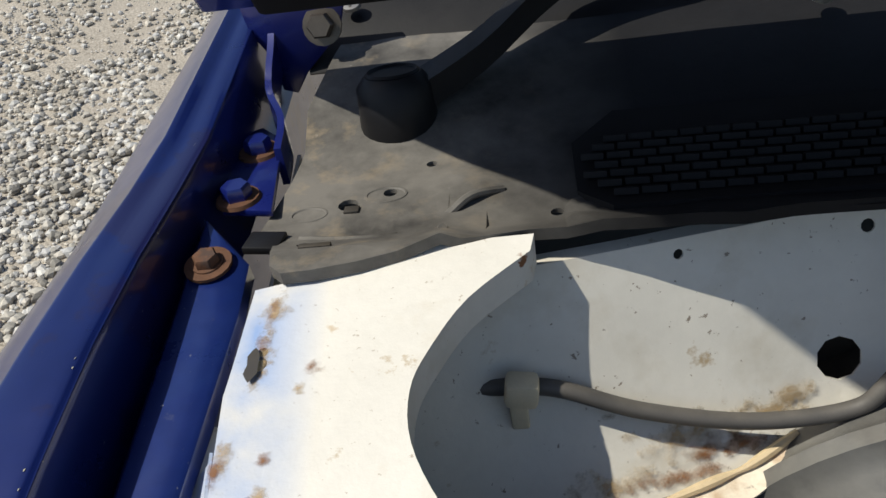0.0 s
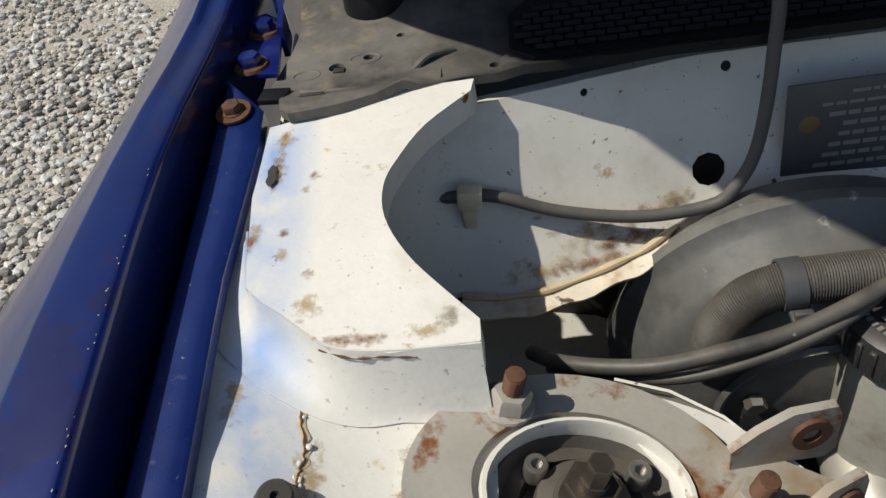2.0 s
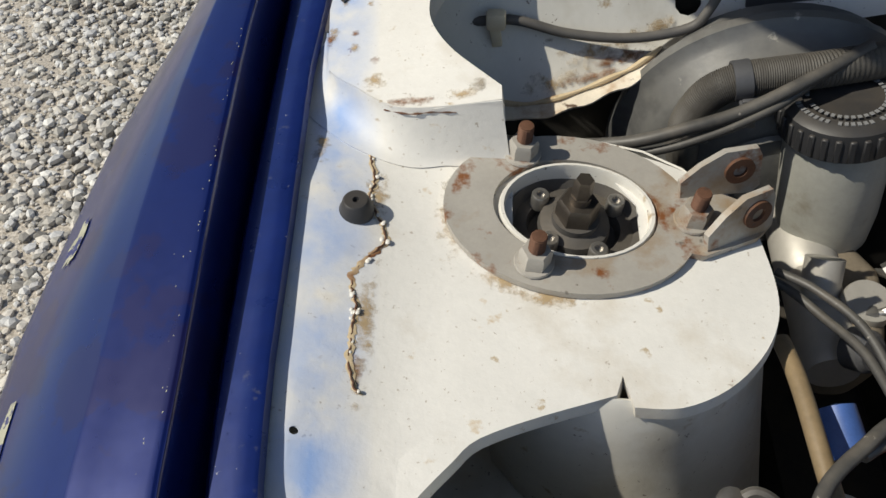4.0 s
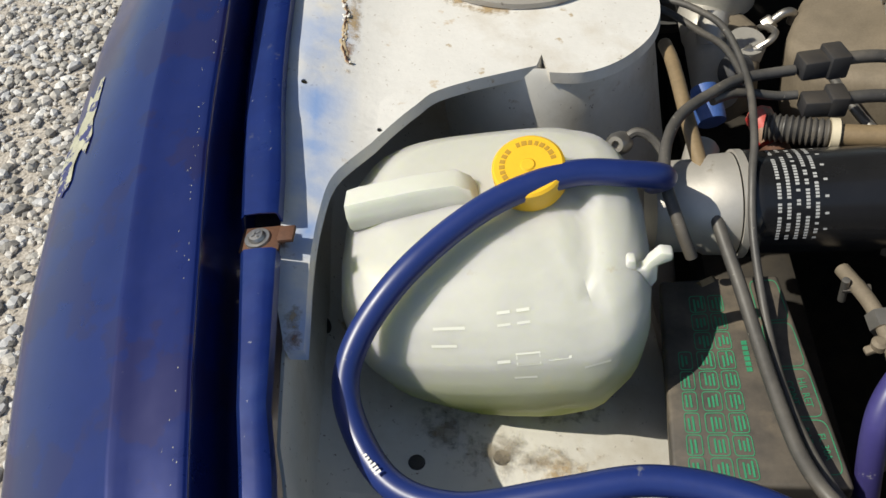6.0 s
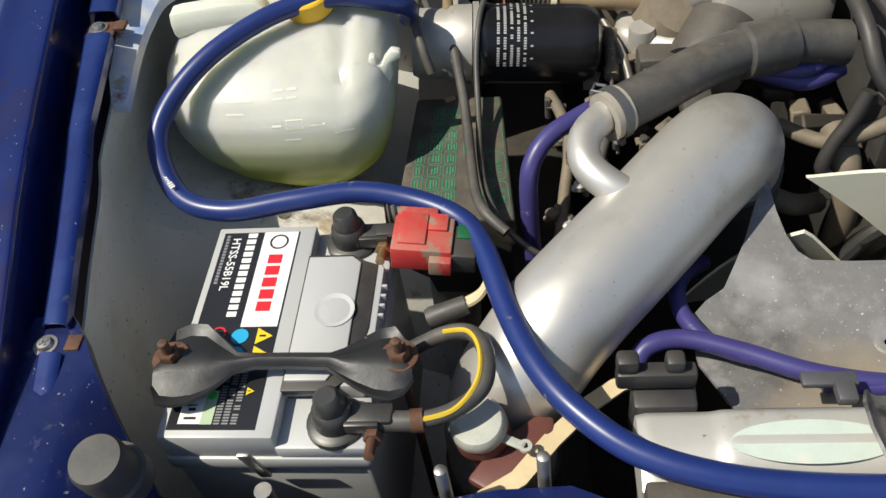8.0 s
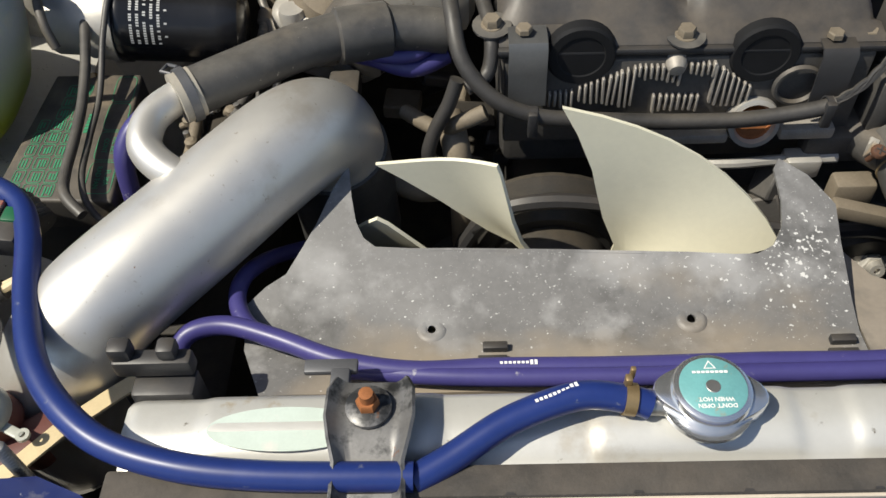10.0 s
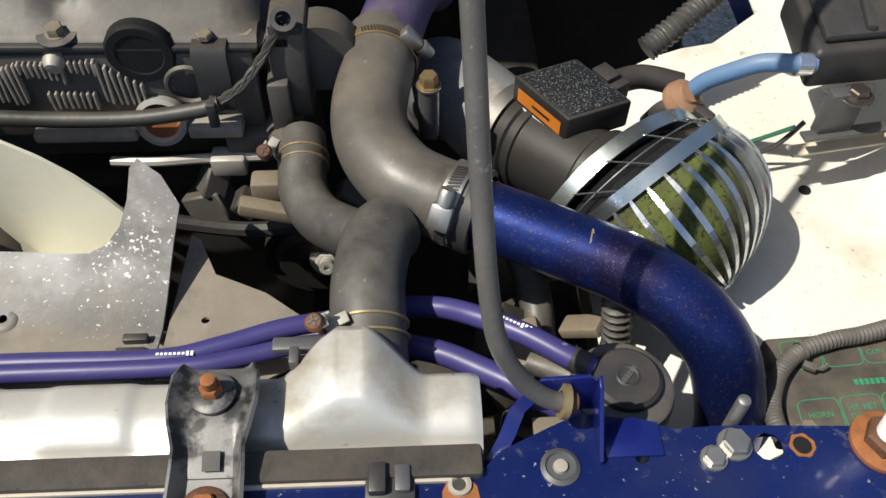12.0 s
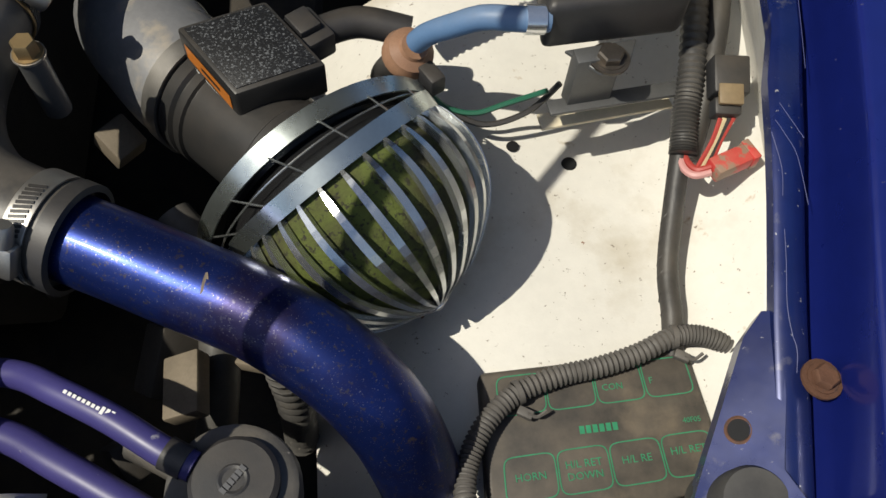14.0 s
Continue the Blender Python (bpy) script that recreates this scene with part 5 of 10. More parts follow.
def data_plate():
    root = thing("data_plate", "dull grey maker plate with stamped characters", "plate")
    m = Matrix(((1, 0, 0, 0.243), (0, 0, -1, 0.6745), (0, 1, 0, 0.106), (0, 0, 0, 1))) @ pose(0, 0, 0, 0, 0, 1)
    part("plate", prism([(-0.062, -0.034), (0.062, -0.034), (0.062, 0.034), (-0.062, 0.034)], 0.0, 0.0012, 0.0004, m), "plate_grey", root)
    rng = random.Random(2)
    rows = []
    for j in range(8):
        y = 0.026 - j * 0.0072
        x = -0.045 + 0.02 * rng.random()
        while x < 0.05:
            w = rng.uniform(0.003, 0.010)
            rows.append((x + w / 2, y, w, 0.0030 if j > 1 else 0.0022))
            x += w + 0.0016
    bars("stamping", rows, m, "plate_ink", root, 0.0016)
    part("sticker_dot", lathe([(0, 0), (0.006, 0), (0, 0.0006)], m @ pose(-0.048, 0.006, 0.0013), 14), "brass", root)
    return root


data_plate()


def booster():
    root = thing("brake_booster", "grey painted round brake servo on the firewall", "brake servo")
    m = between((0.195, 0.672, -0.03), (0.195, 0.50, -0.055))
    prof = [(0.0, 0.0), (0.118, 0.0), (0.120, 0.012), (0.122, 0.016), (0.126, 0.018), (0.126, 0.026), (0.121, 0.029), (0.116, 0.034), (0.108, 0.052), (0.100, 0.062), (0.093, 0.064), (0.088, 0.070), (0.06, 0.085), (0.03, 0.09), (0, 0.09)]
    part("shell", lathe(prof, m, 48), "servo", root)
    part("hose_stub", hose([(0.128, 0.600, -0.010), (0.125, 0.585, 0.020), (0.129, 0.580, 0.046), (0.142, 0.579, 0.066), (0.163, 0.579, 0.075), (0.190, 0.580, 0.076), (0.225, 0.583, 0.075), (0.30, 0.60, 0.07), (0.40, 0.63, 0.07)], 0.0128, 20, 8, 150, 0.0003), "braid", root, "fat braided vacuum hose")
    part("strap", join(lathe([(0.0130, -0.006), (0.0146, -0.006), (0.0146, 0.006), (0.0130, 0.006)], between((0.163, 0.579, 0.075), (0.190, 0.580, 0.076)), 20), box((0.012, 0.020, 0.004), (0.166, 0.566, 0.066), 0.001), box((0.010, 0.004, 0.024), (0.166, 0.560, 0.060), 0.001)), "plate_grey", root, "grey steel strap")
    part("flange_ring", lathe([(0.060, 0.086), (0.063, 0.088), (0.066, 0.085)], m, 48), "servo", root)
    for k in range(3):
        a = radians(40 + 120 * k)
        b = hexa(0.007, 0.007, 0.0)
        bmesh.ops.transform(b, matrix=m @ Matrix.Translation((0.045 * math.cos(a), 0.045 * math.sin(a), 0.088)), verts=b.verts)
        part("stud_nut", b, "zinc", root)
    return root


booster()
for pts, r, mat in (([(0.020, 0.585, 0.030), (0.042, 0.558, 0.048), (0.085, 0.543, 0.058), (0.125, 0.543, 0.066), (0.160, 0.549, 0.071), (0.200, 0.562, 0.080), (0.25, 0.59, 0.085)], 0.0048, "rubber"), ([(0.030, 0.58, 0.02), (0.044, 0.561, 0.040), (0.092, 0.541, 0.049), (0.135, 0.540, 0.059), (0.179, 0.550, 0.070), (0.21, 0.57, 0.075)], 0.0032, "rubber")):
    tube("servo_pipe", "thin dusty rubber pipe across the brake servo", "hose", pts, r, mat, 10)
bolt("bracket_bolt", "dark hexagon bolt low beside the brake servo", (0.058, 0.60, -0.02), (0.2, -0.5, 1), 0.007, 0.006, 0.010, 0.0, "rod_nut", "rod_nut")


def master_cylinder():
    root = thing("brake_fluid_reservoir", "milky brake fluid reservoir with a ribbed black cap", "reservoir")
    at = Vector((0.232, 0.568, 0.0))
    part("body", lathe([(0, -0.075), (0.025, -0.075), (0.034, -0.066), (0.037, -0.04), (0.0375, 0.02), (0.034, 0.034), (0.034, 0.045), (0, 0.045)], Matrix.Translation(at), 32), "milk_dirty", root, "soiled milky plastic body")
    bm = lathe([(0, 0.060), (0.028, 0.060), (0.029, 0.062), (0.036, 0.062), (0.0415, 0.058), (0.0425, 0.05), (0.0425, 0.036), (0.038, 0.034), (0, 0.034)], Matrix.Translation(at), 40)
    cap = part("cap", bm, "black", root, "ribbed black screw cap with raised ring text")
    rib = bmesh.new()
    for k in range(30):
        a = k * math.tau / 30
        b = box((0.003, 0.0045, 0.018), (0.0425, 0, 0.046), 0.0008, segments=1)
        bmesh.ops.transform(b, matrix=Matrix.Translation(at) @ Matrix.Rotation(a, 4, "Z"), verts=b.verts)
        me = bpy.data.meshes.new("tmp")
        b.to_mesh(me)
        b.free()
        rib.from_mesh(me)
        bpy.data.meshes.remove(me)
    part("ribs", rib, "black", cap)
    rng = random.Random(1)
    ring = bmesh.new()
    for radius, h, count in ((0.033, 0.0035, 52), (0.0255, 0.0030, 38)):
        for k in range(count):
            if rng.random() < 0.16:
                continue
            a = k * math.tau / count
            b = box((h, radius * math.tau / count * 0.62, 0.0006), (radius, 0, 0.0626), segments=1)
            bmesh.ops.transform(b, matrix=Matrix.Translation(at) @ Matrix.Rotation(a, 4, "Z"), verts=b.verts)
            me = bpy.data.meshes.new("tmp")
            b.to_mesh(me)
            b.free()
            ring.from_mesh(me)
            bpy.data.meshes.remove(me)
    part("ring_print", ring, "plate_ink", cap)
    cyl = thing("brake_master_cylinder", "corroded cast alloy brake master cylinder", "brake cylinder")
    part("casting", lathe([(0, -0.02), (0.02, -0.02), (0.024, -0.01), (0.024, 0.05), (0.02, 0.056), (0.022, 0.06), (0.022, 0.13), (0.018, 0.14), (0, 0.14)], between((0.215, 0.575, -0.07), (0.212, 0.43, -0.078)), 24), "alu", cyl)
    part("neck", lathe([(0, 0), (0.012, 0), (0.014, 0.01), (0.014, 0.03), (0, 0.03)], between((0.212, 0.49, -0.06), (0.222, 0.52, -0.02)), 18), "alu", cyl)
    part("plug", lathe([(0, 0), (0.015, 0), (0.015, 0.014), (0.012, 0.017), (0, 0.017)], between((0.222, 0.44, -0.055), (0.235, 0.425, -0.045)), 20), "plate_grey", cyl)
    part("union", join(hexa(0.007, 0.012), lathe([(0, 0.012), (0.004, 0.012), (0.004, 0.02), (0, 0.02)], None, 10)), "zinc", cyl).matrix_local = between((0.235, 0.47, -0.06), (0.26, 0.47, -0.055))
    part("pipe", hose([(0.247, 0.47, -0.058), (0.262, 0.472, -0.05), (0.268, 0.485, -0.05), (0.262, 0.52, -0.07), (0.25, 0.55, -0.12)], 0.0032, 8), "zinc", cyl)
    return root


master_cylinder()

# ---- strut mount ----
def strut_mount():
    root = thing("strut_mount", "grey steel strut top plate with rust bleeding round it", "strut mount")
    def top(x, y):
        return plate_z(x, y) + 0.006
    ring = arc(0.041, 0.452, 0.077, 0.061, 25, 335, 40)
    inner = arc(0.044, 0.454, 0.050, 0.0385, 25, 335, 40)
    bm = bmesh.new()
    outer_pts = [(x, y) for x, y in ring] + [(0.118, 0.425), (0.152, 0.442), (0.158, 0.449), (0.156, 0.466), (0.125, 0.478)]
    inner_pts = inner + [(x, y) for x, y in arc(0.044, 0.454, 0.050, 0.0385, -20, 20, 4)]
    vo = [bm.verts.new((x, y, top(x, y))) for x, y in outer_pts]
    vi = [bm.verts.new((x, y, top(x, y))) for x, y in inner_pts]
    for k in range(len(vo)):
        j = (k + 1) % len(vo)
        bm.faces.new((vo[k], vo[j], vi[j], vi[k]))
    bmesh.ops.recalc_face_normals(bm, faces=bm.faces[:])
    if sum(f.normal.z for f in bm.faces) < 0:
        bmesh.ops.reverse_faces(bm, faces=bm.faces[:])
    bmesh.ops.solidify(bm, geom=bm.faces[:], thickness=0.005)
    part("plate", bm, "plate", root, "grey plated top plate with a rusty edge")
    tilt = Matrix.Translation((0.044, 0.454, plate_z(0.044, 0.454))) @ Euler((math.atan(0.145), math.atan(0.22), 0)).to_matrix().to_4x4()
    lip = lathe([(0.0475, -0.02), (0.0475, 0.004), (0.0465, 0.006), (0.0445, 0.006), (0.0435, 0.003), (0.0435, -0.02)], None, 40)
    bmesh.ops.scale(lip, vec=(1.03, 0.80, 1), verts=lip.verts)
    bmesh.ops.transform(lip, matrix=tilt, verts=lip.verts)
    part("collar", lip, "white", root, "white painted tower collar")
    bowl = lathe([(0.043, -0.006), (0.038, -0.013), (0.03, -0.012), (0.028, -0.020), (0.016, -0.020), (0.016, -0.012), (0, -0.012)], None, 40)
    bmesh.ops.scale(bowl, vec=(1.0, 0.82, 1), verts=bowl.verts)
    bmesh.ops.transform(bowl, matrix=tilt, verts=bowl.verts)
    part("bearing_cup", bowl, "engine", root)
    hub = lathe([(0, -0.012), (0.023, -0.012), (0.022, -0.007), (0.015, -0.005), (0.015, 0.0), (0, 0.0)], None, 28)
    bmesh.ops.transform(hub, matrix=tilt, verts=hub.verts)
    part("hub", hub, "engine", root)
    nut = join(hexa(0.0135, 0.014, 0.0), lathe([(0, 0.014), (0.0065, 0.014), (0.0065, 0.020), (0, 0.020)], None, 16), hexa(0.0062, 0.014, 0.020))
    bmesh.ops.transform(nut, matrix=tilt, verts=nut.verts)
    part("rod_nut", nut, "rod_nut", root, "dark steel damper rod nut")
    for x, y in ((-0.022, 0.016), (0.014, -0.023), (0.026, 0.016), (-0.016, -0.018)):
        b = lathe([(0, -0.013), (0.0058, -0.013), (0.0058, -0.003), (0.005, -0.0018), (0.0028, -0.0018), (0.0028, -0.005), (0, -0.005)], None, 16)
        bmesh.ops.transform(b, matrix=tilt @ pose(x, y, 0), verts=b.verts)
        part("socket_bolt", b, "zinc", root)
    # ears for the tower bar
    for (ax, ay), (bx, by), lean in (((0.108, 0.470), (0.158, 0.482), 0.006), ((0.119, 0.430), (0.160, 0.452), -0.006)):
        z = top(ax, ay)
        rings = []
        pts = [(0, 0.0), (0, 0.012), (0.25, 0.024), (0.55, 0.034), (0.95, 0.036), (1.0, 0.030), (1.0, 0.006), (0.9, 0.0)]
        bm = bmesh.new()
        n = Vector((by - ay, ax - bx, 0)).normalized() * 0.0022
        fs = []
        for s in (1, -1):
            fs.append([bm.verts.new(Vector((ax + (bx - ax) * u, ay + (by - ay) * u, top(ax + (bx - ax) * u, ay) + h)) + n * s) for u, h in pts])
        bm.faces.new(fs[0])
        bm.faces.new(fs[1][::-1])
        for k in range(len(pts)):
            j = (k + 1) % len(pts)
            bm.faces.new((fs[0][k], fs[0][j], fs[1][j], fs[1][k]))
        ear = part("ear", bm, "plate", root)
        q = Vector((ax + (bx - ax) * 0.72, ay + (by - ay) * 0.72, top(ax + (bx - ax) * 0.72, ay) + 0.02))
        part("bush", lathe([(0.0045, -0.0045), (0.0095, -0.0045), (0.0095, 0.0045), (0.0045, 0.0045), (0.0045, -0.0045)], between(q, q + n), 20), "rusty", ear)
    return root


strut_mount()
for bx, by in ((0.012, 0.494), (0.018, 0.410), (0.114, 0.451)):
    bolt("strut_nut", "rusty stud with a flanged nut on the strut plate", (bx, by, plate_z(bx, by) + 0.006), (0.22, -0.145, 1), 0.0098, 0.012, 0.0, 0.015, "plate", "rusty", "strut nuts")

plug = thing("rubber_plug", "small black rubber plug on the strut plate", "plug")
part("plug", lathe([(0, 0), (0.0105, 0), (0.0108, 0.004), (0.0098, 0.006), (0.0082, 0.0115), (0.0070, 0.0125), (0.0022, 0.0125), (0.0016, 0.010), (0, 0.010)], pose(-0.087, 0.437, plate_z(-0.087, 0.437) - 0.002, 8, 12, 0), 24), "black", plug)


def fender_fixings():
    for x, y, z in ((-0.142, 0.671, 0.167),):
        root = bolt("fender_bolt", "rusted hexagon bolt on the wing flange", (x, y, z + 0.001), (0, -0.145, 1), 0.0060, 0.005, 0.0110, 0.0, "rusty", "rusty", "fender fixings")
    for x, y in ((-0.112, 0.152), (-0.070, -0.140)):
        z = flange_z(y)
        root = thing("clip_nut", "rusty clip nut with a crosshead screw on the flange", "screw", group="fender fixings")
        part("tab", join(box((0.026, 0.020, 0.002), (x + 0.002, y, z - 0.003), 0.0006), box((0.010, 0.012, 0.003), (x + 0.019, y + 0.001, z - 0.001), 0.0006)), "rusty", root)
        s = join(lathe([(0, 0), (0.0085, 0), (0.008, 0.0015), (0, 0.002)], None, 18), lathe([(0, 0.002), (0.0058, 0.002), (0.0045, 0.0042), (0, 0.0048)], None, 14),
                 box((0.006, 0.0012, 0.0006), (0, 0, 0.0048)), box((0.0012, 0.006, 0.0006), (0, 0, 0.0048)))
        bmesh.ops.transform(s, matrix=pose(x, y, z - 0.002, 0, 0, 40), verts=s.verts)
        part("screw_head", s, "zinc", root)


fender_fixings()


# ---- coolant tank ----
def coolant_tank():
    root = thing("coolant_tank", "milky plastic coolant reservoir half full of green coolant", "coolant tank")
    def section(z, x0, x1, y0, y1, rad, skew=0.0):
        pts = []
        cx, cy, hx, hy = (x0 + x1) / 2, (y0 + y1) / 2, (x1 - x0) / 2, (y1 - y0) / 2
        for k in range(48):
            a = k * math.tau / 48
            c, s = math.cos(a), math.sin(a)
            e = 2.0 / rad
            px = math.copysign(abs(c) ** e, c) * hx
            py = math.copysign(abs(s) ** e, s) * hy
            pts.append(Vector((cx + px, cy + py + skew * px, z + TANK_TILT * (cy + py - 0.19))))
        return pts
    rows = [(-0.072, 0.005, 0.080, 0.125, 0.235, 2.2, -0.10), (-0.066, -0.030, 0.102, 0.112, 0.25, 2.4, -0.10), (-0.050, -0.058, 0.114, 0.101, 0.262, 2.7, -0.10), (-0.028, -0.074, 0.121, 0.094, 0.270, 3.0, -0.09),
            (-0.005, -0.080, 0.125, 0.092, 0.275, 3.2, -0.07), (0.018, -0.080, 0.126, 0.098, 0.276, 3.4, -0.04), (0.034, -0.076, 0.122, 0.114, 0.275, 3.5, -0.02), (0.046, -0.066, 0.114, 0.136, 0.270, 3.3, 0.0), (0.0535, -0.045, 0.098, 0.160, 0.258, 3.0, 0.0), (0.0555, -0.01, 0.07, 0.19, 0.235, 2.6, 0.0)]
    rings = []
    for i in range(len(rows) - 1):
        a, b = rows[i], rows[i + 1]
        for s in range(3):
            t = s / 3
            rings.append(section(*[u + (v - u) * t for u, v in zip(a, b)]))
    rings.append(section(*rows[-1]))
    bm = loft(rings, True, True)
    for v in bm.verts:                                   # moulded folds: a flute below the neck and one at the side
        if v.co.z > -0.05:
            v.co.y += 0.009 * math.exp(-((v.co.x - 0.062) / 0.010) ** 2) * max(0, 1 - abs(v.co.y - 0.14) / 0.06)
            v.co.z -= 0.006 * math.exp(-((v.co.x - 0.085) / 0.007) ** 2) * (1 if v.co.y < 0.2 else 0.2)
    body = part("body", bm, "tank_wall", root)
    # breather neck that lies on the shoulder
    rings = []
    for x, hy, hz, cy, cz in ((-0.066, 0.0115, 0.012, 0.196, 0.058), (-0.058, 0.0125, 0.013, 0.197, 0.058), (-0.02, 0.0125, 0.013, 0.203, 0.058), (0.006, 0.0125, 0.013, 0.207, 0.056), (0.016, 0.011, 0.011, 0.205, 0.053), (0.021, 0.007, 0.007, 0.203, 0.047)):
        rings.append([Vector((x, cy + hy * (1 if k in (0, 1, 2, 3) else -1) * abs(math.cos(0.6 * (k % 4 - 1.5))), cz + hz * (-1, -0.4, 0.4, 1, 1, 0.4, -0.4, -1)[k])) for k in range(8)])
    part("breather", loft(rings, True, True), "milk", root)
    part("neck", lathe([(0.0195, -0.02), (0.0195, 0.012), (0.018, 0.014), (0, 0.014)], pose(0.055, 0.208, 0.048, 14, 0, 0), 28), "milk", root)
    cap = part("cap", lathe([(0.0, 0.031), (0.004, 0.031), (0.005, 0.030), (0.0215, 0.030), (0.0232, 0.0285), (0.0235, 0.026), (0.0235, 0.012), (0.022, 0.011), (0, 0.011)], pose(0.055, 0.208, 0.050, 14, 0, 0), 36), "yellow", root, "yellow screw cap with worn ring text")
    rng = random.Random(8)
    ring = bmesh.new()
    for k in range(26):
        if k in (0, 9, 18):
            continue
        a = k * math.tau / 26
        b = box((0.0034, rng.uniform(0.0022, 0.0034), 0.0002), (0.0165, 0, 0.0302), segments=1)
        bmesh.ops.transform(b, matrix=pose(0.055, 0.208, 0.050, 14, 0, 0) @ Matrix.Rotation(a, 4, "Z"), verts=b.verts)
        me = bpy.data.meshes.new("tmp")
        b.to_mesh(me)
        b.free()
        ring.from_mesh(me)
        bpy.data.meshes.remove(me)
    part("ring_print", ring, "cap_print", cap)
    lug = prism([(0.098, 0.004), (0.121, 0.010), (0.128, 0.022), (0.1285, 0.036), (0.1375, 0.040), (0.1375, 0.046), (0.130, 0.048), (0.123, 0.040), (0.120, 0.034), (0.1155, 0.034), (0.1155, 0.042), (0.1105, 0.043), (0.108, 0.032), (0.098, 0.028)], -0.004, 0.004, 0.0016, Matrix(((1, 0, 0, 0), (0, 0, 1, 0.150), (0, 1, 0, 0), (0, 0, 0, 1))), 2)
    part("hook", lug, "milk", root, "moulded hook lug")
    # moulded marks on the belly, laid on its skin
    skin = BVHTree.FromPolygons([v.co.copy() for v in body.data.vertices], [tuple(p.vertices) for p in body.data.polygons])
    marks = bmesh.new()
    for x, z, w, h in ((0.0, 0.030, 0.020, 0.0012), (-0.004, 0.022, 0.016, 0.0012), (0.034, 0.034, 0.008, 0.0010), (0.034, 0.030, 0.008, 0.0010), (0.046, 0.034, 0.008, 0.0010), (0.046, 0.030, 0.008, 0.0010), (0.032, 0.014, 0.008, 0.0014), (0.047, 0.017, 0.015, 0.0008), (0.047, 0.011, 0.015, 0.0008), (0.040, 0.014, 0.0008, 0.006), (0.054, 0.014, 0.0008, 0.006), (0.066, 0.013, 0.014, 0.0012), (0.044, 0.002, 0.014, 0.0014), (0.088, 0.004, 0.016, 0.0014)):
        quad = []
        for sx, sz in ((-1, -1), (1, -1), (1, 1), (-1, 1)):
            p, nrm, _, _ = skin.ray_cast(Vector((x + sx * w / 2, -0.1, z + sz * h / 2)), Vector((0, 1, 0)))
            if p:
                quad.append(marks.verts.new(p + Vector((0, -0.0005, 0.0002))))
        if len(quad) == 4:
            marks.faces.new(quad)
    tagged(part("level_marks", marks, "mark", body, smooth=False), kind="stuff")
    return root


TANK_TILT = 0.05
coolant_tank()

blue = thing("battery_cable", "thick blue sheathed cable looping over the tank and battery", "cable")
part("sheath", hose([(0.134, 0.235, 0.02), (0.139, 0.212, 0.046), (0.118, 0.2035, 0.060), (0.08, 0.198, 0.070), (0.03, 0.177, 0.071), (-0.020, 0.139, 0.061), (-0.054, 0.103, 0.040), (-0.061, 0.070, 0.022), (-0.036, 0.027, 0.008),
                       (0.005, 0.010, 0.006), (0.06, 0.014, 0.010), (0.11, 0.020, 0.010), (0.155, 0.012, 0.006), (0.190, -0.008, 0.004), (0.208, -0.04, 0.004), (0.223, -0.09, 0.004), (0.242, -0.138, 0.006), (0.266, -0.172, 0.006), (0.300, -0.199, 0.004), (0.345, -0.214, 0.002), (0.40, -0.220, 0.000), (0.48, -0.221, -0.002)], 0.0086, 16, 10), "hose", blue)
rng = random.Random(4)
bars("sheath_print", [(-0.012 + 0.0028 * k, 0, 0.0018, 0.0022 if k < 7 else 0.004) for k in range(10)], Matrix.Translation((-0.046, 0.036, 0.0195)) @ pose(0, 0, 0, 0, 0, -52), "ink_white", blue)


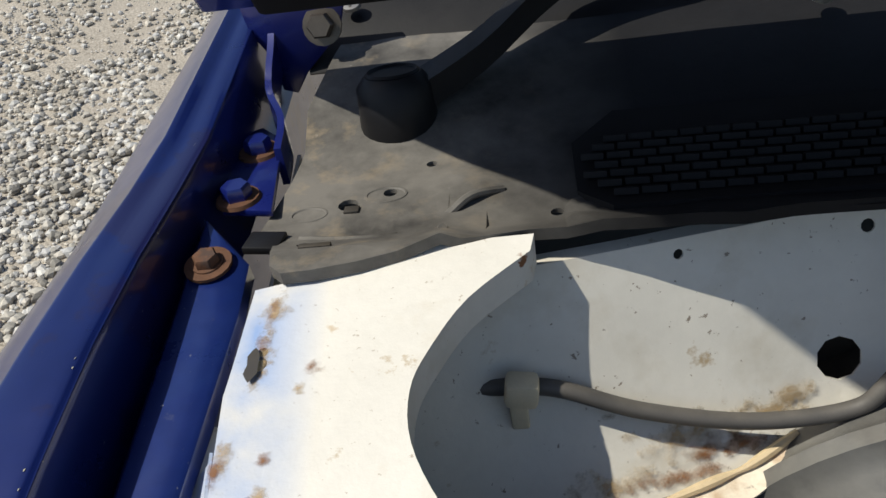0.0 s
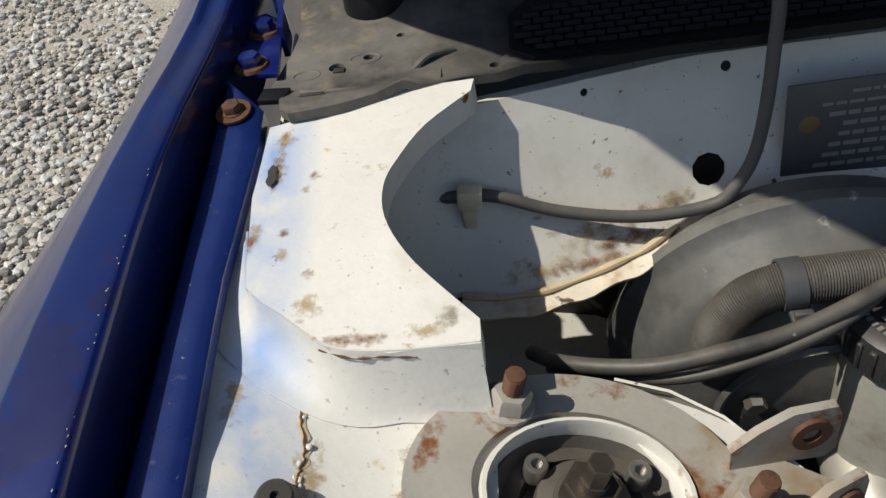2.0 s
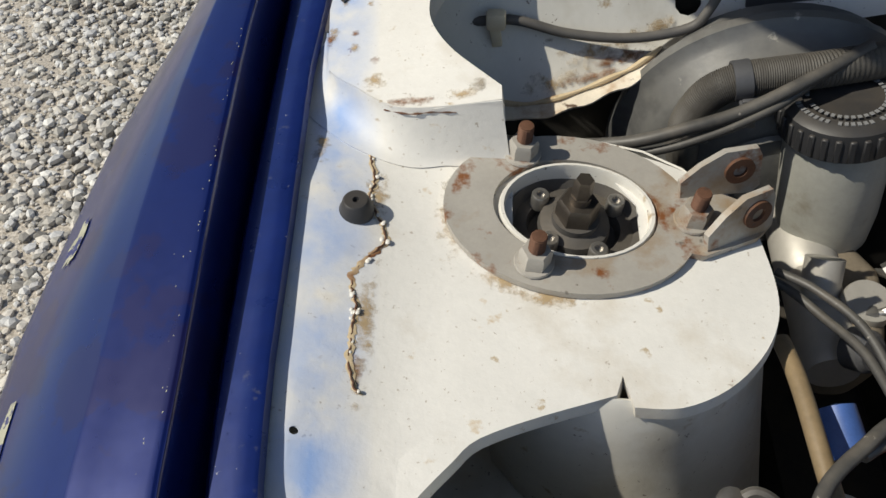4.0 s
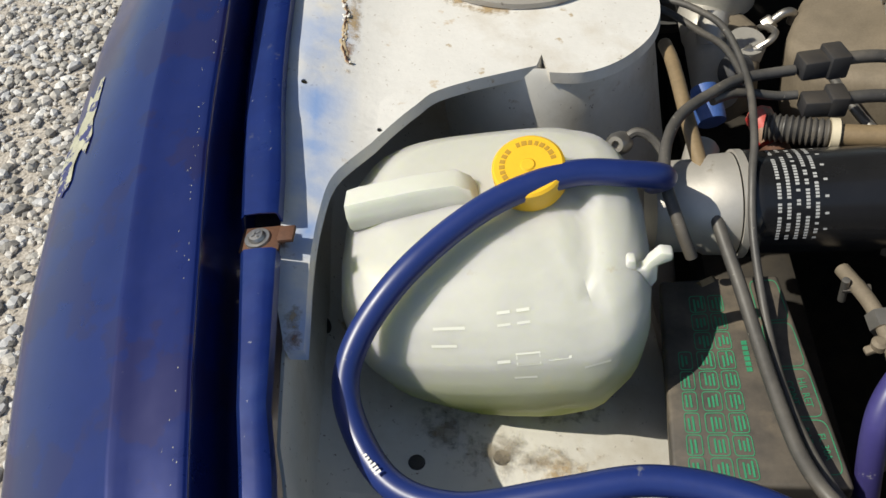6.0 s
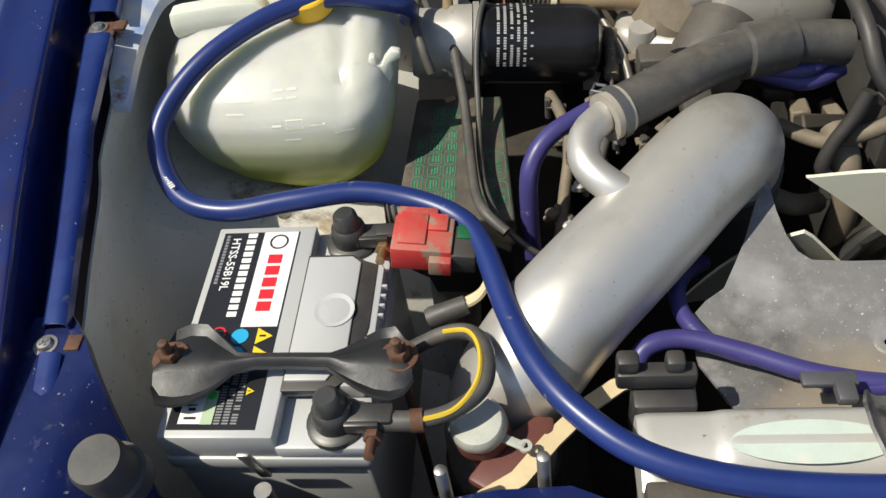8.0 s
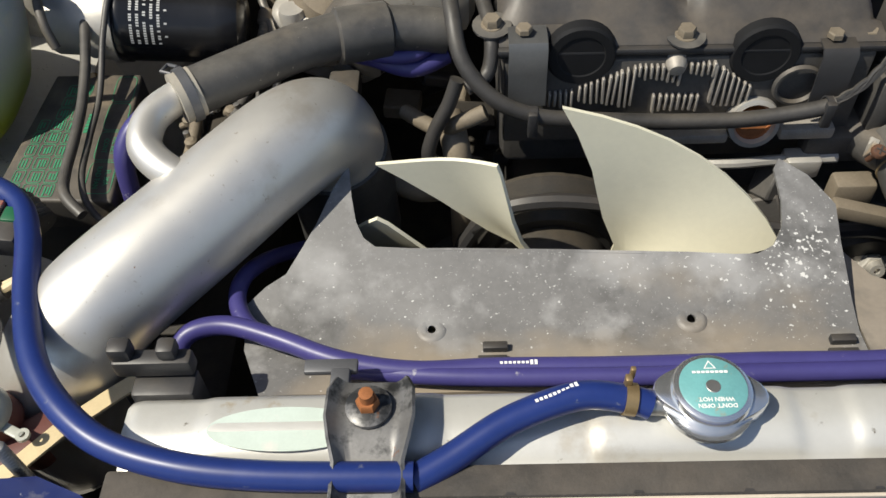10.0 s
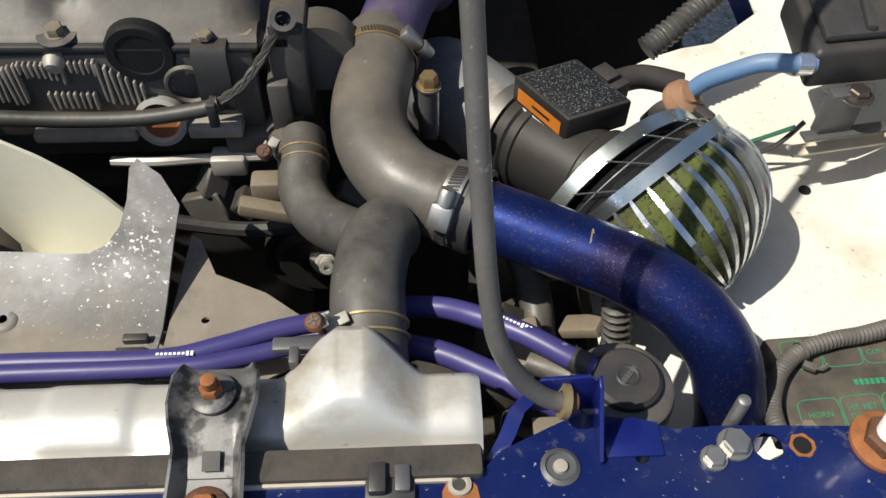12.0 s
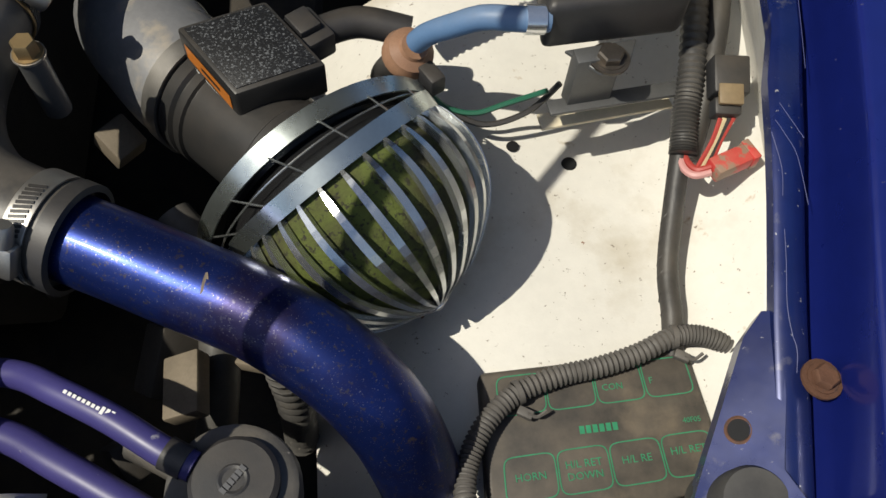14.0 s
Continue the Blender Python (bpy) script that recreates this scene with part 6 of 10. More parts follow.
# ---- battery ----
def battery():
    root = thing("car_battery", "light grey car battery with a black and white label", "battery")
    turn = Matrix.Rotation(radians(-0.9), 4, "Z")
    def loc(bm):
        bmesh.ops.transform(bm, matrix=turn, verts=bm.verts)
        return bm
    W, L = 0.138, 0.186
    part("case", loc(box((W - 0.006, L - 0.006, 0.165), (W / 2, -L / 2, -0.115), 0.003)), "grey_case", root)
    part("skirt", loc(box((W, L, 0.014), (W / 2, -L / 2, -0.031), 0.003)), "grey_case", root)
    # raised half of the lid, with the two terminal corners cut away
    lid = [(0.0015, -0.0025), (0.0015, -0.1835), (0.079, -0.1835), (0.079, -0.146), (0.133, -0.146), (0.136, -0.14), (0.136, -0.046), (0.133, -0.04), (0.079, -0.040), (0.079, -0.0025)]
    part("lid", loc(prism(lid, -0.026, 0.0, 0.002)), "grey_case", root)
    part("terminal_shelf", loc(box((0.060, 0.040, 0.012), (0.107, -0.0205, -0.018), 0.002)), "grey_case", root)
    part("terminal_shelf", loc(box((0.060, 0.038, 0.012), (0.107, -0.1655, -0.018), 0.002)), "grey_case", root)
    # handle cover: dark recess round a pale panel with a thumb dish
    rim = [(0.078, -0.034), (0.112, -0.034), (0.121, -0.040), (0.131, -0.044), (0.131, -0.100), (0.124, -0.139), (0.112, -0.150), (0.078, -0.150)]
    part("handle_recess", loc(prism(rim, -0.004, 0.0012, 0.0006)), "black", root)
    panel = [(0.0795, -0.037), (0.112, -0.037), (0.119, -0.043), (0.119, -0.125), (0.108, -0.143), (0.0795, -0.143)]
    part("handle_panel", loc(prism(panel, 0.0, 0.0030, 0.0008)), "grey_case", root)
    part("thumb_dish", loc(lathe([(0, 0.0016), (0.010, 0.0022), (0.0135, 0.0032), (0.0145, 0.0034)], pose(0.1055, -0.0865, 0.0005), 24)), "dish", root)
    for k in range(4):
        part("vent_rib", loc(box((0.006, 0.0022, 0.006), (0.1365, -0.062 - 0.0085 * k, -0.004), 0.0005)), "grey_case", root)
    # label
    m = turn @ Matrix.Translation((0, 0, 0.0004))
    lab = part("label", prism([(0.0075, -0.009), (0.0665, -0.009), (0.0665, -0.178), (0.0075, -0.178)], 0.0, 0.0004, 0, m), "label_black", root, "black printed label")
    part("white_field", prism([(0.0395, -0.0095), (0.0660, -0.0095), (0.0660, -0.098), (0.0395, -0.098)], 0.0004, 0.0008, 0, m), "label_white", lab)
    ring = lathe([(0.0058, 0.0011), (0.0072, 0.0011), (0.0072, 0.0008), (0.0058, 0.0008)], m @ Matrix.Translation((0.0525, -0.0195, 0)), 28)
    part("maker_mark", ring, "ink_black", lab)
    # maker's name, as plain red blocks in its place
    bars("maker_name", [(0.0525, -0.0365 - 0.0110 * k, 0.0105, 0.0085) for k in range(5)], m, "ink_red", lab, 0.0011)
    bars("range_name", [(0.0305, -0.0125 - 0.0062 * k, 0.0072, 0.0045) for k in range(13)], m, "ink_white", lab, 0.0008)
    letters("HTSS-55B19L", 0.0090, m @ Matrix.Translation((0.0185, -0.040, 0.0007)) @ Matrix.Rotation(radians(-90), 4, "Z"), "ink_white", lab, "type_number", 0.0001)
    bars("small_print", [(0.0115, -0.013 - 0.0030 * k, 0.0026, 0.0022) for k in range(16)], m, "plate_ink", lab, 0.0008)
    for x, y in ((0.041, -0.106), (0.041, -0.121)):
        part("round_symbol", lathe([(0, 0.0009), (0.0062, 0.0009), (0.0062, 0.0005)], m @ Matrix.Translation((x, y, 0)), 24), "ink_blue", lab)
    part("round_symbol", lathe([(0.0042, 0.0009), (0.0056, 0.0009), (0.0056, 0.0005)], m @ Matrix.Translation((0.025, -0.1035, 0)), 24), "ink_red", lab)
    for y in (-0.106, -0.121, -0.150):
        s = 1.0 if y > -0.14 else 0.45
        part("warning_triangle", prism([(0.058 + 0.0065 * s, y), (0.058 - 0.005 * s, y + 0.0068 * s), (0.058 - 0.005 * s, y - 0.0068 * s)], 0.0005, 0.0009, 0, m), "ink_yellow", lab)
        bars("warning_mark", [(0.0575, y, 0.0045 * s, 0.0016 * s)], m, "ink_black", lab, 0.0012)
    rng = random.Random(6)
    bars("fine_print", [(x, -0.136 - 0.0021 * k, 0.0042, 0.0012) for x in (0.0405, 0.0462, 0.052) for k in range(19) if rng.random() > 0.12], m, "plate_ink", lab, 0.0008)
    part("date_field", prism([(0.0145, -0.150), (0.0365, -0.150), (0.0365, -0.174), (0.0145, -0.174)], 0.0004, 0.0008, 0, m), "label_white", lab)
    part("charge_strip", prism([(0.0295, -0.1495), (0.0375, -0.1495), (0.0375, -0.1745), (0.0295, -0.1745)], 0.0008, 0.0010, 0, m), "strip", lab)
    part("green_dot", lathe([(0, 0.0014), (0.0030, 0.0014), (0.0030, 0.0008)], m @ Matrix.Translation((0.0335, -0.1535, 0)), 18), "dot_green", lab)
    bars("date_marks", [(0.022, -0.154, 0.009, 0.0012), (0.021, -0.1605, 0.008, 0.0009), (0.022, -0.1635, 0.005, 0.0022), (0.022, -0.170, 0.008, 0.0018)], m, "ink_black", lab, 0.0011)
    part("fill_plug", loc(lathe([(0, 0.0), (0.016, 0.0), (0.0165, 0.0012), (0.015, 0.0022), (0, 0.0022)], pose(0.018, -0.139, 0.0004), 28)), "grey_case", root)
    return root


battery()


def terminal(x, y, label, cable):
    root = thing("battery_terminal", label, "terminal", group="battery terminals")
    part("skirt", lathe([(0, 0), (0.0195, 0), (0.019, 0.004), (0.016, 0.006), (0, 0.006)], pose(x, y, -0.0125), 28), "lead", root)
    part("clamp_ring", lathe([(0.0095, 0), (0.0135, 0), (0.014, 0.006), (0.0125, 0.014), (0.0105, 0.016), (0.009, 0.016)], pose(x, y, -0.007), 28), "lead", root)
    part("post", lathe([(0, 0.032), (0.0065, 0.032), (0.0088, 0.0295), (0.0102, 0.020), (0.0110, 0.0)], pose(x, y, -0.010), 24), "lead", root)
    part("lug", join(box((0.030, 0.014, 0.005), (x + 0.024, y - 0.002, 0.002), 0.0015), box((0.022, 0.004, 0.010), (x + 0.020, y - 0.010, 0.0), 0.001)), "lead", root)
    b = join(hexa(0.0062, 0.006), lathe([(0, 0.006), (0.0035, 0.006), (0.0035, 0.020), (0, 0.021)], None, 10))
    bmesh.ops.transform(b, matrix=pose(x + 0.027, y - 0.013, -0.004, 70, 0, 0), verts=b.verts)
    part("clamp_bolt", b, "rusty" if cable == "earth" else "brass", root)
    return root


terminal(0.105, -0.013, "dark lead battery clamp on the positive post", "main")
terminal(0.113, -0.168, "dark lead battery clamp with a rusty bolt", "earth")


def hold_down():
    root = thing("battery_clamp", "worn black steel battery hold-down bar", "clamp bar")
    cols = [(-0.006, 0.002, 0.022), (0.000, 0.024, 0.033), (0.010, 0.029, 0.035), (0.021, 0.028, 0.033), (0.032, 0.018, 0.026), (0.046, 0.005, 0.010), (0.060, 0.004, 0.006), (0.085, 0.004, 0.006), (0.109, 0.004, 0.007),
            (0.118, 0.008, 0.014), (0.128, 0.015, 0.021), (0.140, 0.023, 0.028), (0.150, 0.025, 0.030), (0.159, 0.012, 0.026), (0.164, 0.0, 0.016)]
    cy = -0.134
    rings = []
    for x, up, dn in cols:
        z = 0.010 - 0.03 * (x - 0.07)
        a = 4 * math.pi
        n = 9
        row = []
        for k in range(n):
            u = k / (n - 1)
            y = cy + up - (up + dn) * u
            crown = 0.006 * math.cos((u - 0.5) * math.pi) + (0.0035 if abs(u - 0.5) > 0.45 else 0) - 0.002 * math.sin(u * math.pi * 3) * min(1, up / 0.02)
            row.append(Vector((x, y, z + crown)))
        rings.append(row)
    part("bar", thicken(loft(rings, closed=False), 0.0022), "worn_black", root)
    for x, z in ((0.003, 0.0175), (0.155, 0.0130)):
        part("washer", lathe([(0, 0), (0.0125, 0), (0.0125, 0.0015), (0, 0.002)], pose(x, cy, z - 0.001), 20), "rusty", root)
        hb = hexa(0.0075, 0.006, 0.001)
        bmesh.ops.transform(hb, matrix=pose(x, cy, z), verts=hb.verts)
        part("nut", hb, "rusty", root)
        part("hook_rod", lathe([(0, -0.20), (0.0032, -0.20), (0.0036, 0.006)] + [(0.0036 - 0.0004 * (k % 2), 0.006 + 0.0010 * k) for k in range(12)] + [(0, 0.0185)], pose(x, cy, z), 10), "rusty", root)
    return root


hold_down()

link = thing("fusible_link_box", "dusty red fuse link box on the positive clamp", "fuse link")
part("case", box((0.044, 0.034, 0.022), (0.163, -0.030, 0.004), 0.0015, (0, 6, -3)), "red", link)
part("hinge_block", box((0.030, 0.012, 0.020), (0.158, -0.008, 0.004), 0.0015, (0, 6, -3)), "red", link)
part("lid", box((0.020, 0.030, 0.003), (0.157, -0.026, 0.016), 0.0008, (0, 6, -3)), "red", link)
part("lid_step", box((0.014, 0.016, 0.003), (0.175, -0.020, 0.0145), 0.0008, (0, 6, -3)), "red", link)
part("latch", box((0.016, 0.008, 0.014), (0.176, -0.050, 0.002), 0.001, (0, 6, -3)), "red", link)
part("terminal_cover", box((0.018, 0.030, 0.018), (0.193, -0.034, 0.0), 0.0015, (0, 6, -3)), "black", link)
part("connector", box((0.012, 0.013, 0.014), (0.194, -0.026, 0.004), 0.001, (0, 6, -3)), "conn_green", link, "small green plug")
part("busbar", box((0.020, 0.010, 0.003), (0.137, -0.016, 0.004), 0.0006), "lead", link)
for k, pts in enumerate(([(0.199, -0.028, 0.002), (0.212, -0.035, 0.004), (0.214, -0.052, -0.002), (0.205, -0.066, -0.01), (0.188, -0.072, -0.016)], [(0.199, -0.034, 0.0), (0.209, -0.045, 0.004), (0.211, -0.058, -0.002), (0.203, -0.070, -0.01), (0.188, -0.075, -0.016)])):
    part("wire", hose(pts, 0.0032, 8), "cream_wire", link, "cream insulated wire")
part("boot", lathe([(0, 0), (0.0075, 0), (0.0085, 0.004), (0.007, 0.030), (0, 0.030)], between((0.166, -0.080, -0.022), (0.192, -0.073, -0.016)), 16), "rubber", link)

earth = thing("earth_cable", "black earth cable with a yellow tracer", "cable")
part("cable", hose([(0.140, -0.172, -0.004), (0.165, -0.172, -0.004), (0.190, -0.166, -0.002), (0.208, -0.150, 0.0), (0.210, -0.125, 0.0), (0.200, -0.106, -0.004), (0.180, -0.100, -0.012), (0.150, -0.102, -0.03)], 0.0058, 12), "rubber", earth)
part("tracer", hose([(0.166, -0.1745, 0.0005), (0.190, -0.1685, 0.0025), (0.2045, -0.150, 0.0052), (0.2060, -0.126, 0.0052), (0.1975, -0.1075, 0.0012), (0.180, -0.1020, -0.0065)], 0.0018, 6), "yellow_wire", earth)
part("lug_sleeve", lathe([(0, 0), (0.007, 0), (0.007, 0.024), (0, 0.024)], between((0.140, -0.172, -0.004), (0.165, -0.172, -0.004)), 14), "rubber", earth)
part("tape_end", lathe([(0, 0), (0.0078, 0), (0.0078, 0.008), (0, 0.008)], between((0.163, -0.172, -0.004), (0.172, -0.171, -0.004)), 14), "rusty", earth)

prop_pin = thing("tray_bracket", "bright bent steel strap on the battery tray", "strap")
part("strap", join(box((0.008, 0.003, 0.05), (0.062, -0.194, -0.018), 0.001, (12, 0, 0)), lathe([(0, 0), (0.006, 0), (0.006, 0.03), (0, 0.03)], pose(0.064, -0.203, -0.065), 12)), "zinc", prop_pin)


# ---- fuse box ----
def fuse_box():
    root = thing("fuse_box", "dusty black fuse box with green printed lid", "fuse box")
    o = [(0.135, 0.204), (0.216, 0.202), (0.228, 0.040), (0.126, 0.046)]
    part("base", prism([(x + (0.004 if x < 0.18 else -0.004), y) for x, y in o], -0.15, -0.078, 0.003), "black", root)
    lid = part("lid", prism(o, -0.085, -0.050, 0.003, None, 3), "dusty_lid", root)
    def at(u, v):
        """u across (0 to 1), v from the far end (0) to the near one (1)."""
        a = Vector(o[0]).lerp(Vector(o[3]), v)
        b = Vector(o[1]).lerp(Vector(o[2]), v)
        return a.lerp(b, u)
    def cell(u0, u1, v0, v1):
        """An outline with round corners, printed on the lid."""
        pts = []
        for k in range(28):
            t = k * math.tau / 28
            c, s = math.cos(t), math.sin(t)
            pts.append(at((u0 + u1) / 2 + (u1 - u0) / 2 * math.copysign(abs(c) ** 0.35, c), (v0 + v1) / 2 + (v1 - v0) / 2 * math.copysign(abs(s) ** 0.35, s)))
        bm = bmesh.new()
        mid = sum(pts, Vector((0, 0))) / len(pts)
        a = [bm.verts.new((p.x, p.y, -0.0496)) for p in pts]
        b = [bm.verts.new((p.x + (mid.x - p.x) / (p - mid).length * 0.0007, p.y + (mid.y - p.y) / (p - mid).length * 0.0007, -0.0496)) for p in pts]
        for k in range(28):
            bm.faces.new((a[k], a[(k + 1) % 28], b[(k + 1) % 28], b[k]))
        part("cell_outline", bm, "ink_green", lid, smooth=False)
    for v0, v1 in ((0.03, 0.25), (0.26, 0.48), (0.49, 0.71), (0.72, 0.95)):
        cell(0.74, 0.97, v0, v1)
    rng = random.Random(12)
    for u0, u1 in ((0.10, 0.20), (0.23, 0.36), (0.38, 0.50)):
        n = 0
        for k in range(9):
            v0 = 0.10 + k * 0.098
            if u0 < 0.15 and k < 3:
                continue
            cell(u0, u1, v0, v0 + 0.092)
            p = at((u0 + u1) / 2, v0 + 0.046)
            bars("fuse_name", [(p.x + dx, p.y + rng.uniform(-0.001, 0.001), 0.0013, rng.uniform(0.006, 0.011)) for dx in (-0.0020, 0.0006, 0.0030)[:3 if u1 - u0 > 0.11 else 2]], Matrix.Identity(4), "ink_green", lid, -0.0496)
    turn = Matrix.Rotation(radians(-86), 4, "Z")
    for text, u, v, size in (("H/L RET", 0.90, 0.60, 0.0062), ("CONT", 0.82, 0.60, 0.0062), ("FL 30A", 0.91, 0.835, 0.0062), ("RAD FAN", 0.83, 0.835, 0.0062)):
        p = at(u, v)
        letters(text, size, Matrix.Translation((p.x, p.y, -0.0496)) @ turn, "ink_green", lid)
    p = at(0.585, 0.42)
    bars("maker_name", [(p.x, p.y + 0.010 - 0.0042 * k, 0.0036, 0.0034) for k in range(6)], Matrix.Identity(4), "ink_green", lid, -0.0496)
    return root


fuse_box()


# ---- oil filter and the lines round it ----
def oil_filter():
    root = thing("oil_filter", "black canister oil filter with faint white print", "oil filter")
    a, b = Vector((0.195, 0.247, -0.022)), Vector((0.312, 0.251, -0.034))
    m = between(a, b)
    part("can", lathe([(0, 0), (0.037, 0), (0.0385, 0.003), (0.0385, 0.009), (0.0372, 0.011), (0.0372, 0.092), (0.0362, 0.103), (0.032, 0.111), (0.022, 0.1155), (0, 0.1165)], m, 48), "gloss_black", root)
    part("seam", lathe([(0.037, -0.005), (0.0392, -0.005), (0.0392, 0.0005), (0.037, 0.0005)], m, 48), "alu", root)
    rng = random.Random(3)
    prints = bmesh.new()
    side = m.inverted().to_3x3() @ Vector((0, -0.5, 0.87))
    face = math.atan2(side.y, side.x)
    for ring in range(6):
        z = 0.018 + ring * 0.0062
        for k in range(34):
            if rng.random() < 0.22 or (ring == 5 and k % 5):
                continue
            t = face + radians(-62 + k * 3.6)
            q = [prints.verts.new(m @ Vector((0.03735 * math.cos(t + da), 0.03735 * math.sin(t + da), z + dz))) for da, dz in ((-0.022, -0.0013), (0.022, -0.0013), (0.022, 0.0013), (-0.022, 0.0013))]
            prints.faces.new(q)
    tagged(part("print", prints, "print_grey", root, "faded white print", smooth=False), kind="stuff")
    head = thing("filter_head", "bare cast alloy oil filter adaptor with a brass fitting", "filter adaptor")
    part("casting", lathe([(0, -0.062), (0.030, -0.062), (0.033, -0.056), (0.0335, -0.030), (0.036, -0.026), (0.037, -0.006), (0, -0.006)], m, 40), "alu", head)
    part("boss", lathe([(0, 0), (0.013, 0), (0.013, 0.04), (0.010, 0.044), (0, 0.044)], between((0.165, 0.27, -0.03), (0.178, 0.305, -0.02)), 20), "alu", head)
    f = join(hexa(0.010, 0.012), lathe([(0, 0.012), (0.007, 0.012), (0.007, 0.022), (0, 0.022)], None, 14))
    bmesh.ops.transform(f, matrix=between((0.165, 0.205, -0.055), (0.172, 0.19, -0.065)), verts=f.verts)
    part("fitting", f, "brass", head)
    return root


oil_filter()

drain = thing("sleeved_line", "tan sleeved line joined to a black hose by a white collar", "hose")
part("sleeve", hose([(0.160, 0.395, 0.016), (0.163, 0.36, 0.020), (0.166, 0.30, 0.016), (0.170, 0.250, 0.008), (0.1715, 0.236, 0.004)], 0.0055, 12), "tan", drain)
part("collar", lathe([(0, 0), (0.0062, 0), (0.0062, 0.012), (0, 0.012)], between((0.1715, 0.238, 0.004), (0.173, 0.226, 0.0)), 14), "label_white", drain)
part("lower_hose", hose([(0.173, 0.228, 0.0), (0.177, 0.205, -0.008), (0.183, 0.17, -0.018), (0.188, 0.13, -0.026), (0.192, 0.09, -0.028), (0.197, 0.05, -0.026), (0.206, 0.022, -0.022), (0.222, 0.006, -0.028)], 0.0046, 12), "rubber", drain)
for name, pts, r in (("wiring_lead", [(0.165, 0.44, 0.028), (0.185, 0.42, 0.03), (0.205, 0.385, 0.03), (0.213, 0.33, 0.022), (0.207, 0.27, 0.022), (0.200, 0.235, 0.016), (0.196, 0.20, -0.004), (0.197, 0.15, -0.03), (0.199, 0.10, -0.036), (0.207, 0.05, -0.034), (0.222, 0.02, -0.04), (0.25, 0.008, -0.06), (0.285, 0.014, -0.07)], 0.0028),
                     ("wiring_lead", [(0.155, 0.19, -0.01), (0.148, 0.20, 0.012), (0.142, 0.225, 0.028), (0.146, 0.258, 0.032), (0.160, 0.29, 0.030), (0.185, 0.315, 0.026), (0.21, 0.335, 0.02), (0.25, 0.348, 0.012)], 0.0042),
                     ("wiring_lead", [(0.185, 0.313, 0.02), (0.205, 0.325, 0.015), (0.235, 0.33, 0.004), (0.25, 0.331, 0.002)], 0.0036),
                     ("wiring_lead", [(0.150, 0.45, 0.022), (0.172, 0.44, 0.012), (0.19, 0.415, 0.01), (0.205, 0.38, 0.016), (0.213, 0.33, 0.018)], 0.003)):
    tube(name, "thin black taped wiring lead", "wiring", pts, r, "rubber", 10)
for p, q, s in (((0.268, 0.352, 0.012), 12, 1.0), ((0.265, 0.325, -0.004), 4, 0.9)):
    c = thing("wiring_plug", "dusty black wiring connector", "connector", group="wiring connectors")
    part("shell", join(box((0.030 * s, 0.018 * s, 0.016 * s), p, 0.002, (0, 8, q)), box((0.016 * s, 0.022 * s, 0.020 * s), (p[0] + 0.012, p[1] + 0.002, p[2]), 0.002, (0, 8, q))), "black", c)
    part("lead", hose([(p[0] + 0.018, p[1] + 0.003, p[2]), (p[0] + 0.05, p[1] + 0.008, p[2] - 0.006), (p[0] + 0.1, p[1] + 0.02, p[2] - 0.03)], 0.005, 10), "rubber", c)
corr = thing("corrugated_hose", "black ribbed conduit with a pale clip", "hose")
part("conduit", hose([(0.225, 0.315, -0.012), (0.25, 0.306, -0.012), (0.275, 0.30, -0.014)], 0.010, 16, 8, 14, 0.0011), "rubber", corr)
part("pipe", hose([(0.272, 0.300, -0.014), (0.30, 0.296, -0.016), (0.34, 0.296, -0.02), (0.42, 0.30, -0.04)], 0.0085, 14), "tan", corr)
part("clip", lathe([(0.008, 0), (0.0118, 0), (0.0118, 0.006), (0.008, 0.006)], between((0.268, 0.3015, -0.0135), (0.28, 0.2995, -0.0145)), 16), "cream", corr)
capb = thing("blue_cap_hose", "blue taped fitting beside the brake cylinder", "fitting")
part("sleeve", lathe([(0, 0), (0.011, 0), (0.012, 0.01), (0.011, 0.03), (0, 0.032)], between((0.190, 0.335, -0.02), (0.186, 0.37, -0.004)), 18), "hose_pale", capb)
redp = thing("sensor_plug", "red rubber cap on a brown connector", "plug")
part("cap", lathe([(0, 0), (0.010, 0.0), (0.0115, 0.006), (0.0105, 0.024), (0.006, 0.028), (0, 0.028)], between((0.232, 0.318, -0.03), (0.222, 0.345, -0.014)), 18), "red", redp)
part("socket", lathe([(0, 0), (0.011, 0), (0.011, 0.02), (0, 0.02)], between((0.238, 0.298, -0.042), (0.232, 0.318, -0.030)), 16), "rusty", redp)
sens = thing("tower_sensor", "small steel bleed fitting with a wire on the tower", "fitting")
part("fitting", lathe([(0, 0), (0.009, 0), (0.009, 0.012), (0.006, 0.016), (0.003, 0.016), (0.003, 0.010), (0, 0.010)], between((0.118, 0.298, 0.002), (0.112, 0.285, 0.012)), 16), "zinc", sens)
part("wire", hose([(0.118, 0.295, 0.006), (0.130, 0.299, 0.010), (0.143, 0.290, 0.004), (0.150, 0.268, -0.01), (0.15, 0.24, -0.04)], 0.0035, 8), "rubber", sens)


# ---- front panel ----
SUPPORT = -0.012


def support_z(x, y):
    """Flat along the front, turned up into the wings at both ends."""
    if x < 0.5:
        u = min(1.0, max(0.0, (0.022 - x) / 0.055))
        return SUPPORT + 0.056 * u * u * (3 - 2 * u)
    u = max(0.0, (x - 1.268) / 0.10)
    return SUPPORT + 0.050 * min(1.0, u) ** 1.4 + 0.10 * max(0.0, y + 0.18) * min(1.0, u)


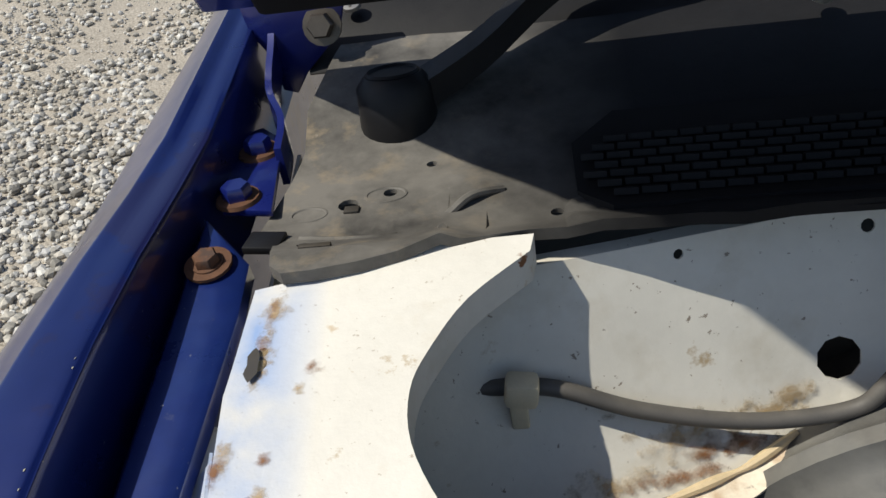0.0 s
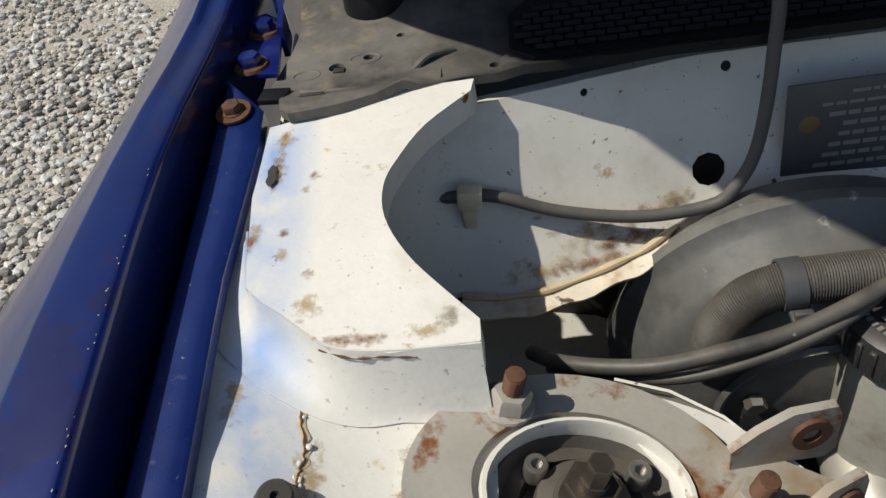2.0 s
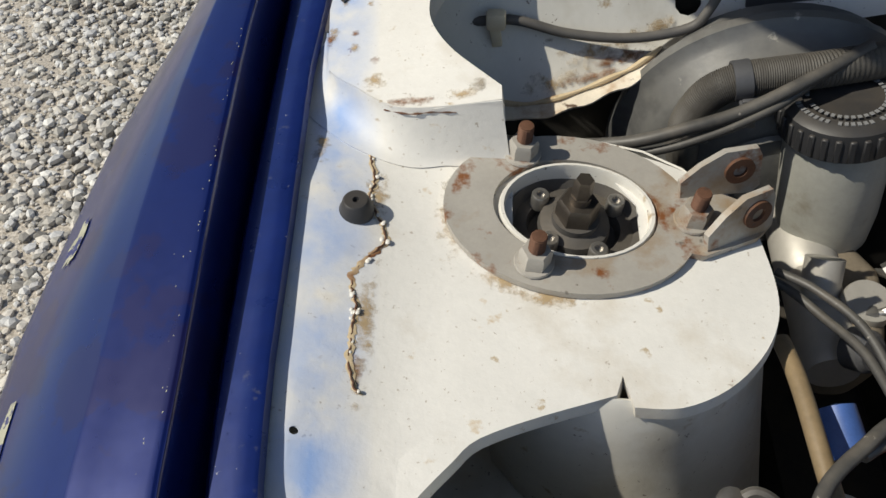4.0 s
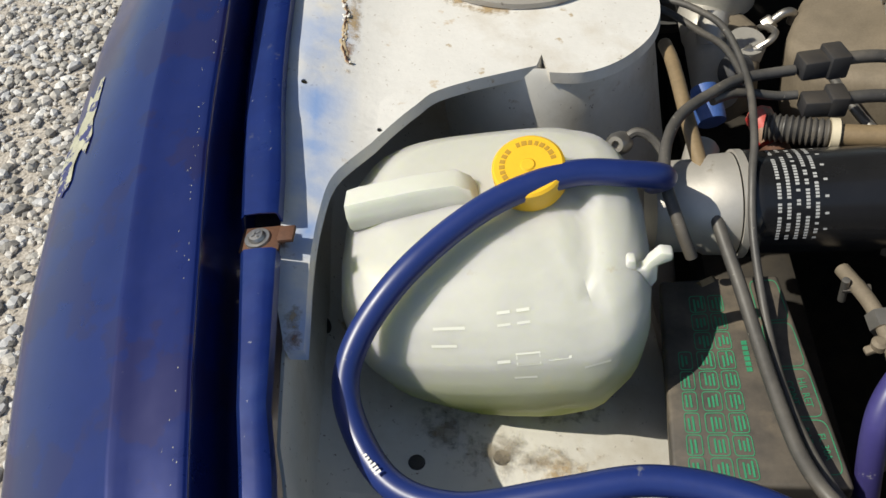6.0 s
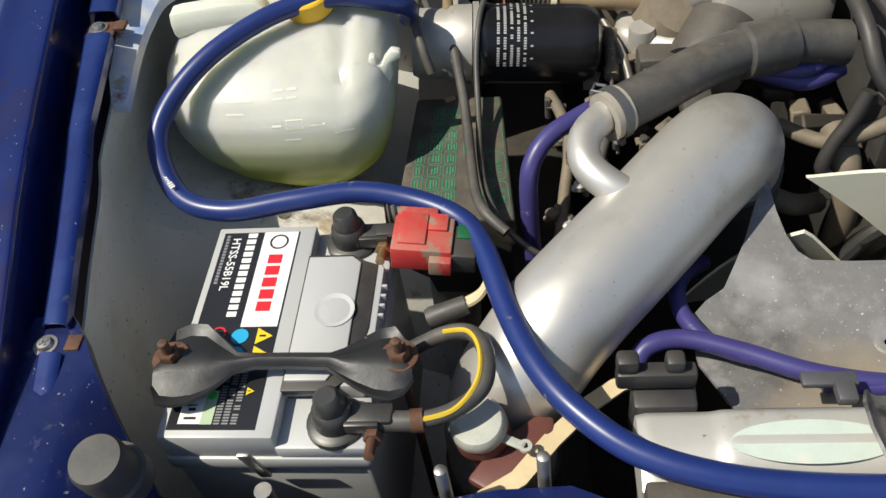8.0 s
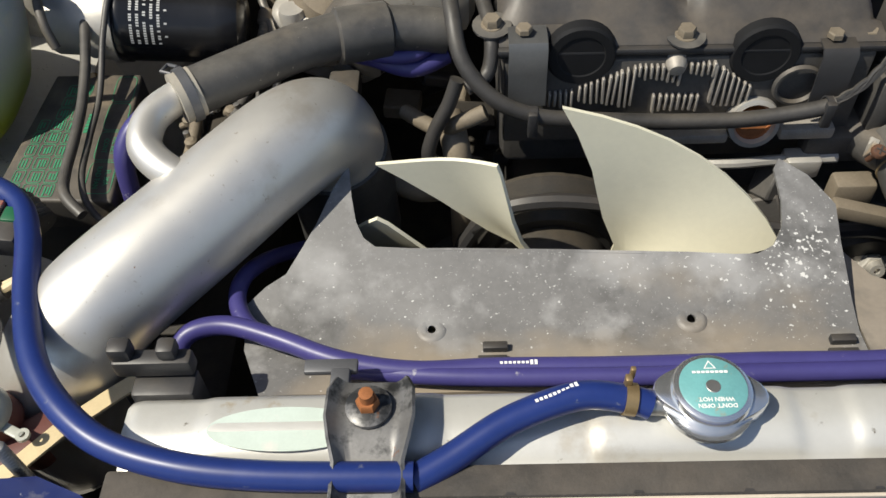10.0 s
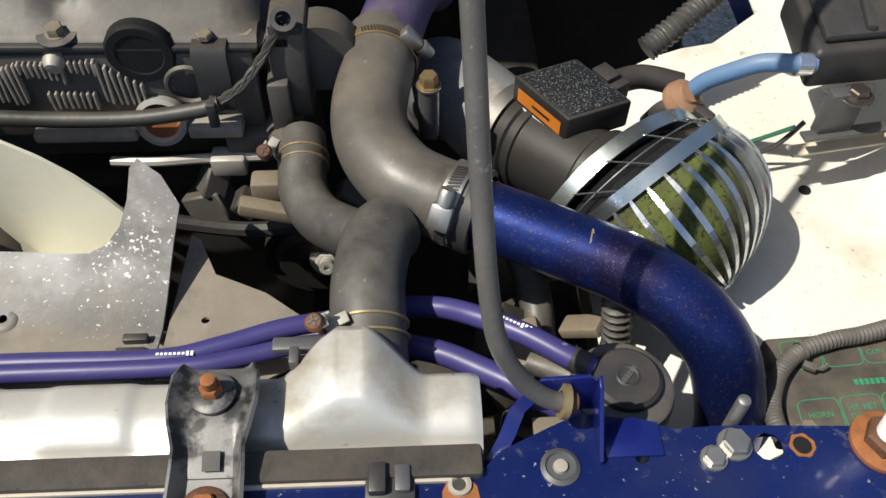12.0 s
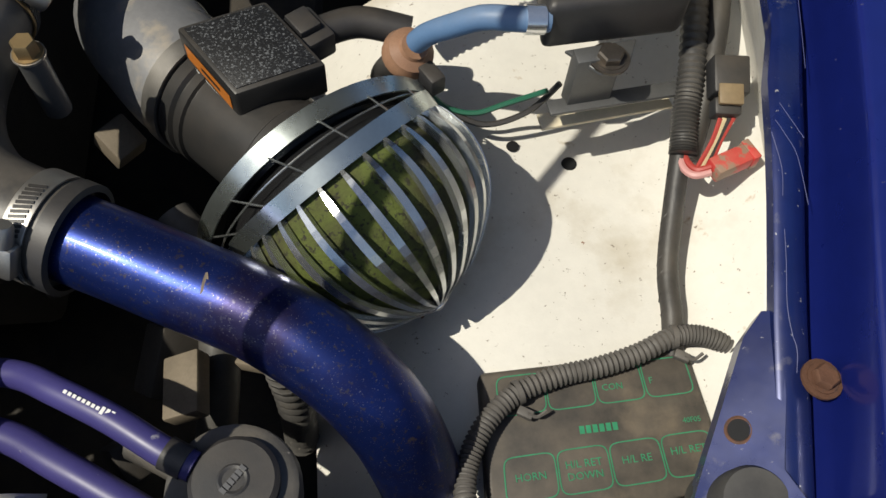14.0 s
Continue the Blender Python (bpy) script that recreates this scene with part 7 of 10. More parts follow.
def core_support():
    root = thing("radiator_support", "dusty blue radiator support panel across the front", "car body", kind="structure")
    outline = [(-0.085, -0.118), (-0.060, -0.116), (-0.046, -0.134), (-0.031, -0.158), (-0.011, -0.190), (0.010, -0.220), (0.03, -0.224), (0.173, -0.222), (0.219, -0.214), (0.261, -0.212), (0.29, -0.224), (0.30, -0.232),
               (0.99, -0.229), (1.004, -0.215), (1.034, -0.201), (1.053, -0.193), (1.09, -0.199), (1.108, -0.205), (1.133, -0.204), (1.213, -0.207), (1.274, -0.207), (1.292, -0.204), (1.306, -0.190), (1.326, -0.149), (1.339, -0.122), (1.348, -0.112), (1.355, -0.114), (1.349, -0.154), (1.342, -0.185), (1.350, -0.208), (1.346, -0.238), (1.36, -0.36), (-0.11, -0.36)]
    holes = [(0.978, -0.237, 0.0062), (1.160, -0.2185, 0.0085), (1.180, -0.2185, 0.006), (1.24, -0.235, 0.004), (1.085, -0.222, 0.004)]
    part("panel", sheet(outline, support_z, 0.022, 0.0016, 0.012, holes=holes, noise_amp=0.0009), "blue_dirty", root)
    part("front_drop", box((1.5, 0.004, 0.5), (CENTRE, -0.362, -0.26)), "blue_dirty", root)
    part("foam_strip", box((0.69, 0.020, 0.016), (0.648, -0.2215, -0.014), 0.003), "foam_black", root, "crumbling black foam strip")
    part("edge_strip", box((0.66, 0.0022, 0.004), (0.645, -0.2325, -0.0105), 0.0006), "cream_edge", root, "pale sealant edge")
    part("raised_pad", prism([(0.012, -0.005), (0.046, -0.005), (0.046, 0.016), (0.030, 0.020), (0.012, 0.014)], SUPPORT, SUPPORT + 0.0016, 0.0005, Matrix.Translation((1.052, -0.217, 0.0))), "blue", root)
    # added dark sheet that stands in for the shaded gap behind the panel
    part("gap_shade_sheet", box((0.125, 0.050, 0.003), (1.165, -0.205, -0.150)), "dark", root)
    for x in (0.60, 0.66, 0.73, 0.80, 0.53, 0.47):
        part("clip_slot", prism([(x, -0.2305), (x + 0.006, -0.2305), (x + 0.003, -0.2265)], -0.008, -0.0062, 0), "black", root)
    return root


core_support()


def bumpers():
    for x, y, z in ((-0.009, -0.219, 0.022), (1.3265, -0.1955, -0.004)):
        root = thing("bonnet_bumper", "round grey rubber bonnet stop", "rubber stop", group="bonnet stops")
        part("stop", lathe([(0, -0.01), (0.0175, -0.01), (0.018, 0.002), (0.0168, 0.006), (0.0168, 0.020), (0.0152, 0.024), (0, 0.0245)], pose(x, y, z, 6, 0, 0), 32), "stop_rubber", root)
        part("cup", lathe([(0.0178, -0.012), (0.0212, -0.012), (0.0208, 0.0), (0.0178, 0.001)], pose(x, y, z, 6, 0, 0), 32), "rubber", root)


bumpers()


def support_fixings():
    bolt("support_bolt", "clean zinc hexagon bolt on the front panel", (1.140, -0.217, SUPPORT), (0, 0, 1), 0.0085, 0.006, 0.0, 0.0, "zinc", None, "front panel bolts")
    bolt("support_bolt", "zinc crosshead bolt on the front panel", (1.259, -0.218, SUPPORT), (0, 0, 1), 0.0085, 0.005, 0.010, 0.0, "zinc", "brass", "front panel bolts")
    bolt("support_bolt", "small pale crosshead bolt on the front panel", (1.126, -0.225, SUPPORT), (0, 0, 1), 0.0065, 0.004, 0.008, 0.0, "zinc", "zinc", "front panel bolts")
    bolt("support_bolt", "small stained bolt on the front panel", (1.245, -0.227, SUPPORT), (0, 0, 1), 0.0060, 0.004, 0.008, 0.0, "brass", "brass", "front panel bolts")

    for x, y in ((1.145, -0.199), (0.185, -0.212), (0.245, -0.204)):
        root = thing("threaded_stud", "bare threaded stud behind the front panel", "stud", group="front panel studs")
        prof = [(0, -0.03)] + [(0.0042 - 0.0005 * (k % 2), -0.03 + 0.0014 * k) for k in range(38)] + [(0, 0.0235)]
        part("stud", lathe(prof, pose(x, y, SUPPORT), 12), "zinc", root)
    bolt("fender_bolt", "rusty hexagon bolt on the scratched wing", (1.3645, -0.1490, flange_z(-0.1490) - 0.0105), (0.1, 0, 1), 0.0062, 0.005, 0.0098, 0.0, "rusty", "rusty", "fender fixings")
    pin = thing("bonnet_striker", "bonnet pin with a bright rounded head on a rusty nut", "bonnet pin")
    part("base", lathe([(0, 0), (0.0195, 0), (0.0195, 0.003), (0.016, 0.0045), (0, 0.005)], pose(1.228, -0.219, SUPPORT), 28), "orange_rust", pin)
    part("nut", hexa(0.0135, 0.009, 0.004), "rusty", pin).matrix_local = pose(1.228, -0.219, SUPPORT)
    m = between((1.228, -0.219, SUPPORT), (1.220, -0.217, 0.078))
    part("shank", lathe([(0, 0), (0.0075, 0.0), (0.0075, 0.040), (0.0068, 0.041), (0.0068, 0.046), (0, 0.047)], m, 20), "label_white", pin, "white sleeve")
    part("rod", lathe([(0, 0.04), (0.0062, 0.04), (0.0062, 0.062), (0.005, 0.068), (0, 0.07)], m, 20), "zinc", pin)
    loop = sweep([m @ Vector((0.0105 * math.cos(a), 0, 0.076 + 0.0125 * math.sin(a))) for a in [k * math.tau / 24 for k in range(25)]], 0.0042, 10)
    part("eye", loop, "chrome", pin, "bright steel eye")


support_fixings()


# ---- radiator ----
def radiator():
    root = thing("radiator", "silver radiator top tank with pressed ribs", "radiator")
    rings = []
    n = 240
    for i in range(n + 1):
        x = 0.303 + 0.692 * i / n
        rib = 0.0
        for c, d in ((0.352, 1), (0.493, -1), (0.585, 1), (0.702, -1), (0.735, 1), (0.786, -1), (0.83, 1)):
            rib += d * 0.0011 * (1 + math.tanh((x - c) / 0.0035))
        hump = min(1.0, max(0.0, (x - 0.872) / 0.036), 1.0) * min(1.0, max(0.0, (0.962 - x) / 0.036))
        hump = hump * hump * (3 - 2 * hump) * 0.5 + hump * 0.5
        zt = -0.013 + rib * 1.2 + 0.020 * hump
        yr = -0.160 + 0.024 * hump
        end = min(1.0, min(x - 0.300, 0.998 - x) / 0.010) ** 0.5
        lowf = -0.012 * (1 - hump)
        row = [(-0.150 + 0.02 * hump, -0.06), (yr + 0.004, zt - 0.022), (yr, zt - 0.006), (yr - 0.007, zt), (-0.186, zt + 0.001), (-0.196 + 0.006 * hump, zt - 0.001), (-0.2035 + 0.009 * hump, zt - 0.006 - 0.001 * hump),
               (-0.206, -0.020 - 0.004 * hump), (-0.2125, -0.0225), (-0.2135, -0.030), (-0.2135, -0.06)]
        cy = -0.182
        rings.append([Vector((x, cy + (y - cy) * (0.9 + 0.1 * end), -0.03 + (z + 0.03) * (0.7 + 0.3 * end))) for y, z in row])
    part("top_tank", loft(rings, True, True), "tank", root)
    part("core", box((0.66, 0.05, 0.36), (0.648, -0.18, -0.245)), "dark", root)
    part("end_plate", box((0.012, 0.056, 0.4), (0.318, -0.18, -0.25), 0.002), "black", root)
    part("end_plate", box((0.012, 0.056, 0.4), (0.980, -0.18, -0.25), 0.002), "black", root)
    decal = [(0.403 + 0.047 * math.cos(k * math.tau / 40), -0.186 + 0.0145 * math.sin(k * math.tau / 40)) for k in range(40)]
    part("decal", prism(decal, -0.0102, -0.0096, 0), "decal", root, "faded pale green oval sticker")
    neck = part("filler_neck", lathe([(0, -0.02), (0.019, -0.02), (0.019, 0.012), (0.026, 0.013), (0.026, 0.016), (0, 0.016)], pose(0.648, -0.180, -0.012), 32), "chrome", root)
    part("overflow_spout", lathe([(0, 0), (0.006, 0), (0.006, 0.03), (0, 0.03)], between((0.632, -0.18, -0.002), (0.60, -0.180, 0.0)), 14), "zinc", neck)
    return root


radiator_root = radiator()


def radiator_cap(radiator_root):
    at = (0.648, -0.178, 0.004)
    ears = []
    for k in range(48):
        a = k * math.tau / 48
        r = 0.0268 + 0.0110 * (abs(math.cos(a)) ** 9)
        ears.append((r * math.cos(a), r * math.sin(a)))
    skirt = prism(ears, -0.010, 0.006, 0.002, Matrix.Translation(at) @ pose(0, 0, 0, 0, 0, -6))
    dome = lathe([(0.0268, 0.004), (0.0268, 0.008), (0.0255, 0.0105), (0.0225, 0.0118), (0, 0.0118)], Matrix.Translation(at), 40)
    root = part("radiator_cap", join(skirt, dome), "chrome", radiator_root, "chrome pressure cap with a worn turquoise label")
    part("label", lathe([(0, 0.0124), (0.0215, 0.0124), (0.0222, 0.0119)], Matrix.Translation(at), 40), "teal", root, "worn turquoise warning label")
    part("rivet", lathe([(0, 0.0128), (0.0045, 0.0128), (0.005, 0.0124)], Matrix.Translation(at), 20), "zinc", root)
    m = Matrix.Translation((at[0], at[1], at[2] + 0.0127)) @ pose(0, 0, 0, 0, 0, 180)
    letters("DON'T OPEN", 0.0042, m @ Matrix.Translation((0, 0.0145, 0)), "ink_white", root, bold=0.0001)
    letters("WHEN HOT", 0.0042, m @ Matrix.Translation((0, 0.0098, 0)), "ink_white", root, bold=0.0001)
    bars("small_print", [(-0.010 + 0.0030 * k, -0.0105, 0.0024, 0.0018) for k in range(8)], m, "ink_white", root, 0.0003)
    tri = bmesh.new()
    pts = [(0, -0.0195), (0.0042, -0.0130), (-0.0042, -0.0130)]
    o = [tri.verts.new((x, y, 0.0003)) for x, y in pts]
    cx, cy = 0, -0.0152
    i = [tri.verts.new((cx + (x - cx) * 0.7, cy + (y - cy) * 0.7, 0.0003)) for x, y in pts]
    for k in range(3):
        tri.faces.new((o[k], o[(k + 1) % 3], i[(k + 1) % 3], i[k]))
    bmesh.ops.transform(tri, matrix=m, verts=tri.verts)
    part("warning_triangle", tri, "ink_white", root, smooth=False)
    return root


cap_root = radiator_cap(radiator_root)
cap_root.matrix_local = Matrix.Translation((0.650, -0.177, 0.003)) @ Matrix.Diagonal((0.86, 0.86, 0.9, 1)) @ Matrix.Translation((-0.648, 0.178, -0.004))
ovf = thing("overflow_hose", "blue silicone overflow hose with white print", "hose")
part("hose", hose([(0.616, -0.180, -0.001), (0.604, -0.1775, 0.002), (0.575, -0.177, 0.006), (0.535, -0.190, 0.003), (0.50, -0.210, -0.004), (0.479, -0.221, -0.007)], 0.0086, 16), "hose", ovf)
part("clip", join(lathe([(0.0088, 0), (0.0098, 0), (0.0098, 0.007), (0.0088, 0.007)], between((0.6075, -0.178, 0.002), (0.60, -0.1772, 0.003)), 20), box((0.004, 0.005, 0.009), (0.603, -0.172, 0.013), 0.0008), box((0.003, 0.003, 0.010), (0.606, -0.167, 0.014), 0.0006)), "brass", ovf, "rusty spring clip")
bars("print", [(-0.012 + 0.0028 * k, 0, 0.0019, 0.0020 if k < 8 else 0.0042) for k in range(10)], Matrix.Translation((0.561, -0.1795, 0.0138)) @ pose(0, 0, 0, 0, 0, 22), "ink_white", ovf)


def radiator_bracket(x0, label):
    root = thing("radiator_bracket", label, "bracket", group="radiator brackets")
    rings = []
    rows = [(-0.163, 0.020, 0.002, 0.006), (-0.172, 0.024, 0.006, 0.009), (-0.190, 0.0245, 0.007, 0.010), (-0.203, 0.022, 0.005, 0.009), (-0.216, 0.0185, -0.001, 0.006), (-0.228, 0.019, -0.006, 0.003), (-0.245, 0.0195, -0.0085, 0.001), (-0.258, 0.017, -0.0095, -0.003)]
    for y, w, z, e in rows:
        row = []
        for k in range(13):
            u = -1 + k / 6
            edge = max(0.0, (abs(u) - 0.72) / 0.28)
            row.append(Vector((x0 + u * w, y, z + (e - z + 0.006) * edge ** 1.5 * (1 if abs(u) < 0.98 else 0.75))))
        rings.append(row)
    bm = thicken(loft(rings, closed=False), 0.0022)
    part("bracket", bm, "steel_bracket", root)
    part("slot", box((0.010, 0.011, 0.001), (x0 + 0.001, -0.2205, -0.0002), turn=(24, 0, 0)), "black", root)
    for y, z, h in ((-0.183, 0.0075, 0.013), (-0.246, -0.008, 0.006)):
        part("washer", lathe([(0, 0), (0.0135, 0), (0.0135, 0.0025), (0.010, 0.0045), (0, 0.0045)], pose(x0 - 0.001, y, z), 24), "steel_bracket" if h > 0.01 else "rusty", root)
        b = join(hexa(0.0068, 0.006, 0.004), lathe([(0, 0.01), (0.0042, 0.01), (0.0042, h + 0.004), (0, h + 0.005)], None, 12)) if h > 0.01 else join(hexa(0.0085, 0.006, 0.002), lathe([(0, 0.008), (0.004, 0.008), (0, 0.0085)], None, 12))
        bmesh.ops.transform(b, matrix=pose(x0 - 0.001, y, z), verts=b.verts)
        part("bolt", b, "orange_rust", root)
    return root


radiator_bracket(0.455, "worn grey steel radiator bracket with rusty bolts")
radiator_bracket(0.840, "worn grey steel radiator bracket with rusty bolts")


# ---- shroud and fan ----
def shroud_z(x, y):
    return -0.057 + 0.30 * max(0.0, y + 0.085) + 0.003 * max(0, -0.095 - y) / 0.02


def shroud():
    root = thing("fan_shroud", "dusty black fan shroud speckled with white flecks", "fan shroud")
    mouth = [(0.426, 0.016), (0.430, -0.004), (0.436, -0.017), (0.445, -0.024), (0.47, -0.0255), (0.50, -0.026), (0.58, -0.029), (0.66, -0.033), (0.705, -0.036), (0.722, -0.036), (0.734, -0.030), (0.742, -0.016), (0.745, 0.004), (0.744, 0.030)]
    outline = [(0.423, 0.043)] + mouth + [(0.749, 0.038), (0.768, 0.024), (0.784, 0.0), (0.782, -0.03), (0.780, -0.112), (0.779, -0.14), (0.372, -0.14), (0.355, -0.10), (0.352, -0.066), (0.366, -0.052), (0.380, -0.043), (0.390, -0.025), (0.400, -0.006), (0.412, 0.024)]
    part("panel", sheet(outline, shroud_z, 0.022, 0.0025, 0.0, holes=[(0.486, -0.086, 0.003), (0.668, -0.082, 0.003)], noise_amp=0.0012), "shroud", root)
    rings = [[Vector((x, y, shroud_z(x, y))), Vector((x, y + 0.010, shroud_z(x, y) - 0.03)), Vector((x, y + 0.012, shroud_z(x, y) - 0.08))] for x, y in mouth[3:11]]
    part("throat", thicken(loft(rings, closed=False), 0.002), "shroud", root)
    for x, y in ((0.486, -0.086), (0.668, -0.082)):
        part("boss", lathe([(0.004, 0.001), (0.0075, 0.0018), (0.0105, 0.0005), (0.012, -0.002)], pose(x, y, shroud_z(x, y)), 24), "shroud", root)
    for x in (0.530, 0.765):
        part("clip", join(box((0.017, 0.006, 0.006), (x, -0.104, shroud_z(x, -0.104) + 0.003), 0.001), box((0.020, 0.010, 0.003), (x - 0.002, -0.116, shroud_z(x, -0.116) + 0.001), 0.0008)), "black", root)
    side = [(0.784, 0.004), (0.792, -0.002), (0.799, -0.018), (0.809, -0.040), (0.847, -0.056), (0.879, -0.080), (0.90, -0.10), (0.855, -0.135), (0.783, -0.135)]
    part("side_panel", sheet(side, lambda x, y: -0.0715 - 0.142 * min(0.0, y + 0.0035) * (1 if y > -0.09 else 0.95) - 0.30 * max(0, x - 0.812) ** 1.2, 0.012, 0.0025, 0.0, holes=[(0.8085, -0.0853, 0.003)], noise_amp=0.001), "shroud_tan", root, "tan dust-covered side panel")
    return root


shroud()
tabs = thing("rubber_mount", "black plastic mount bracket beside the radiator end", "bracket")
part("crossbar", box((0.050, 0.012, 0.016), (0.317, -0.142, -0.004), 0.003), "black", tabs)
part("lug", box((0.014, 0.012, 0.014), (0.299, -0.140, 0.008), 0.003), "black", tabs)
part("lug", box((0.012, 0.012, 0.012), (0.328, -0.140, 0.008), 0.003), "black", tabs)
part("foot", box((0.04, 0.020, 0.05), (0.322, -0.150, -0.038), 0.003), "black", tabs)
tabs2 = thing("hose_clamp_clip", "grey plastic clip on the radiator tank edge", "clip", group="radiator clips")
part("clip", join(box((0.034, 0.010, 0.005), (0.425, -0.139, -0.018), 0.0015), box((0.012, 0.014, 0.008), (0.432, -0.150, -0.016), 0.0015)), "plate_grey", tabs2)
tabs3 = thing("hose_clamp_clip", "grey plastic clip on the radiator tank edge", "clip", group="radiator clips")
part("clip", join(box((0.036, 0.010, 0.006), (0.885, -0.140, -0.010), 0.0018), box((0.006, 0.012, 0.010), (0.882, -0.152, -0.006), 0.0012)), "plate_grey", tabs3)


def fan():
    root = thing("cooling_fan", "cream plastic radiator fan at rest", "fan")
    hub = Vector((0.585, 0.032, -0.175))
    part("hub", lathe([(0, -0.02), (0.040, -0.02), (0.050, -0.012), (0.056, 0.0), (0.056, 0.03), (0, 0.03)], between(hub, hub + Vector((0, 1, 0))), 32), "pulley", root)
    part("clutch", lathe([(0, -0.04), (0.035, -0.04), (0.05, -0.03), (0.052, -0.015), (0, -0.015)], between(hub, hub + Vector((0, 1, 0))), 28), "dark", root)
    for tip, span in ((93, 62), (130, 25), (176, 40), (228, 44), (286, 44), (338, 30)):
        rings = []
        for r0, back in ((0.060, 50), (0.085, 38), (0.110, 22), (0.136, 15), (0.160, 11), (0.187, 5.5), (0.197, 2)):
            row = []
            width = span * (0.56 + 0.44 * (r0 - 0.06) / 0.137)
            for k in range(9):
                u = k / 8
                a = radians(tip - back * span / 62 - width * (1 - u) * (1 - 0.25 * back / 50))
                r = r0 + (0.023 * u ** 3 if r0 > 0.19 else (0.008 * u ** 3 if r0 > 0.17 else 0))
                row.append(Vector((hub.x + r * math.cos(a), hub.y - 0.028 + 0.026 * u + 0.008 * math.sin(u * math.pi), hub.z + r * math.sin(a))))
            rings.append(row)
        bm = loft(rings, closed=False)
        bmesh.ops.recalc_face_normals(bm, faces=bm.faces[:])
        bmesh.ops.solidify(bm, geom=bm.faces[:], thickness=0.003)
        part("blade", bm, "fan", root)
    return root


fan()


# ---- engine ----
def engine():
    root = thing("engine", "grimy alloy engine with a dusty black cam cover", "engine")
    part("block", box((0.27, 0.44, 0.34), (0.69, 0.37, -0.34), 0.02), "dark", root)
    part("head", box((0.292, 0.43, 0.13), (0.690, 0.345, -0.045), 0.010), "engine", root)
    # cam cover with a valley between its two banks
    rings = []
    for i in range(31):
        x = 0.541 + 0.298 * i / 30
        u = (x - 0.541) / 0.298
        e = min(1.0, min(u, 1 - u) / 0.06) ** 0.5
        zt = 0.040 + 0.022 * e - 0.012 * math.exp(-((u - 0.49) / 0.035) ** 2) - 0.028 * u * 0.35
        rings.append([Vector((x, 0.1185, 0.018)), Vector((x, 0.1175, 0.030 - 0.006 * u)), Vector((x, 0.122, 0.034 - 0.006 * u)), Vector((x, 0.135, 0.036 - 0.006 * u + 0.002 * e)), Vector((x, 0.147, zt - 0.006)), Vector((x, 0.158, zt)), Vector((x, 0.30, zt + 0.004)), Vector((x, 0.54, zt + 0.006)), Vector((x, 0.56, 0.02))])
    part("cam_cover", loft(rings, False), "cam_cover", root, "dusty black cam cover with a central valley")
    part("cover_lip", box((0.300, 0.012, 0.006), (0.690, 0.1185, 0.0235), 0.002, (0, 1.2, 0)), "black", root)
    rng = random.Random(7)
    part("front_face", box((0.29, 0.012, 0.085), (0.690, 0.120, -0.025), 0.003), "engine", root)
    for x0, x1, top0, top1, low0, low1 in ((0.606, 0.648, -0.006, 0.012, -0.020, -0.028), (0.652, 0.684, 0.013, 0.012, 0.002, -0.006), (0.667, 0.702, -0.017, -0.018, -0.034, -0.034), (0.692, 0.710, 0.014, 0.014, 0.006, 0.000), (0.712, 0.742, 0.012, -0.010, -0.028, -0.030), (0.582, 0.600, -0.012, -0.010, -0.026, -0.028)):
        count = int((x1 - x0) / 0.0045)
        for k in range(count + 1):
            u = k / max(1, count)
            z0, z1 = low0 + (low1 - low0) * u + rng.uniform(-0.002, 0.002), top0 + (top1 - top0) * u
            part("casting_rib", box((rng.uniform(0.0018, 0.0026), 0.006, z1 - z0), (x0 + (x1 - x0) * u, 0.112, (z0 + z1) / 2), 0.0006, (0, rng.uniform(-3, 3), 0), segments=1), "rib", root)
    part("casting_boss", lathe([(0, 0.006), (0.006, 0.005), (0.0085, 0.0), (0.0090, -0.006)], between((0.680, 0.112, 0.011), (0.680, 0.10, 0.008)), 16), "rib", root)
    for x, z in ((0.605, 0.022), (0.748, 0.018)):
        part("cam_end_cap", lathe([(0, 0.0004), (0.018, 0.0004), (0.019, 0.0012), (0.0255, 0.0012), (0.0275, -0.001), (0.0275, -0.01)], between((x, 0.113, z), (x, 0.10, z)), 32), "vent_black", root, "dark half-round cam end cap")
    part("ledge", join(box((0.085, 0.022, 0.010), (0.688, 0.106, -0.054), 0.003), box((0.045, 0.02, 0.012), (0.795, 0.106, -0.052), 0.003)), "rib", root)
    part("side_ring", lathe([(0.0150, 0.0), (0.0165, 0.003), (0.0185, 0.003), (0.020, 0.0)], between((0.780, 0.112, -0.012), (0.780, 0.10, -0.012)), 28), "engine", root)
    part("core_plug_boss", lathe([(0.0150, -0.01), (0.0225, -0.01), (0.0212, 0.003), (0.0172, 0.004), (0.0150, 0.0)], between((0.751, 0.104, -0.044), (0.751, 0.086, -0.038)), 28), "alu", root)
    part("core_plug", lathe([(0, -0.002), (0.0130, -0.002), (0.0155, 0.0005), (0.0155, -0.01)], between((0.751, 0.104, -0.044), (0.751, 0.086, -0.038)), 24), "orange_rust", root, "rusty core plug")
    part("water_outlet", join(lathe([(0, 0), (0.022, 0), (0.019, 0.02), (0.018, 0.05), (0, 0.05)], between((0.845, 0.125, -0.075), (0.862, 0.085, -0.064)), 24), box((0.05, 0.02, 0.03), (0.825, 0.11, -0.075), 0.004)), "engine", root)
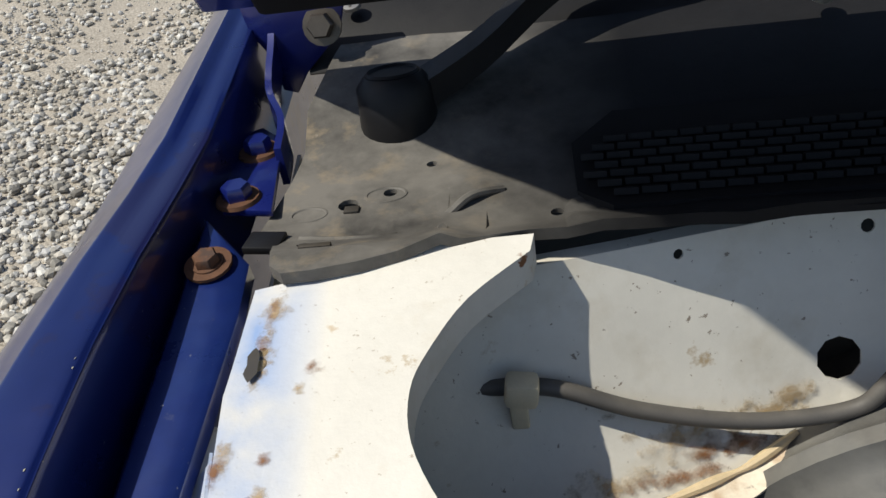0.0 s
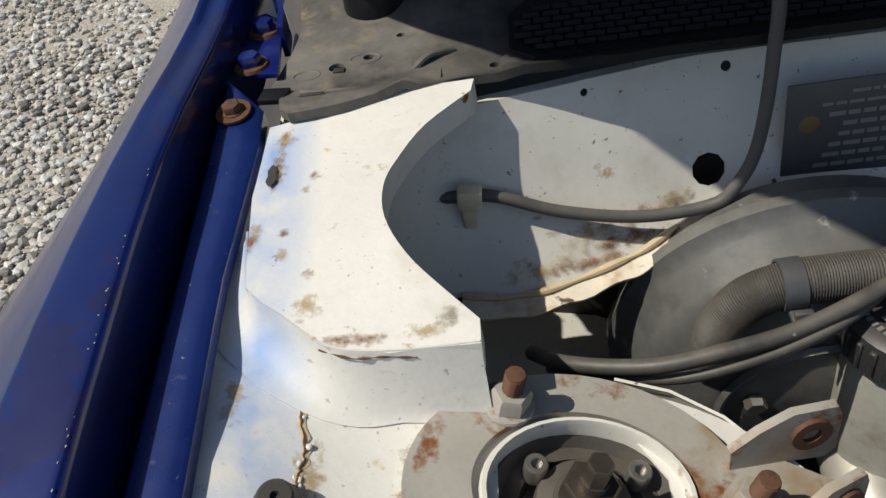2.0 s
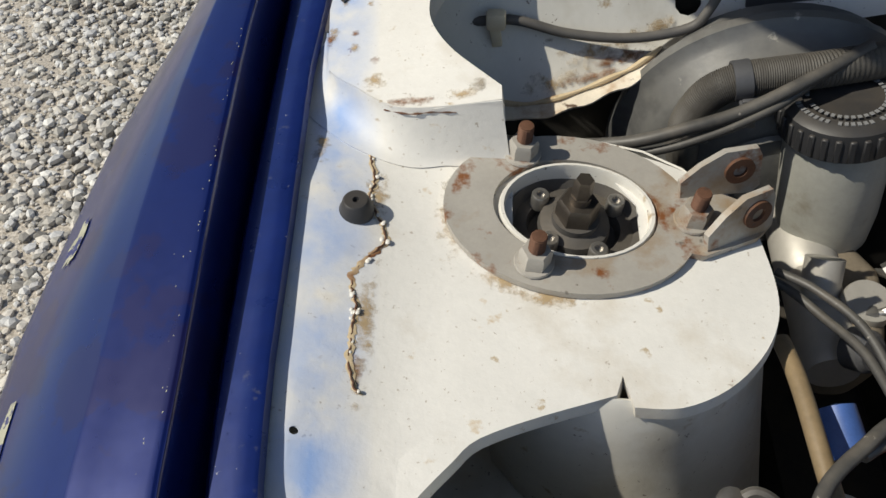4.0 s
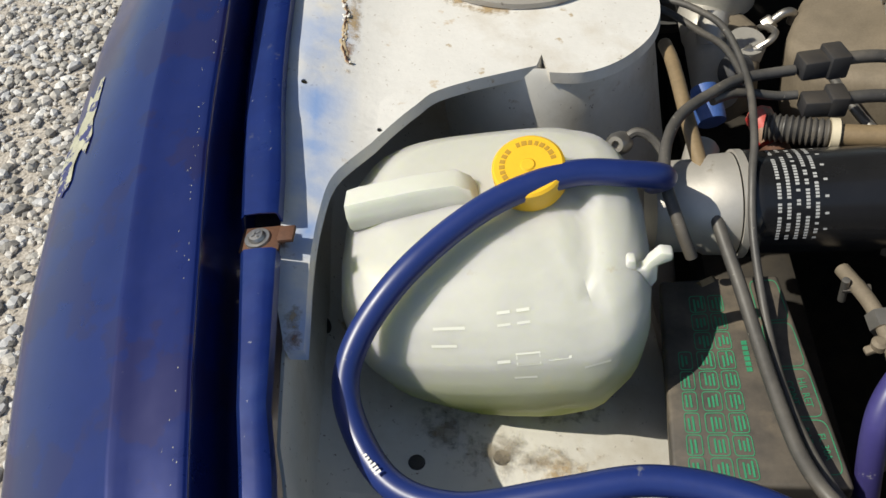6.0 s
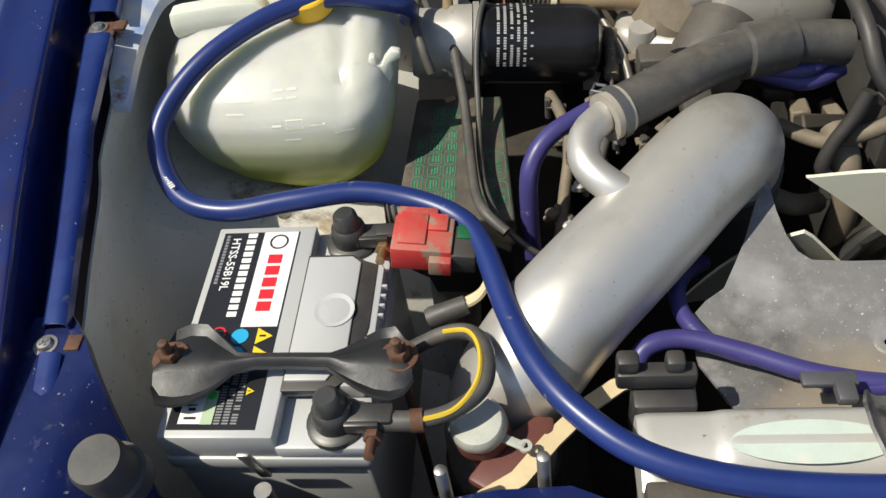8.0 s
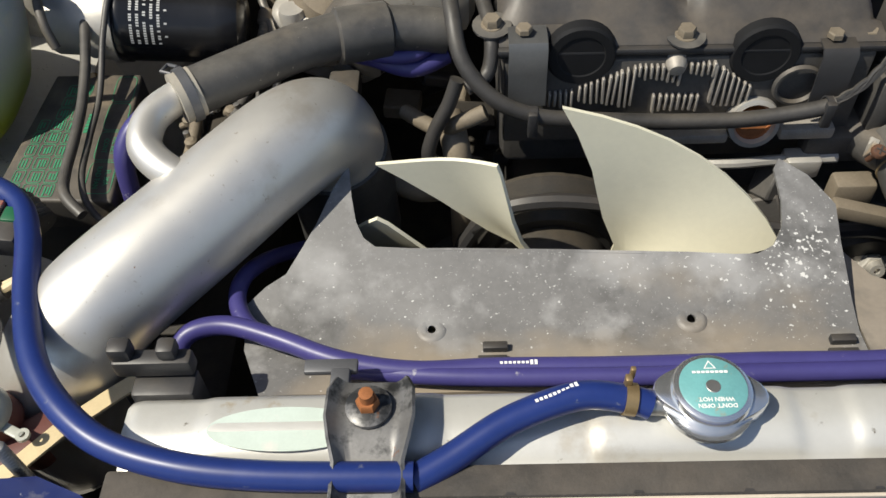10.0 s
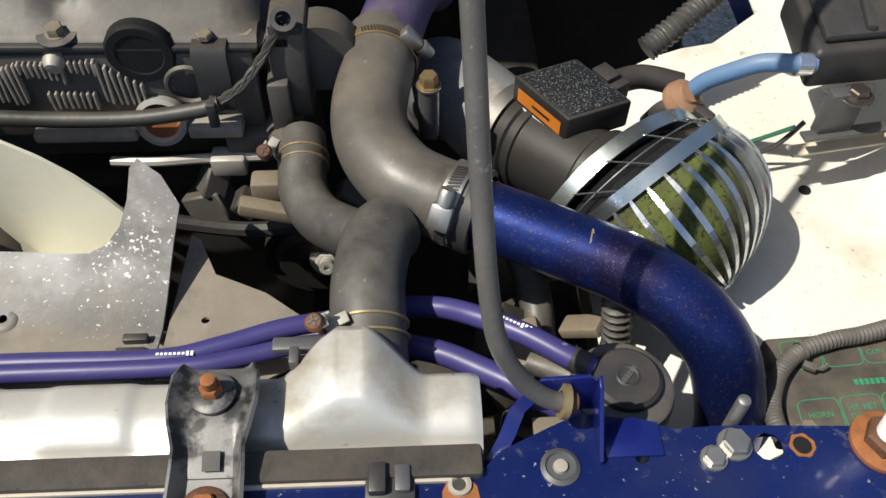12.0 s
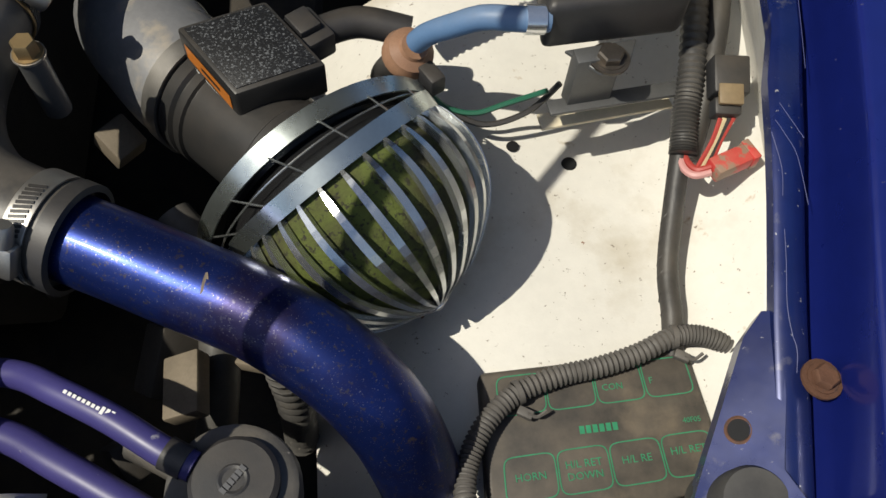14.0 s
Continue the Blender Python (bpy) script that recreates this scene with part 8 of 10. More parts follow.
    part("lower_arm", join(hose([(0.70, 0.10, -0.085), (0.74, 0.095, -0.082), (0.78, 0.10, -0.084), (0.83, 0.10, -0.083)], 0.0045, 8), box((0.03, 0.02, 0.02), (0.80, 0.10, -0.088), 0.003)), "alu", root)
    for x, z, r in ((0.585, -0.17, 0.085), (0.872, -0.19, 0.055), (0.52, -0.21, 0.05)):
        part("pulley", lathe([(0, 0.0), (r * 0.3, 0.0), (r * 0.35, 0.008), (r * 0.7, 0.008), (r * 0.8, 0.0), (r, 0.0)] + [(r - 0.003 * (k % 2), -0.0025 * k) for k in range(9)] + [(r, -0.024), (0, -0.024)], between((x, 0.070, z), (x, 0.04, z)), 40), "pulley", root)
    b = join(hexa(0.0115, 0.010), lathe([(0, 0.01), (0.007, 0.01), (0.007, 0.018), (0.003, 0.018), (0.003, 0.014), (0, 0.014)], None, 16), lathe([(0, 0), (0.017, 0), (0.017, 0.003), (0, 0.003)], None, 20))
    bmesh.ops.transform(b, matrix=between((0.878, 0.062, -0.180), (0.878, 0.036, -0.170)), verts=b.verts)
    part("pulley_bolt", b, "alu", root)
    part("belt", hose([(0.50, 0.058, -0.16), (0.53, 0.058, -0.10), (0.585, 0.058, -0.083), (0.68, 0.058, -0.10), (0.80, 0.058, -0.13), (0.872, 0.058, -0.133), (0.926, 0.058, -0.18), (0.91, 0.058, -0.24)], 0.007, 8), "black", root)
    part("adjuster", join(box((0.10, 0.014, 0.014), (0.86, 0.05, -0.105), 0.003, (0, 18, 0)), box((0.035, 0.02, 0.03), (0.838, 0.075, -0.098), 0.004)), "tan_metal", root)
    # sensor housing at the end of the cam cover
    part("sensor_housing", join(box((0.030, 0.05, 0.085), (0.862, 0.135, -0.006), 0.004), lathe([(0, 0), (0.030, 0), (0.032, 0.004), (0.032, 0.03), (0, 0.03)], between((0.885, 0.155, 0.0), (0.885, 0.12, 0.0)), 24), box((0.018, 0.03, 0.05), (0.852, 0.115, -0.03), 0.003)), "engine", root)
    part("sensor_plug", join(box((0.016, 0.016, 0.022), (0.858, 0.118, 0.034), 0.002), lathe([(0.006, 0), (0.010, 0), (0.010, 0.01), (0.006, 0.01)], between((0.862, 0.115, 0.044), (0.864, 0.108, 0.054)), 16)), "dusty", root)
    # intake side clutter
    part("intake_plenum", join(box((0.11, 0.20, 0.07), (0.47, 0.34, -0.02), 0.02), hose([(0.40, 0.30, -0.01), (0.44, 0.29, 0.0), (0.50, 0.30, -0.01)], 0.028, 16)), "alu", root)
    part("throttle_body", join(lathe([(0, 0), (0.036, 0), (0.038, 0.01), (0.036, 0.05), (0, 0.05)], between((0.405, 0.22, -0.05), (0.43, 0.26, -0.03)), 28), box((0.05, 0.03, 0.03), (0.37, 0.235, -0.05), 0.005), box((0.03, 0.05, 0.02), (0.40, 0.20, -0.08), 0.004)), "engine", root)
    part("side_pipe", join(hose([(0.50, 0.13, -0.05), (0.505, 0.10, -0.06), (0.51, 0.085, -0.11), (0.51, 0.09, -0.2)], 0.012, 12), hose([(0.46, 0.15, -0.06), (0.49, 0.12, -0.055), (0.51, 0.10, -0.03), (0.53, 0.10, -0.02)], 0.007, 10), hose([(0.44, 0.11, -0.10), (0.47, 0.10, -0.11), (0.50, 0.12, -0.13)], 0.010, 10)), "tan_metal", root)
    for k in range(16):
        x, y, z = rng.uniform(0.36, 0.56), rng.uniform(0.13, 0.34), rng.uniform(-0.2, -0.09)
        part("bracket", box((rng.uniform(0.01, 0.05), rng.uniform(0.01, 0.05), rng.uniform(0.006, 0.03)), (x, y, z), 0.002, (rng.uniform(-40, 40), rng.uniform(-40, 40), rng.uniform(0, 90)), 1), rng.choice(("engine", "dark", "tan_metal", "black")), root)
    for k in range(12):
        x, y, z = rng.uniform(0.50, 0.92), rng.uniform(0.07, 0.11), rng.uniform(-0.22, -0.10)
        part("bracket", box((rng.uniform(0.015, 0.06), rng.uniform(0.008, 0.03), rng.uniform(0.01, 0.04)), (x, y, z), 0.002, (rng.uniform(-30, 30), rng.uniform(-40, 40), rng.uniform(-20, 20)), 1), rng.choice(("engine", "dark", "tan_metal")), root)
    return root


engine()
for x, y, z, r in ((0.536, 0.134, 0.038, 0.009), (0.686, 0.124, 0.030, 0.009), (0.829, 0.128, 0.020, 0.009)):
    bolt("cam_cover_bolt", "dusty flanged bolt and rubber washer on the cam cover", (x, y, z), (0, -0.1, 1), r * 0.8, 0.007, 0.0155, 0.0, "tan_metal", "dusty", "cam cover bolts")
for x0, x1 in ((0.548, 0.578), (0.789, 0.816)):
    br = thing("harness_bracket", "grey folded steel bracket on the cam cover", "bracket", group="harness brackets")
    zc = 0.041 if x0 < 0.6 else 0.027
    rings = []
    for y, z in ((0.132, zc - 0.002), (0.120, zc), (0.108, zc - 0.001), (0.104, zc - 0.006), (0.103, zc - 0.030), (0.102, zc - 0.058)):
        rings.append([Vector((x, y, z)) for x in (x0, x0 + 0.004, (x0 + x1) / 2, x1 - 0.004, x1)])
    bm = loft(rings, closed=False)
    bmesh.ops.recalc_face_normals(bm, faces=bm.faces[:])
    bmesh.ops.solidify(bm, geom=bm.faces[:], thickness=0.0018)
    part("strip", bm, "bracket_grey" if x0 < 0.6 else "black", br)
    hb = hexa(0.0065, 0.005, 0.001)
    bmesh.ops.transform(hb, matrix=pose((x0 + x1) / 2 - 0.003, 0.119, zc + 0.001), verts=hb.verts)
    part("bolt", hb, "tan_metal", br)
har = thing("wiring_harness", "dusty taped wiring harness across the engine front", "wiring")
part("loom", hose([(0.485, 0.24, 0.055), (0.500, 0.19, 0.055), (0.505, 0.14, 0.048), (0.512, 0.11, 0.025), (0.535, 0.094, 0.000), (0.570, 0.091, -0.018), (0.62, 0.093, -0.026), (0.68, 0.094, -0.031), (0.74, 0.093, -0.030), (0.79, 0.092, -0.021), (0.806, 0.093, -0.016)], 0.0066, 16), "harness", har)
part("second_loom", hose([(0.505, 0.24, 0.05), (0.525, 0.18, 0.046), (0.535, 0.13, 0.035), (0.532, 0.11, 0.012), (0.515, 0.10, 0.005)], 0.0060, 12), "harness", har)
rng = random.Random(1)
base = smooth_line([(0.803, 0.093, -0.016), (0.825, 0.098, -0.002), (0.845, 0.108, 0.020), (0.860, 0.112, 0.046)], 8)
for k in range(4):
    part("twisted_wire", sweep([p + 0.0022 * Vector((math.cos(i * 0.5 + k * math.pi / 2), 0.4 * math.sin(i * 0.5 + k * math.pi / 2), math.sin(i * 0.5 + k * math.pi / 2))) for i, p in enumerate(base)], 0.0019, 6, True), "harness", har)
for x, y, z in ((0.567, 0.091, -0.018), (0.800, 0.0925, -0.018)):
    part("cable_tie", join(lathe([(0.0066, -0.003), (0.0082, -0.003), (0.0082, 0.003), (0.0066, 0.003)], between((x, y, z), (x + 0.02, y, z - 0.003)), 18), box((0.008, 0.006, 0.024), (x, y - 0.006, z - 0.004), 0.0015)), "black", har)
tube("hanging_lead", "dusty split wiring lead hanging by the engine", "wiring", [(0.508, 0.105, 0.010), (0.500, 0.100, -0.012), (0.488, 0.095, -0.035), (0.482, 0.09, -0.055), (0.487, 0.088, -0.064)], 0.0062, "harness", 10)


# ---- pipes left of the engine ----
ip = thing("intake_pipe", "silver painted alloy intake pipe with small rust specks", "intake pipe")
part("pipe", hose([(0.212, -0.118, -0.190), (0.212, -0.118, -0.125), (0.215, -0.117, -0.092), (0.224, -0.111, -0.063), (0.241, -0.098, -0.040), (0.265, -0.074, -0.024), (0.320, -0.016, -0.012), (0.360, 0.028, -0.004), (0.383, 0.054, -0.003), (0.397, 0.074, -0.013), (0.403, 0.087, -0.035), (0.405, 0.094, -0.075)], 0.0425, 40, 10), "silver", ip)
part("coupler", hose([(0.212, -0.118, -0.150), (0.212, -0.118, -0.18), (0.212, -0.118, -0.24)], 0.0455, 36, 6), "rubber", ip, "black rubber coupler")
part("end_coupler", hose([(0.4035, 0.089, -0.045), (0.405, 0.094, -0.075), (0.406, 0.098, -0.15)], 0.0455, 36, 6), "rubber", ip, "black rubber coupler")
part("branch", hose([(0.322, -0.004, 0.012), (0.300, 0.004, 0.020), (0.284, 0.020, 0.027), (0.284, 0.045, 0.031), (0.298, 0.064, 0.033), (0.318, 0.078, 0.034)], 0.0125, 20), "silver", ip)
bh = thing("breather_hose", "dusty fat rubber breather hose with a spring clamp", "hose")
part("hose", hose([(0.308, 0.070, 0.033), (0.345, 0.094, 0.034), (0.385, 0.122, 0.033), (0.425, 0.143, 0.030), (0.46, 0.152, 0.026), (0.50, 0.155, 0.020)], 0.0185, 24), "rubber", bh)
part("sleeve", lathe([(0.0185, 0), (0.0225, 0.002), (0.0225, 0.042), (0.0185, 0.045)], between((0.412, 0.137, 0.031), (0.45, 0.15, 0.027)), 28), "rubber", bh)
part("pale_end", lathe([(0.0125, 0), (0.0195, 0), (0.0195, 0.016), (0.0180, 0.016)], between((0.300, 0.064, 0.033), (0.34, 0.09, 0.034)), 24), "cream_rubber", bh)
part("spring_clamp", join(lathe([(0.0197, 0), (0.0212, 0), (0.0212, 0.007), (0.0197, 0.007)], between((0.3045, 0.067, 0.033), (0.34, 0.09, 0.034)), 24), sweep([Vector((0.296 + 0.006 * math.cos(a), 0.078 + 0.006 * math.sin(a), 0.050)) for a in [k * math.tau / 4 + 0.4 for k in range(5)]], 0.0015, 6)), "plate_grey", bh)
tube("vacuum_hose", "violet blue silicone vacuum hose", "hose", [(0.243, 0.040, -0.13), (0.240, 0.050, -0.075), (0.240, 0.062, -0.030), (0.246, 0.074, -0.012), (0.260, 0.088, -0.002), (0.282, 0.103, 0.002), (0.308, 0.119, 0.004), (0.335, 0.136, 0.006), (0.385, 0.152, 0.008), (0.43, 0.150, 0.002), (0.47, 0.140, -0.005), (0.50, 0.150, 0.0)], 0.0078, "violet", 14)
tube("vacuum_hose", "violet blue silicone vacuum hose", "hose", [(0.36, 0.128, 0.018), (0.40, 0.150, 0.020), (0.44, 0.138, 0.012), (0.475, 0.142, 0.008), (0.50, 0.16, 0.02)], 0.0065, "violet", 12)
cab = thing("throttle_cable", "throttle cable end with a ribbed sleeve and bright wire", "cable")
part("sleeve", lathe([(0, 0), (0.007, 0), (0.007, 0.012), (0.0055, 0.013)] + [(0.0058 - 0.0008 * (k % 2), 0.014 + 0.002 * k) for k in range(14)] + [(0.008, 0.043), (0.008, 0.055), (0, 0.055)], between((0.321, 0.225, -0.055), (0.324, 0.285, -0.04)), 16), "tan_metal", cab)
part("wire", hose([(0.321, 0.227, -0.056), (0.321, 0.19, -0.07), (0.322, 0.15, -0.085)], 0.0018, 6), "zinc", cab)
part("bracket", join(box((0.035, 0.010, 0.004), (0.335, 0.245, -0.05), 0.001, (0, 0, 15)), box((0.020, 0.018, 0.004), (0.352, 0.252, -0.05), 0.001, (20, 0, 15))), "tan_metal", cab)
cover = thing("intake_casting", "pale cast alloy intake elbow", "casting")
part("casting", lathe([(0.045, 0), (0.05, 0.01), (0.046, 0.05), (0.036, 0.09), (0, 0.10)], between((0.37, 0.31, -0.10), (0.395, 0.28, -0.01)), 28), "tan_metal", cover)

wb = thing("washer_bottle", "washer filler with a milky cap on a red-brown neck", "washer bottle")
part("cap", lathe([(0, 0.0085), (0.012, 0.009), (0.0165, 0.0085), (0.0185, 0.006), (0.0193, 0.0), (0.018, -0.004), (0, -0.004)], pose(0.2035, -0.162, -0.028, 8, -6, 0), 30), "aged_cap", wb, "aged milky snap cap")
part("tab", join(box((0.020, 0.0065, 0.0026), (0.2240, -0.172, -0.031), 0.0011, (0, 0, -26)), lathe([(0.002, 0), (0.0045, 0), (0.0045, 0.0026), (0.002, 0.0026)], pose(0.2335, -0.176, -0.032), 14)), "aged_cap", wb)
part("neck", lathe([(0.0180, 0.0), (0.0195, -0.008), (0.0195, -0.014), (0.015, -0.02), (0.014, -0.07), (0, -0.07)], pose(0.2035, -0.162, -0.030, 8, -6, 0), 28), "redbrown", wb)
part("flange", prism([(0.195, -0.192), (0.214, -0.204), (0.232, -0.190), (0.252, -0.160), (0.253, -0.148), (0.240, -0.146), (0.224, -0.158), (0.205, -0.178)], -0.050, -0.042, 0.003), "redbrown", wb)
tape = thing("paper_strip", "cream folded paper strip beside the washer neck", "strip")
part("strip", thicken(loft([[Vector((x - 0.004, y + 0.004, z)), Vector((x + 0.005, y - 0.005, z + 0.001))] for x, y, z in ((0.206, -0.206, -0.041), (0.228, -0.193, -0.040), (0.250, -0.165, -0.042), (0.275, -0.135, -0.050), (0.296, -0.121, -0.048), (0.318, -0.112, -0.050))], closed=False), 0.002), "cream_wire", tape)
rib = thing("ribbed_conduit", "black ribbed conduit behind the red fuse link", "conduit")
part("conduit", hose([(0.130, 0.006, -0.004), (0.155, 0.010, -0.006), (0.182, 0.004, -0.012), (0.20, -0.01, -0.02)], 0.0105, 16, 8, 16, 0.0012), "rubber", rib)


# ---- coolant hoses and charge pipes ----
def worm_clamp(root, p, q, r, width=0.011, screw=None, mat="zinc"):
    """A slotted band clamp round a pipe at p, which runs towards q."""
    m = between(p, q)
    band = part("band_clamp", lathe([(r, -width / 2), (r + 0.0012, -width / 2), (r + 0.0014, -width / 2 + 0.001), (r + 0.0014, width / 2 - 0.001), (r + 0.0012, width / 2), (r, width / 2)], m, 48), mat, root, "slotted steel band clamp")
    if screw is not None:
        q0 = m.inverted() @ Vector(screw)
        a0 = math.atan2(q0.y, q0.x)
        bm = bmesh.new()
        for k in range(24):
            a = a0 + (0.35 + k // 2 * 0.085) * (1 if k % 2 else -1)
            s = box((0.0008, 0.0018, width * 0.66), (r + 0.0016, 0, 0), segments=1)
            bmesh.ops.transform(s, matrix=m @ Matrix.Rotation(a, 4, "Z") @ Matrix.Rotation(0.35, 4, "X"), verts=s.verts)
            me = bpy.data.meshes.new("tmp")
            s.to_mesh(me)
            s.free()
            bm.from_mesh(me)
            bpy.data.meshes.remove(me)
        tagged(part("band_slotting", bm, "black", band), kind="stuff")
        h = join(box((0.010, 0.020, width + 0.003), (r + 0.005, 0, 0), 0.003), lathe([(0, 0), (0.0062, 0), (0.0062, 0.010), (0.005, 0.012), (0, 0.012)], pose(r + 0.006, -0.010, 0, 90, 0, 0), 16))
        bmesh.ops.transform(h, matrix=m @ Matrix.Rotation(a0, 4, "Z"), verts=h.verts)
        part("screw_housing", h, "zinc", band)
    return band


uh = thing("radiator_hose", "dusty black top radiator hose bent in two", "hose")
part("hose", hose([(0.927, -0.130, -0.030), (0.928, -0.095, -0.024), (0.930, -0.060, -0.024), (0.926, -0.035, -0.036), (0.908, -0.012, -0.055), (0.884, 0.014, -0.067), (0.869, 0.045, -0.068), (0.868, 0.076, -0.062), (0.866, 0.098, -0.062)], 0.0200, 28, 8), "rubber", uh)
part("neck_sleeve", hose([(0.927, -0.142, -0.036), (0.926, -0.115, -0.022), (0.926, -0.085, -0.018), (0.932, -0.050, -0.020), (0.940, -0.034, -0.026)], 0.0252, 28, 8), "rubber", uh)
for p, q, r in (((0.9265, -0.118, -0.0235), (0.926, -0.095, -0.018), 0.0255), ((0.9268, -0.127, -0.027), (0.9262, -0.105, -0.021), 0.0255), ((0.8685, 0.068, -0.064), (0.869, 0.050, -0.067), 0.0202), ((0.868, 0.077, -0.062), (0.8685, 0.060, -0.065), 0.0202)):
    part("wire_clamp", lathe([(r - 0.0005, -0.0014), (r + 0.0012, -0.0007), (r + 0.0012, 0.0007), (r - 0.0005, 0.0014)], between(p, q), 40), "clamp_wire", uh, "stained wire hose clamp")
for (x, y, z), tilt, tone in (((0.8955, -0.1376, 0.0105), (10, -14, 20), "rusty"), ((0.8394, 0.0644, -0.043), (16, -20, 60), "rusty"), ((0.9190, -0.0265, -0.0275), (30, -60, 10), "orange_rust")):
    m = pose(x, y, z, *tilt)
    head = join(lathe([(0, 0), (0.0062, 0), (0.0062, 0.0022), (0.0048, 0.0040), (0, 0.0044)], None, 18), lathe([(0, -0.016), (0.0026, -0.016), (0.0026, 0.0), (0, 0.0)], None, 10))
    bmesh.ops.transform(head, matrix=m, verts=head.verts)
    screw = part("clamp_screw", head, tone, uh, "rusty crosshead clamp screw")
    cross = join(box((0.0074, 0.0013, 0.0006), (0, 0, 0.0045)), box((0.0013, 0.0074, 0.0006), (0, 0, 0.0045)))
    bmesh.ops.transform(cross, matrix=m, verts=cross.verts)
    part("cross_slot", cross, "black", screw)
    lug = join(box((0.011, 0.009, 0.0025), (0.002, 0, -0.0018), 0.0008), box((0.011, 0.0022, 0.013), (0.005, 0.004, -0.009), 0.0008), box((0.016, 0.008, 0.0022), (0.011, 0.001, -0.014), 0.0008))
    bmesh.ops.transform(lug, matrix=m, verts=lug.verts)
    part("clamp_lug", lug, "plate", uh, "dull steel clamp lug")

el = thing("intake_elbow", "scuffed black rubber intake elbow with band clamps", "intake hose")
part("elbow", hose([(0.936, 0.165, -0.012), (0.932, 0.128, -0.012), (0.925, 0.080, -0.014), (0.930, 0.042, -0.016), (0.948, 0.010, -0.018), (0.972, -0.007, -0.021), (1.000, -0.0185, -0.023)], 0.0302, 36, 8), "elbow_rubber", el)
worm_clamp(el, (0.934, 0.140, -0.012), (0.930, 0.110, -0.012), 0.0304, 0.010, (0.97, 0.135, 0.02), "brass")
worm_clamp(el, (0.989, -0.0145, -0.022), (1.062, -0.050, -0.027), 0.0308, 0.014, (0.985, -0.060, 0.002))
part("lip", lathe([(0.030, 0), (0.0328, 0.001), (0.0328, 0.010), (0.029, 0.011)], between((0.998, -0.019, -0.0228), (1.062, -0.050, -0.027)), 40), "black", el)
cb = bolt("pipe_bolt", "brass coloured bolt beside the intake elbow", (0.9726, 0.0903, 0.0), (0, 0, 1), 0.0075, 0.010, 0.010, 0.0, "brass", "zinc")
part("post", lathe([(0, -0.05), (0.0085, -0.05), (0.0085, 0.0), (0, 0.0)], pose(0.9726, 0.0903, 0.0), 16), "bracket_grey", cb)
vp = thing("turbo_pipe", "dusty violet painted intake pipe behind the elbow", "intake pipe")
part("pipe", hose([(0.936, 0.150, -0.012), (0.944, 0.185, -0.012), (0.956, 0.235, -0.018), (0.975, 0.30, -0.04), (0.985, 0.36, -0.09)], 0.0288, 32), "violet_pipe", vp)

cp = thing("charge_pipe", "chipped dark blue metal charge pipe", "charge pipe")
part("pipe", hose([(0.998, -0.0185, -0.0235), (1.030, -0.034, -0.025), (1.062, -0.050, -0.027), (1.084, -0.061, -0.028), (1.104, -0.0715, -0.029), (1.133, -0.091, -0.034), (1.154, -0.108, -0.044), (1.170, -0.123, -0.063), (1.180, -0.134, -0.090), (1.188, -0.144, -0.125), (1.193, -0.150, -0.17), (1.195, -0.154, -0.21)], 0.0254, 40, 10), "pipe_blue", cp)
part("lower_coupler", hose([(1.1925, -0.149, -0.165), (1.195, -0.154, -0.21), (1.197, -0.157, -0.26)], 0.0285, 32), "rubber", cp)
for p, q, s in (((1.079, -0.069, -0.006), (1.077, -0.0572, -0.0277), 1.0), ((1.124, -0.099, -0.0105), (1.122, -0.0835, -0.0318), 0.35)):
    n = (Vector(p) - Vector(q)).normalized()
    d = Vector((0.031, -0.017, -0.014)).normalized()
    w = d.cross(n).normalized()
    bm = bmesh.new()
    rim = []
    for k in range(14):
        t = k * math.tau / 14
        u, v = 0.0045 * s * math.cos(t) * random.Random(k).uniform(0.6, 1.1), 0.0105 * s * math.sin(t) * random.Random(k + 9).uniform(0.7, 1.1)
        rim.append(bm.verts.new(Vector(q) + d * (v * 0.5 + u * 0.7) + (n * math.cos(v / 0.0254) + w * math.sin(v / 0.0254)) * 0.0258))
    hub = bm.verts.new(Vector(q) + n * 0.0260)
    for k in range(14):
        bm.faces.new((rim[k], rim[(k + 1) % 14], hub))
    part("chip", bm, "chip", cp, "bare chip in the paint")


# ---- air filter ----
def ring_frame(c, axis):
    """A frame at c whose z runs along the axis and whose x is level."""
    a = Vector(axis).normalized()
    u = a.cross(Vector((0, 0, 1))).normalized()
    v = a.cross(u)
    return Matrix(((u.x, v.x, a.x, c[0]), (u.y, v.y, a.y, c[1]), (u.z, v.z, a.z, c[2]), (0, 0, 0, 1)))


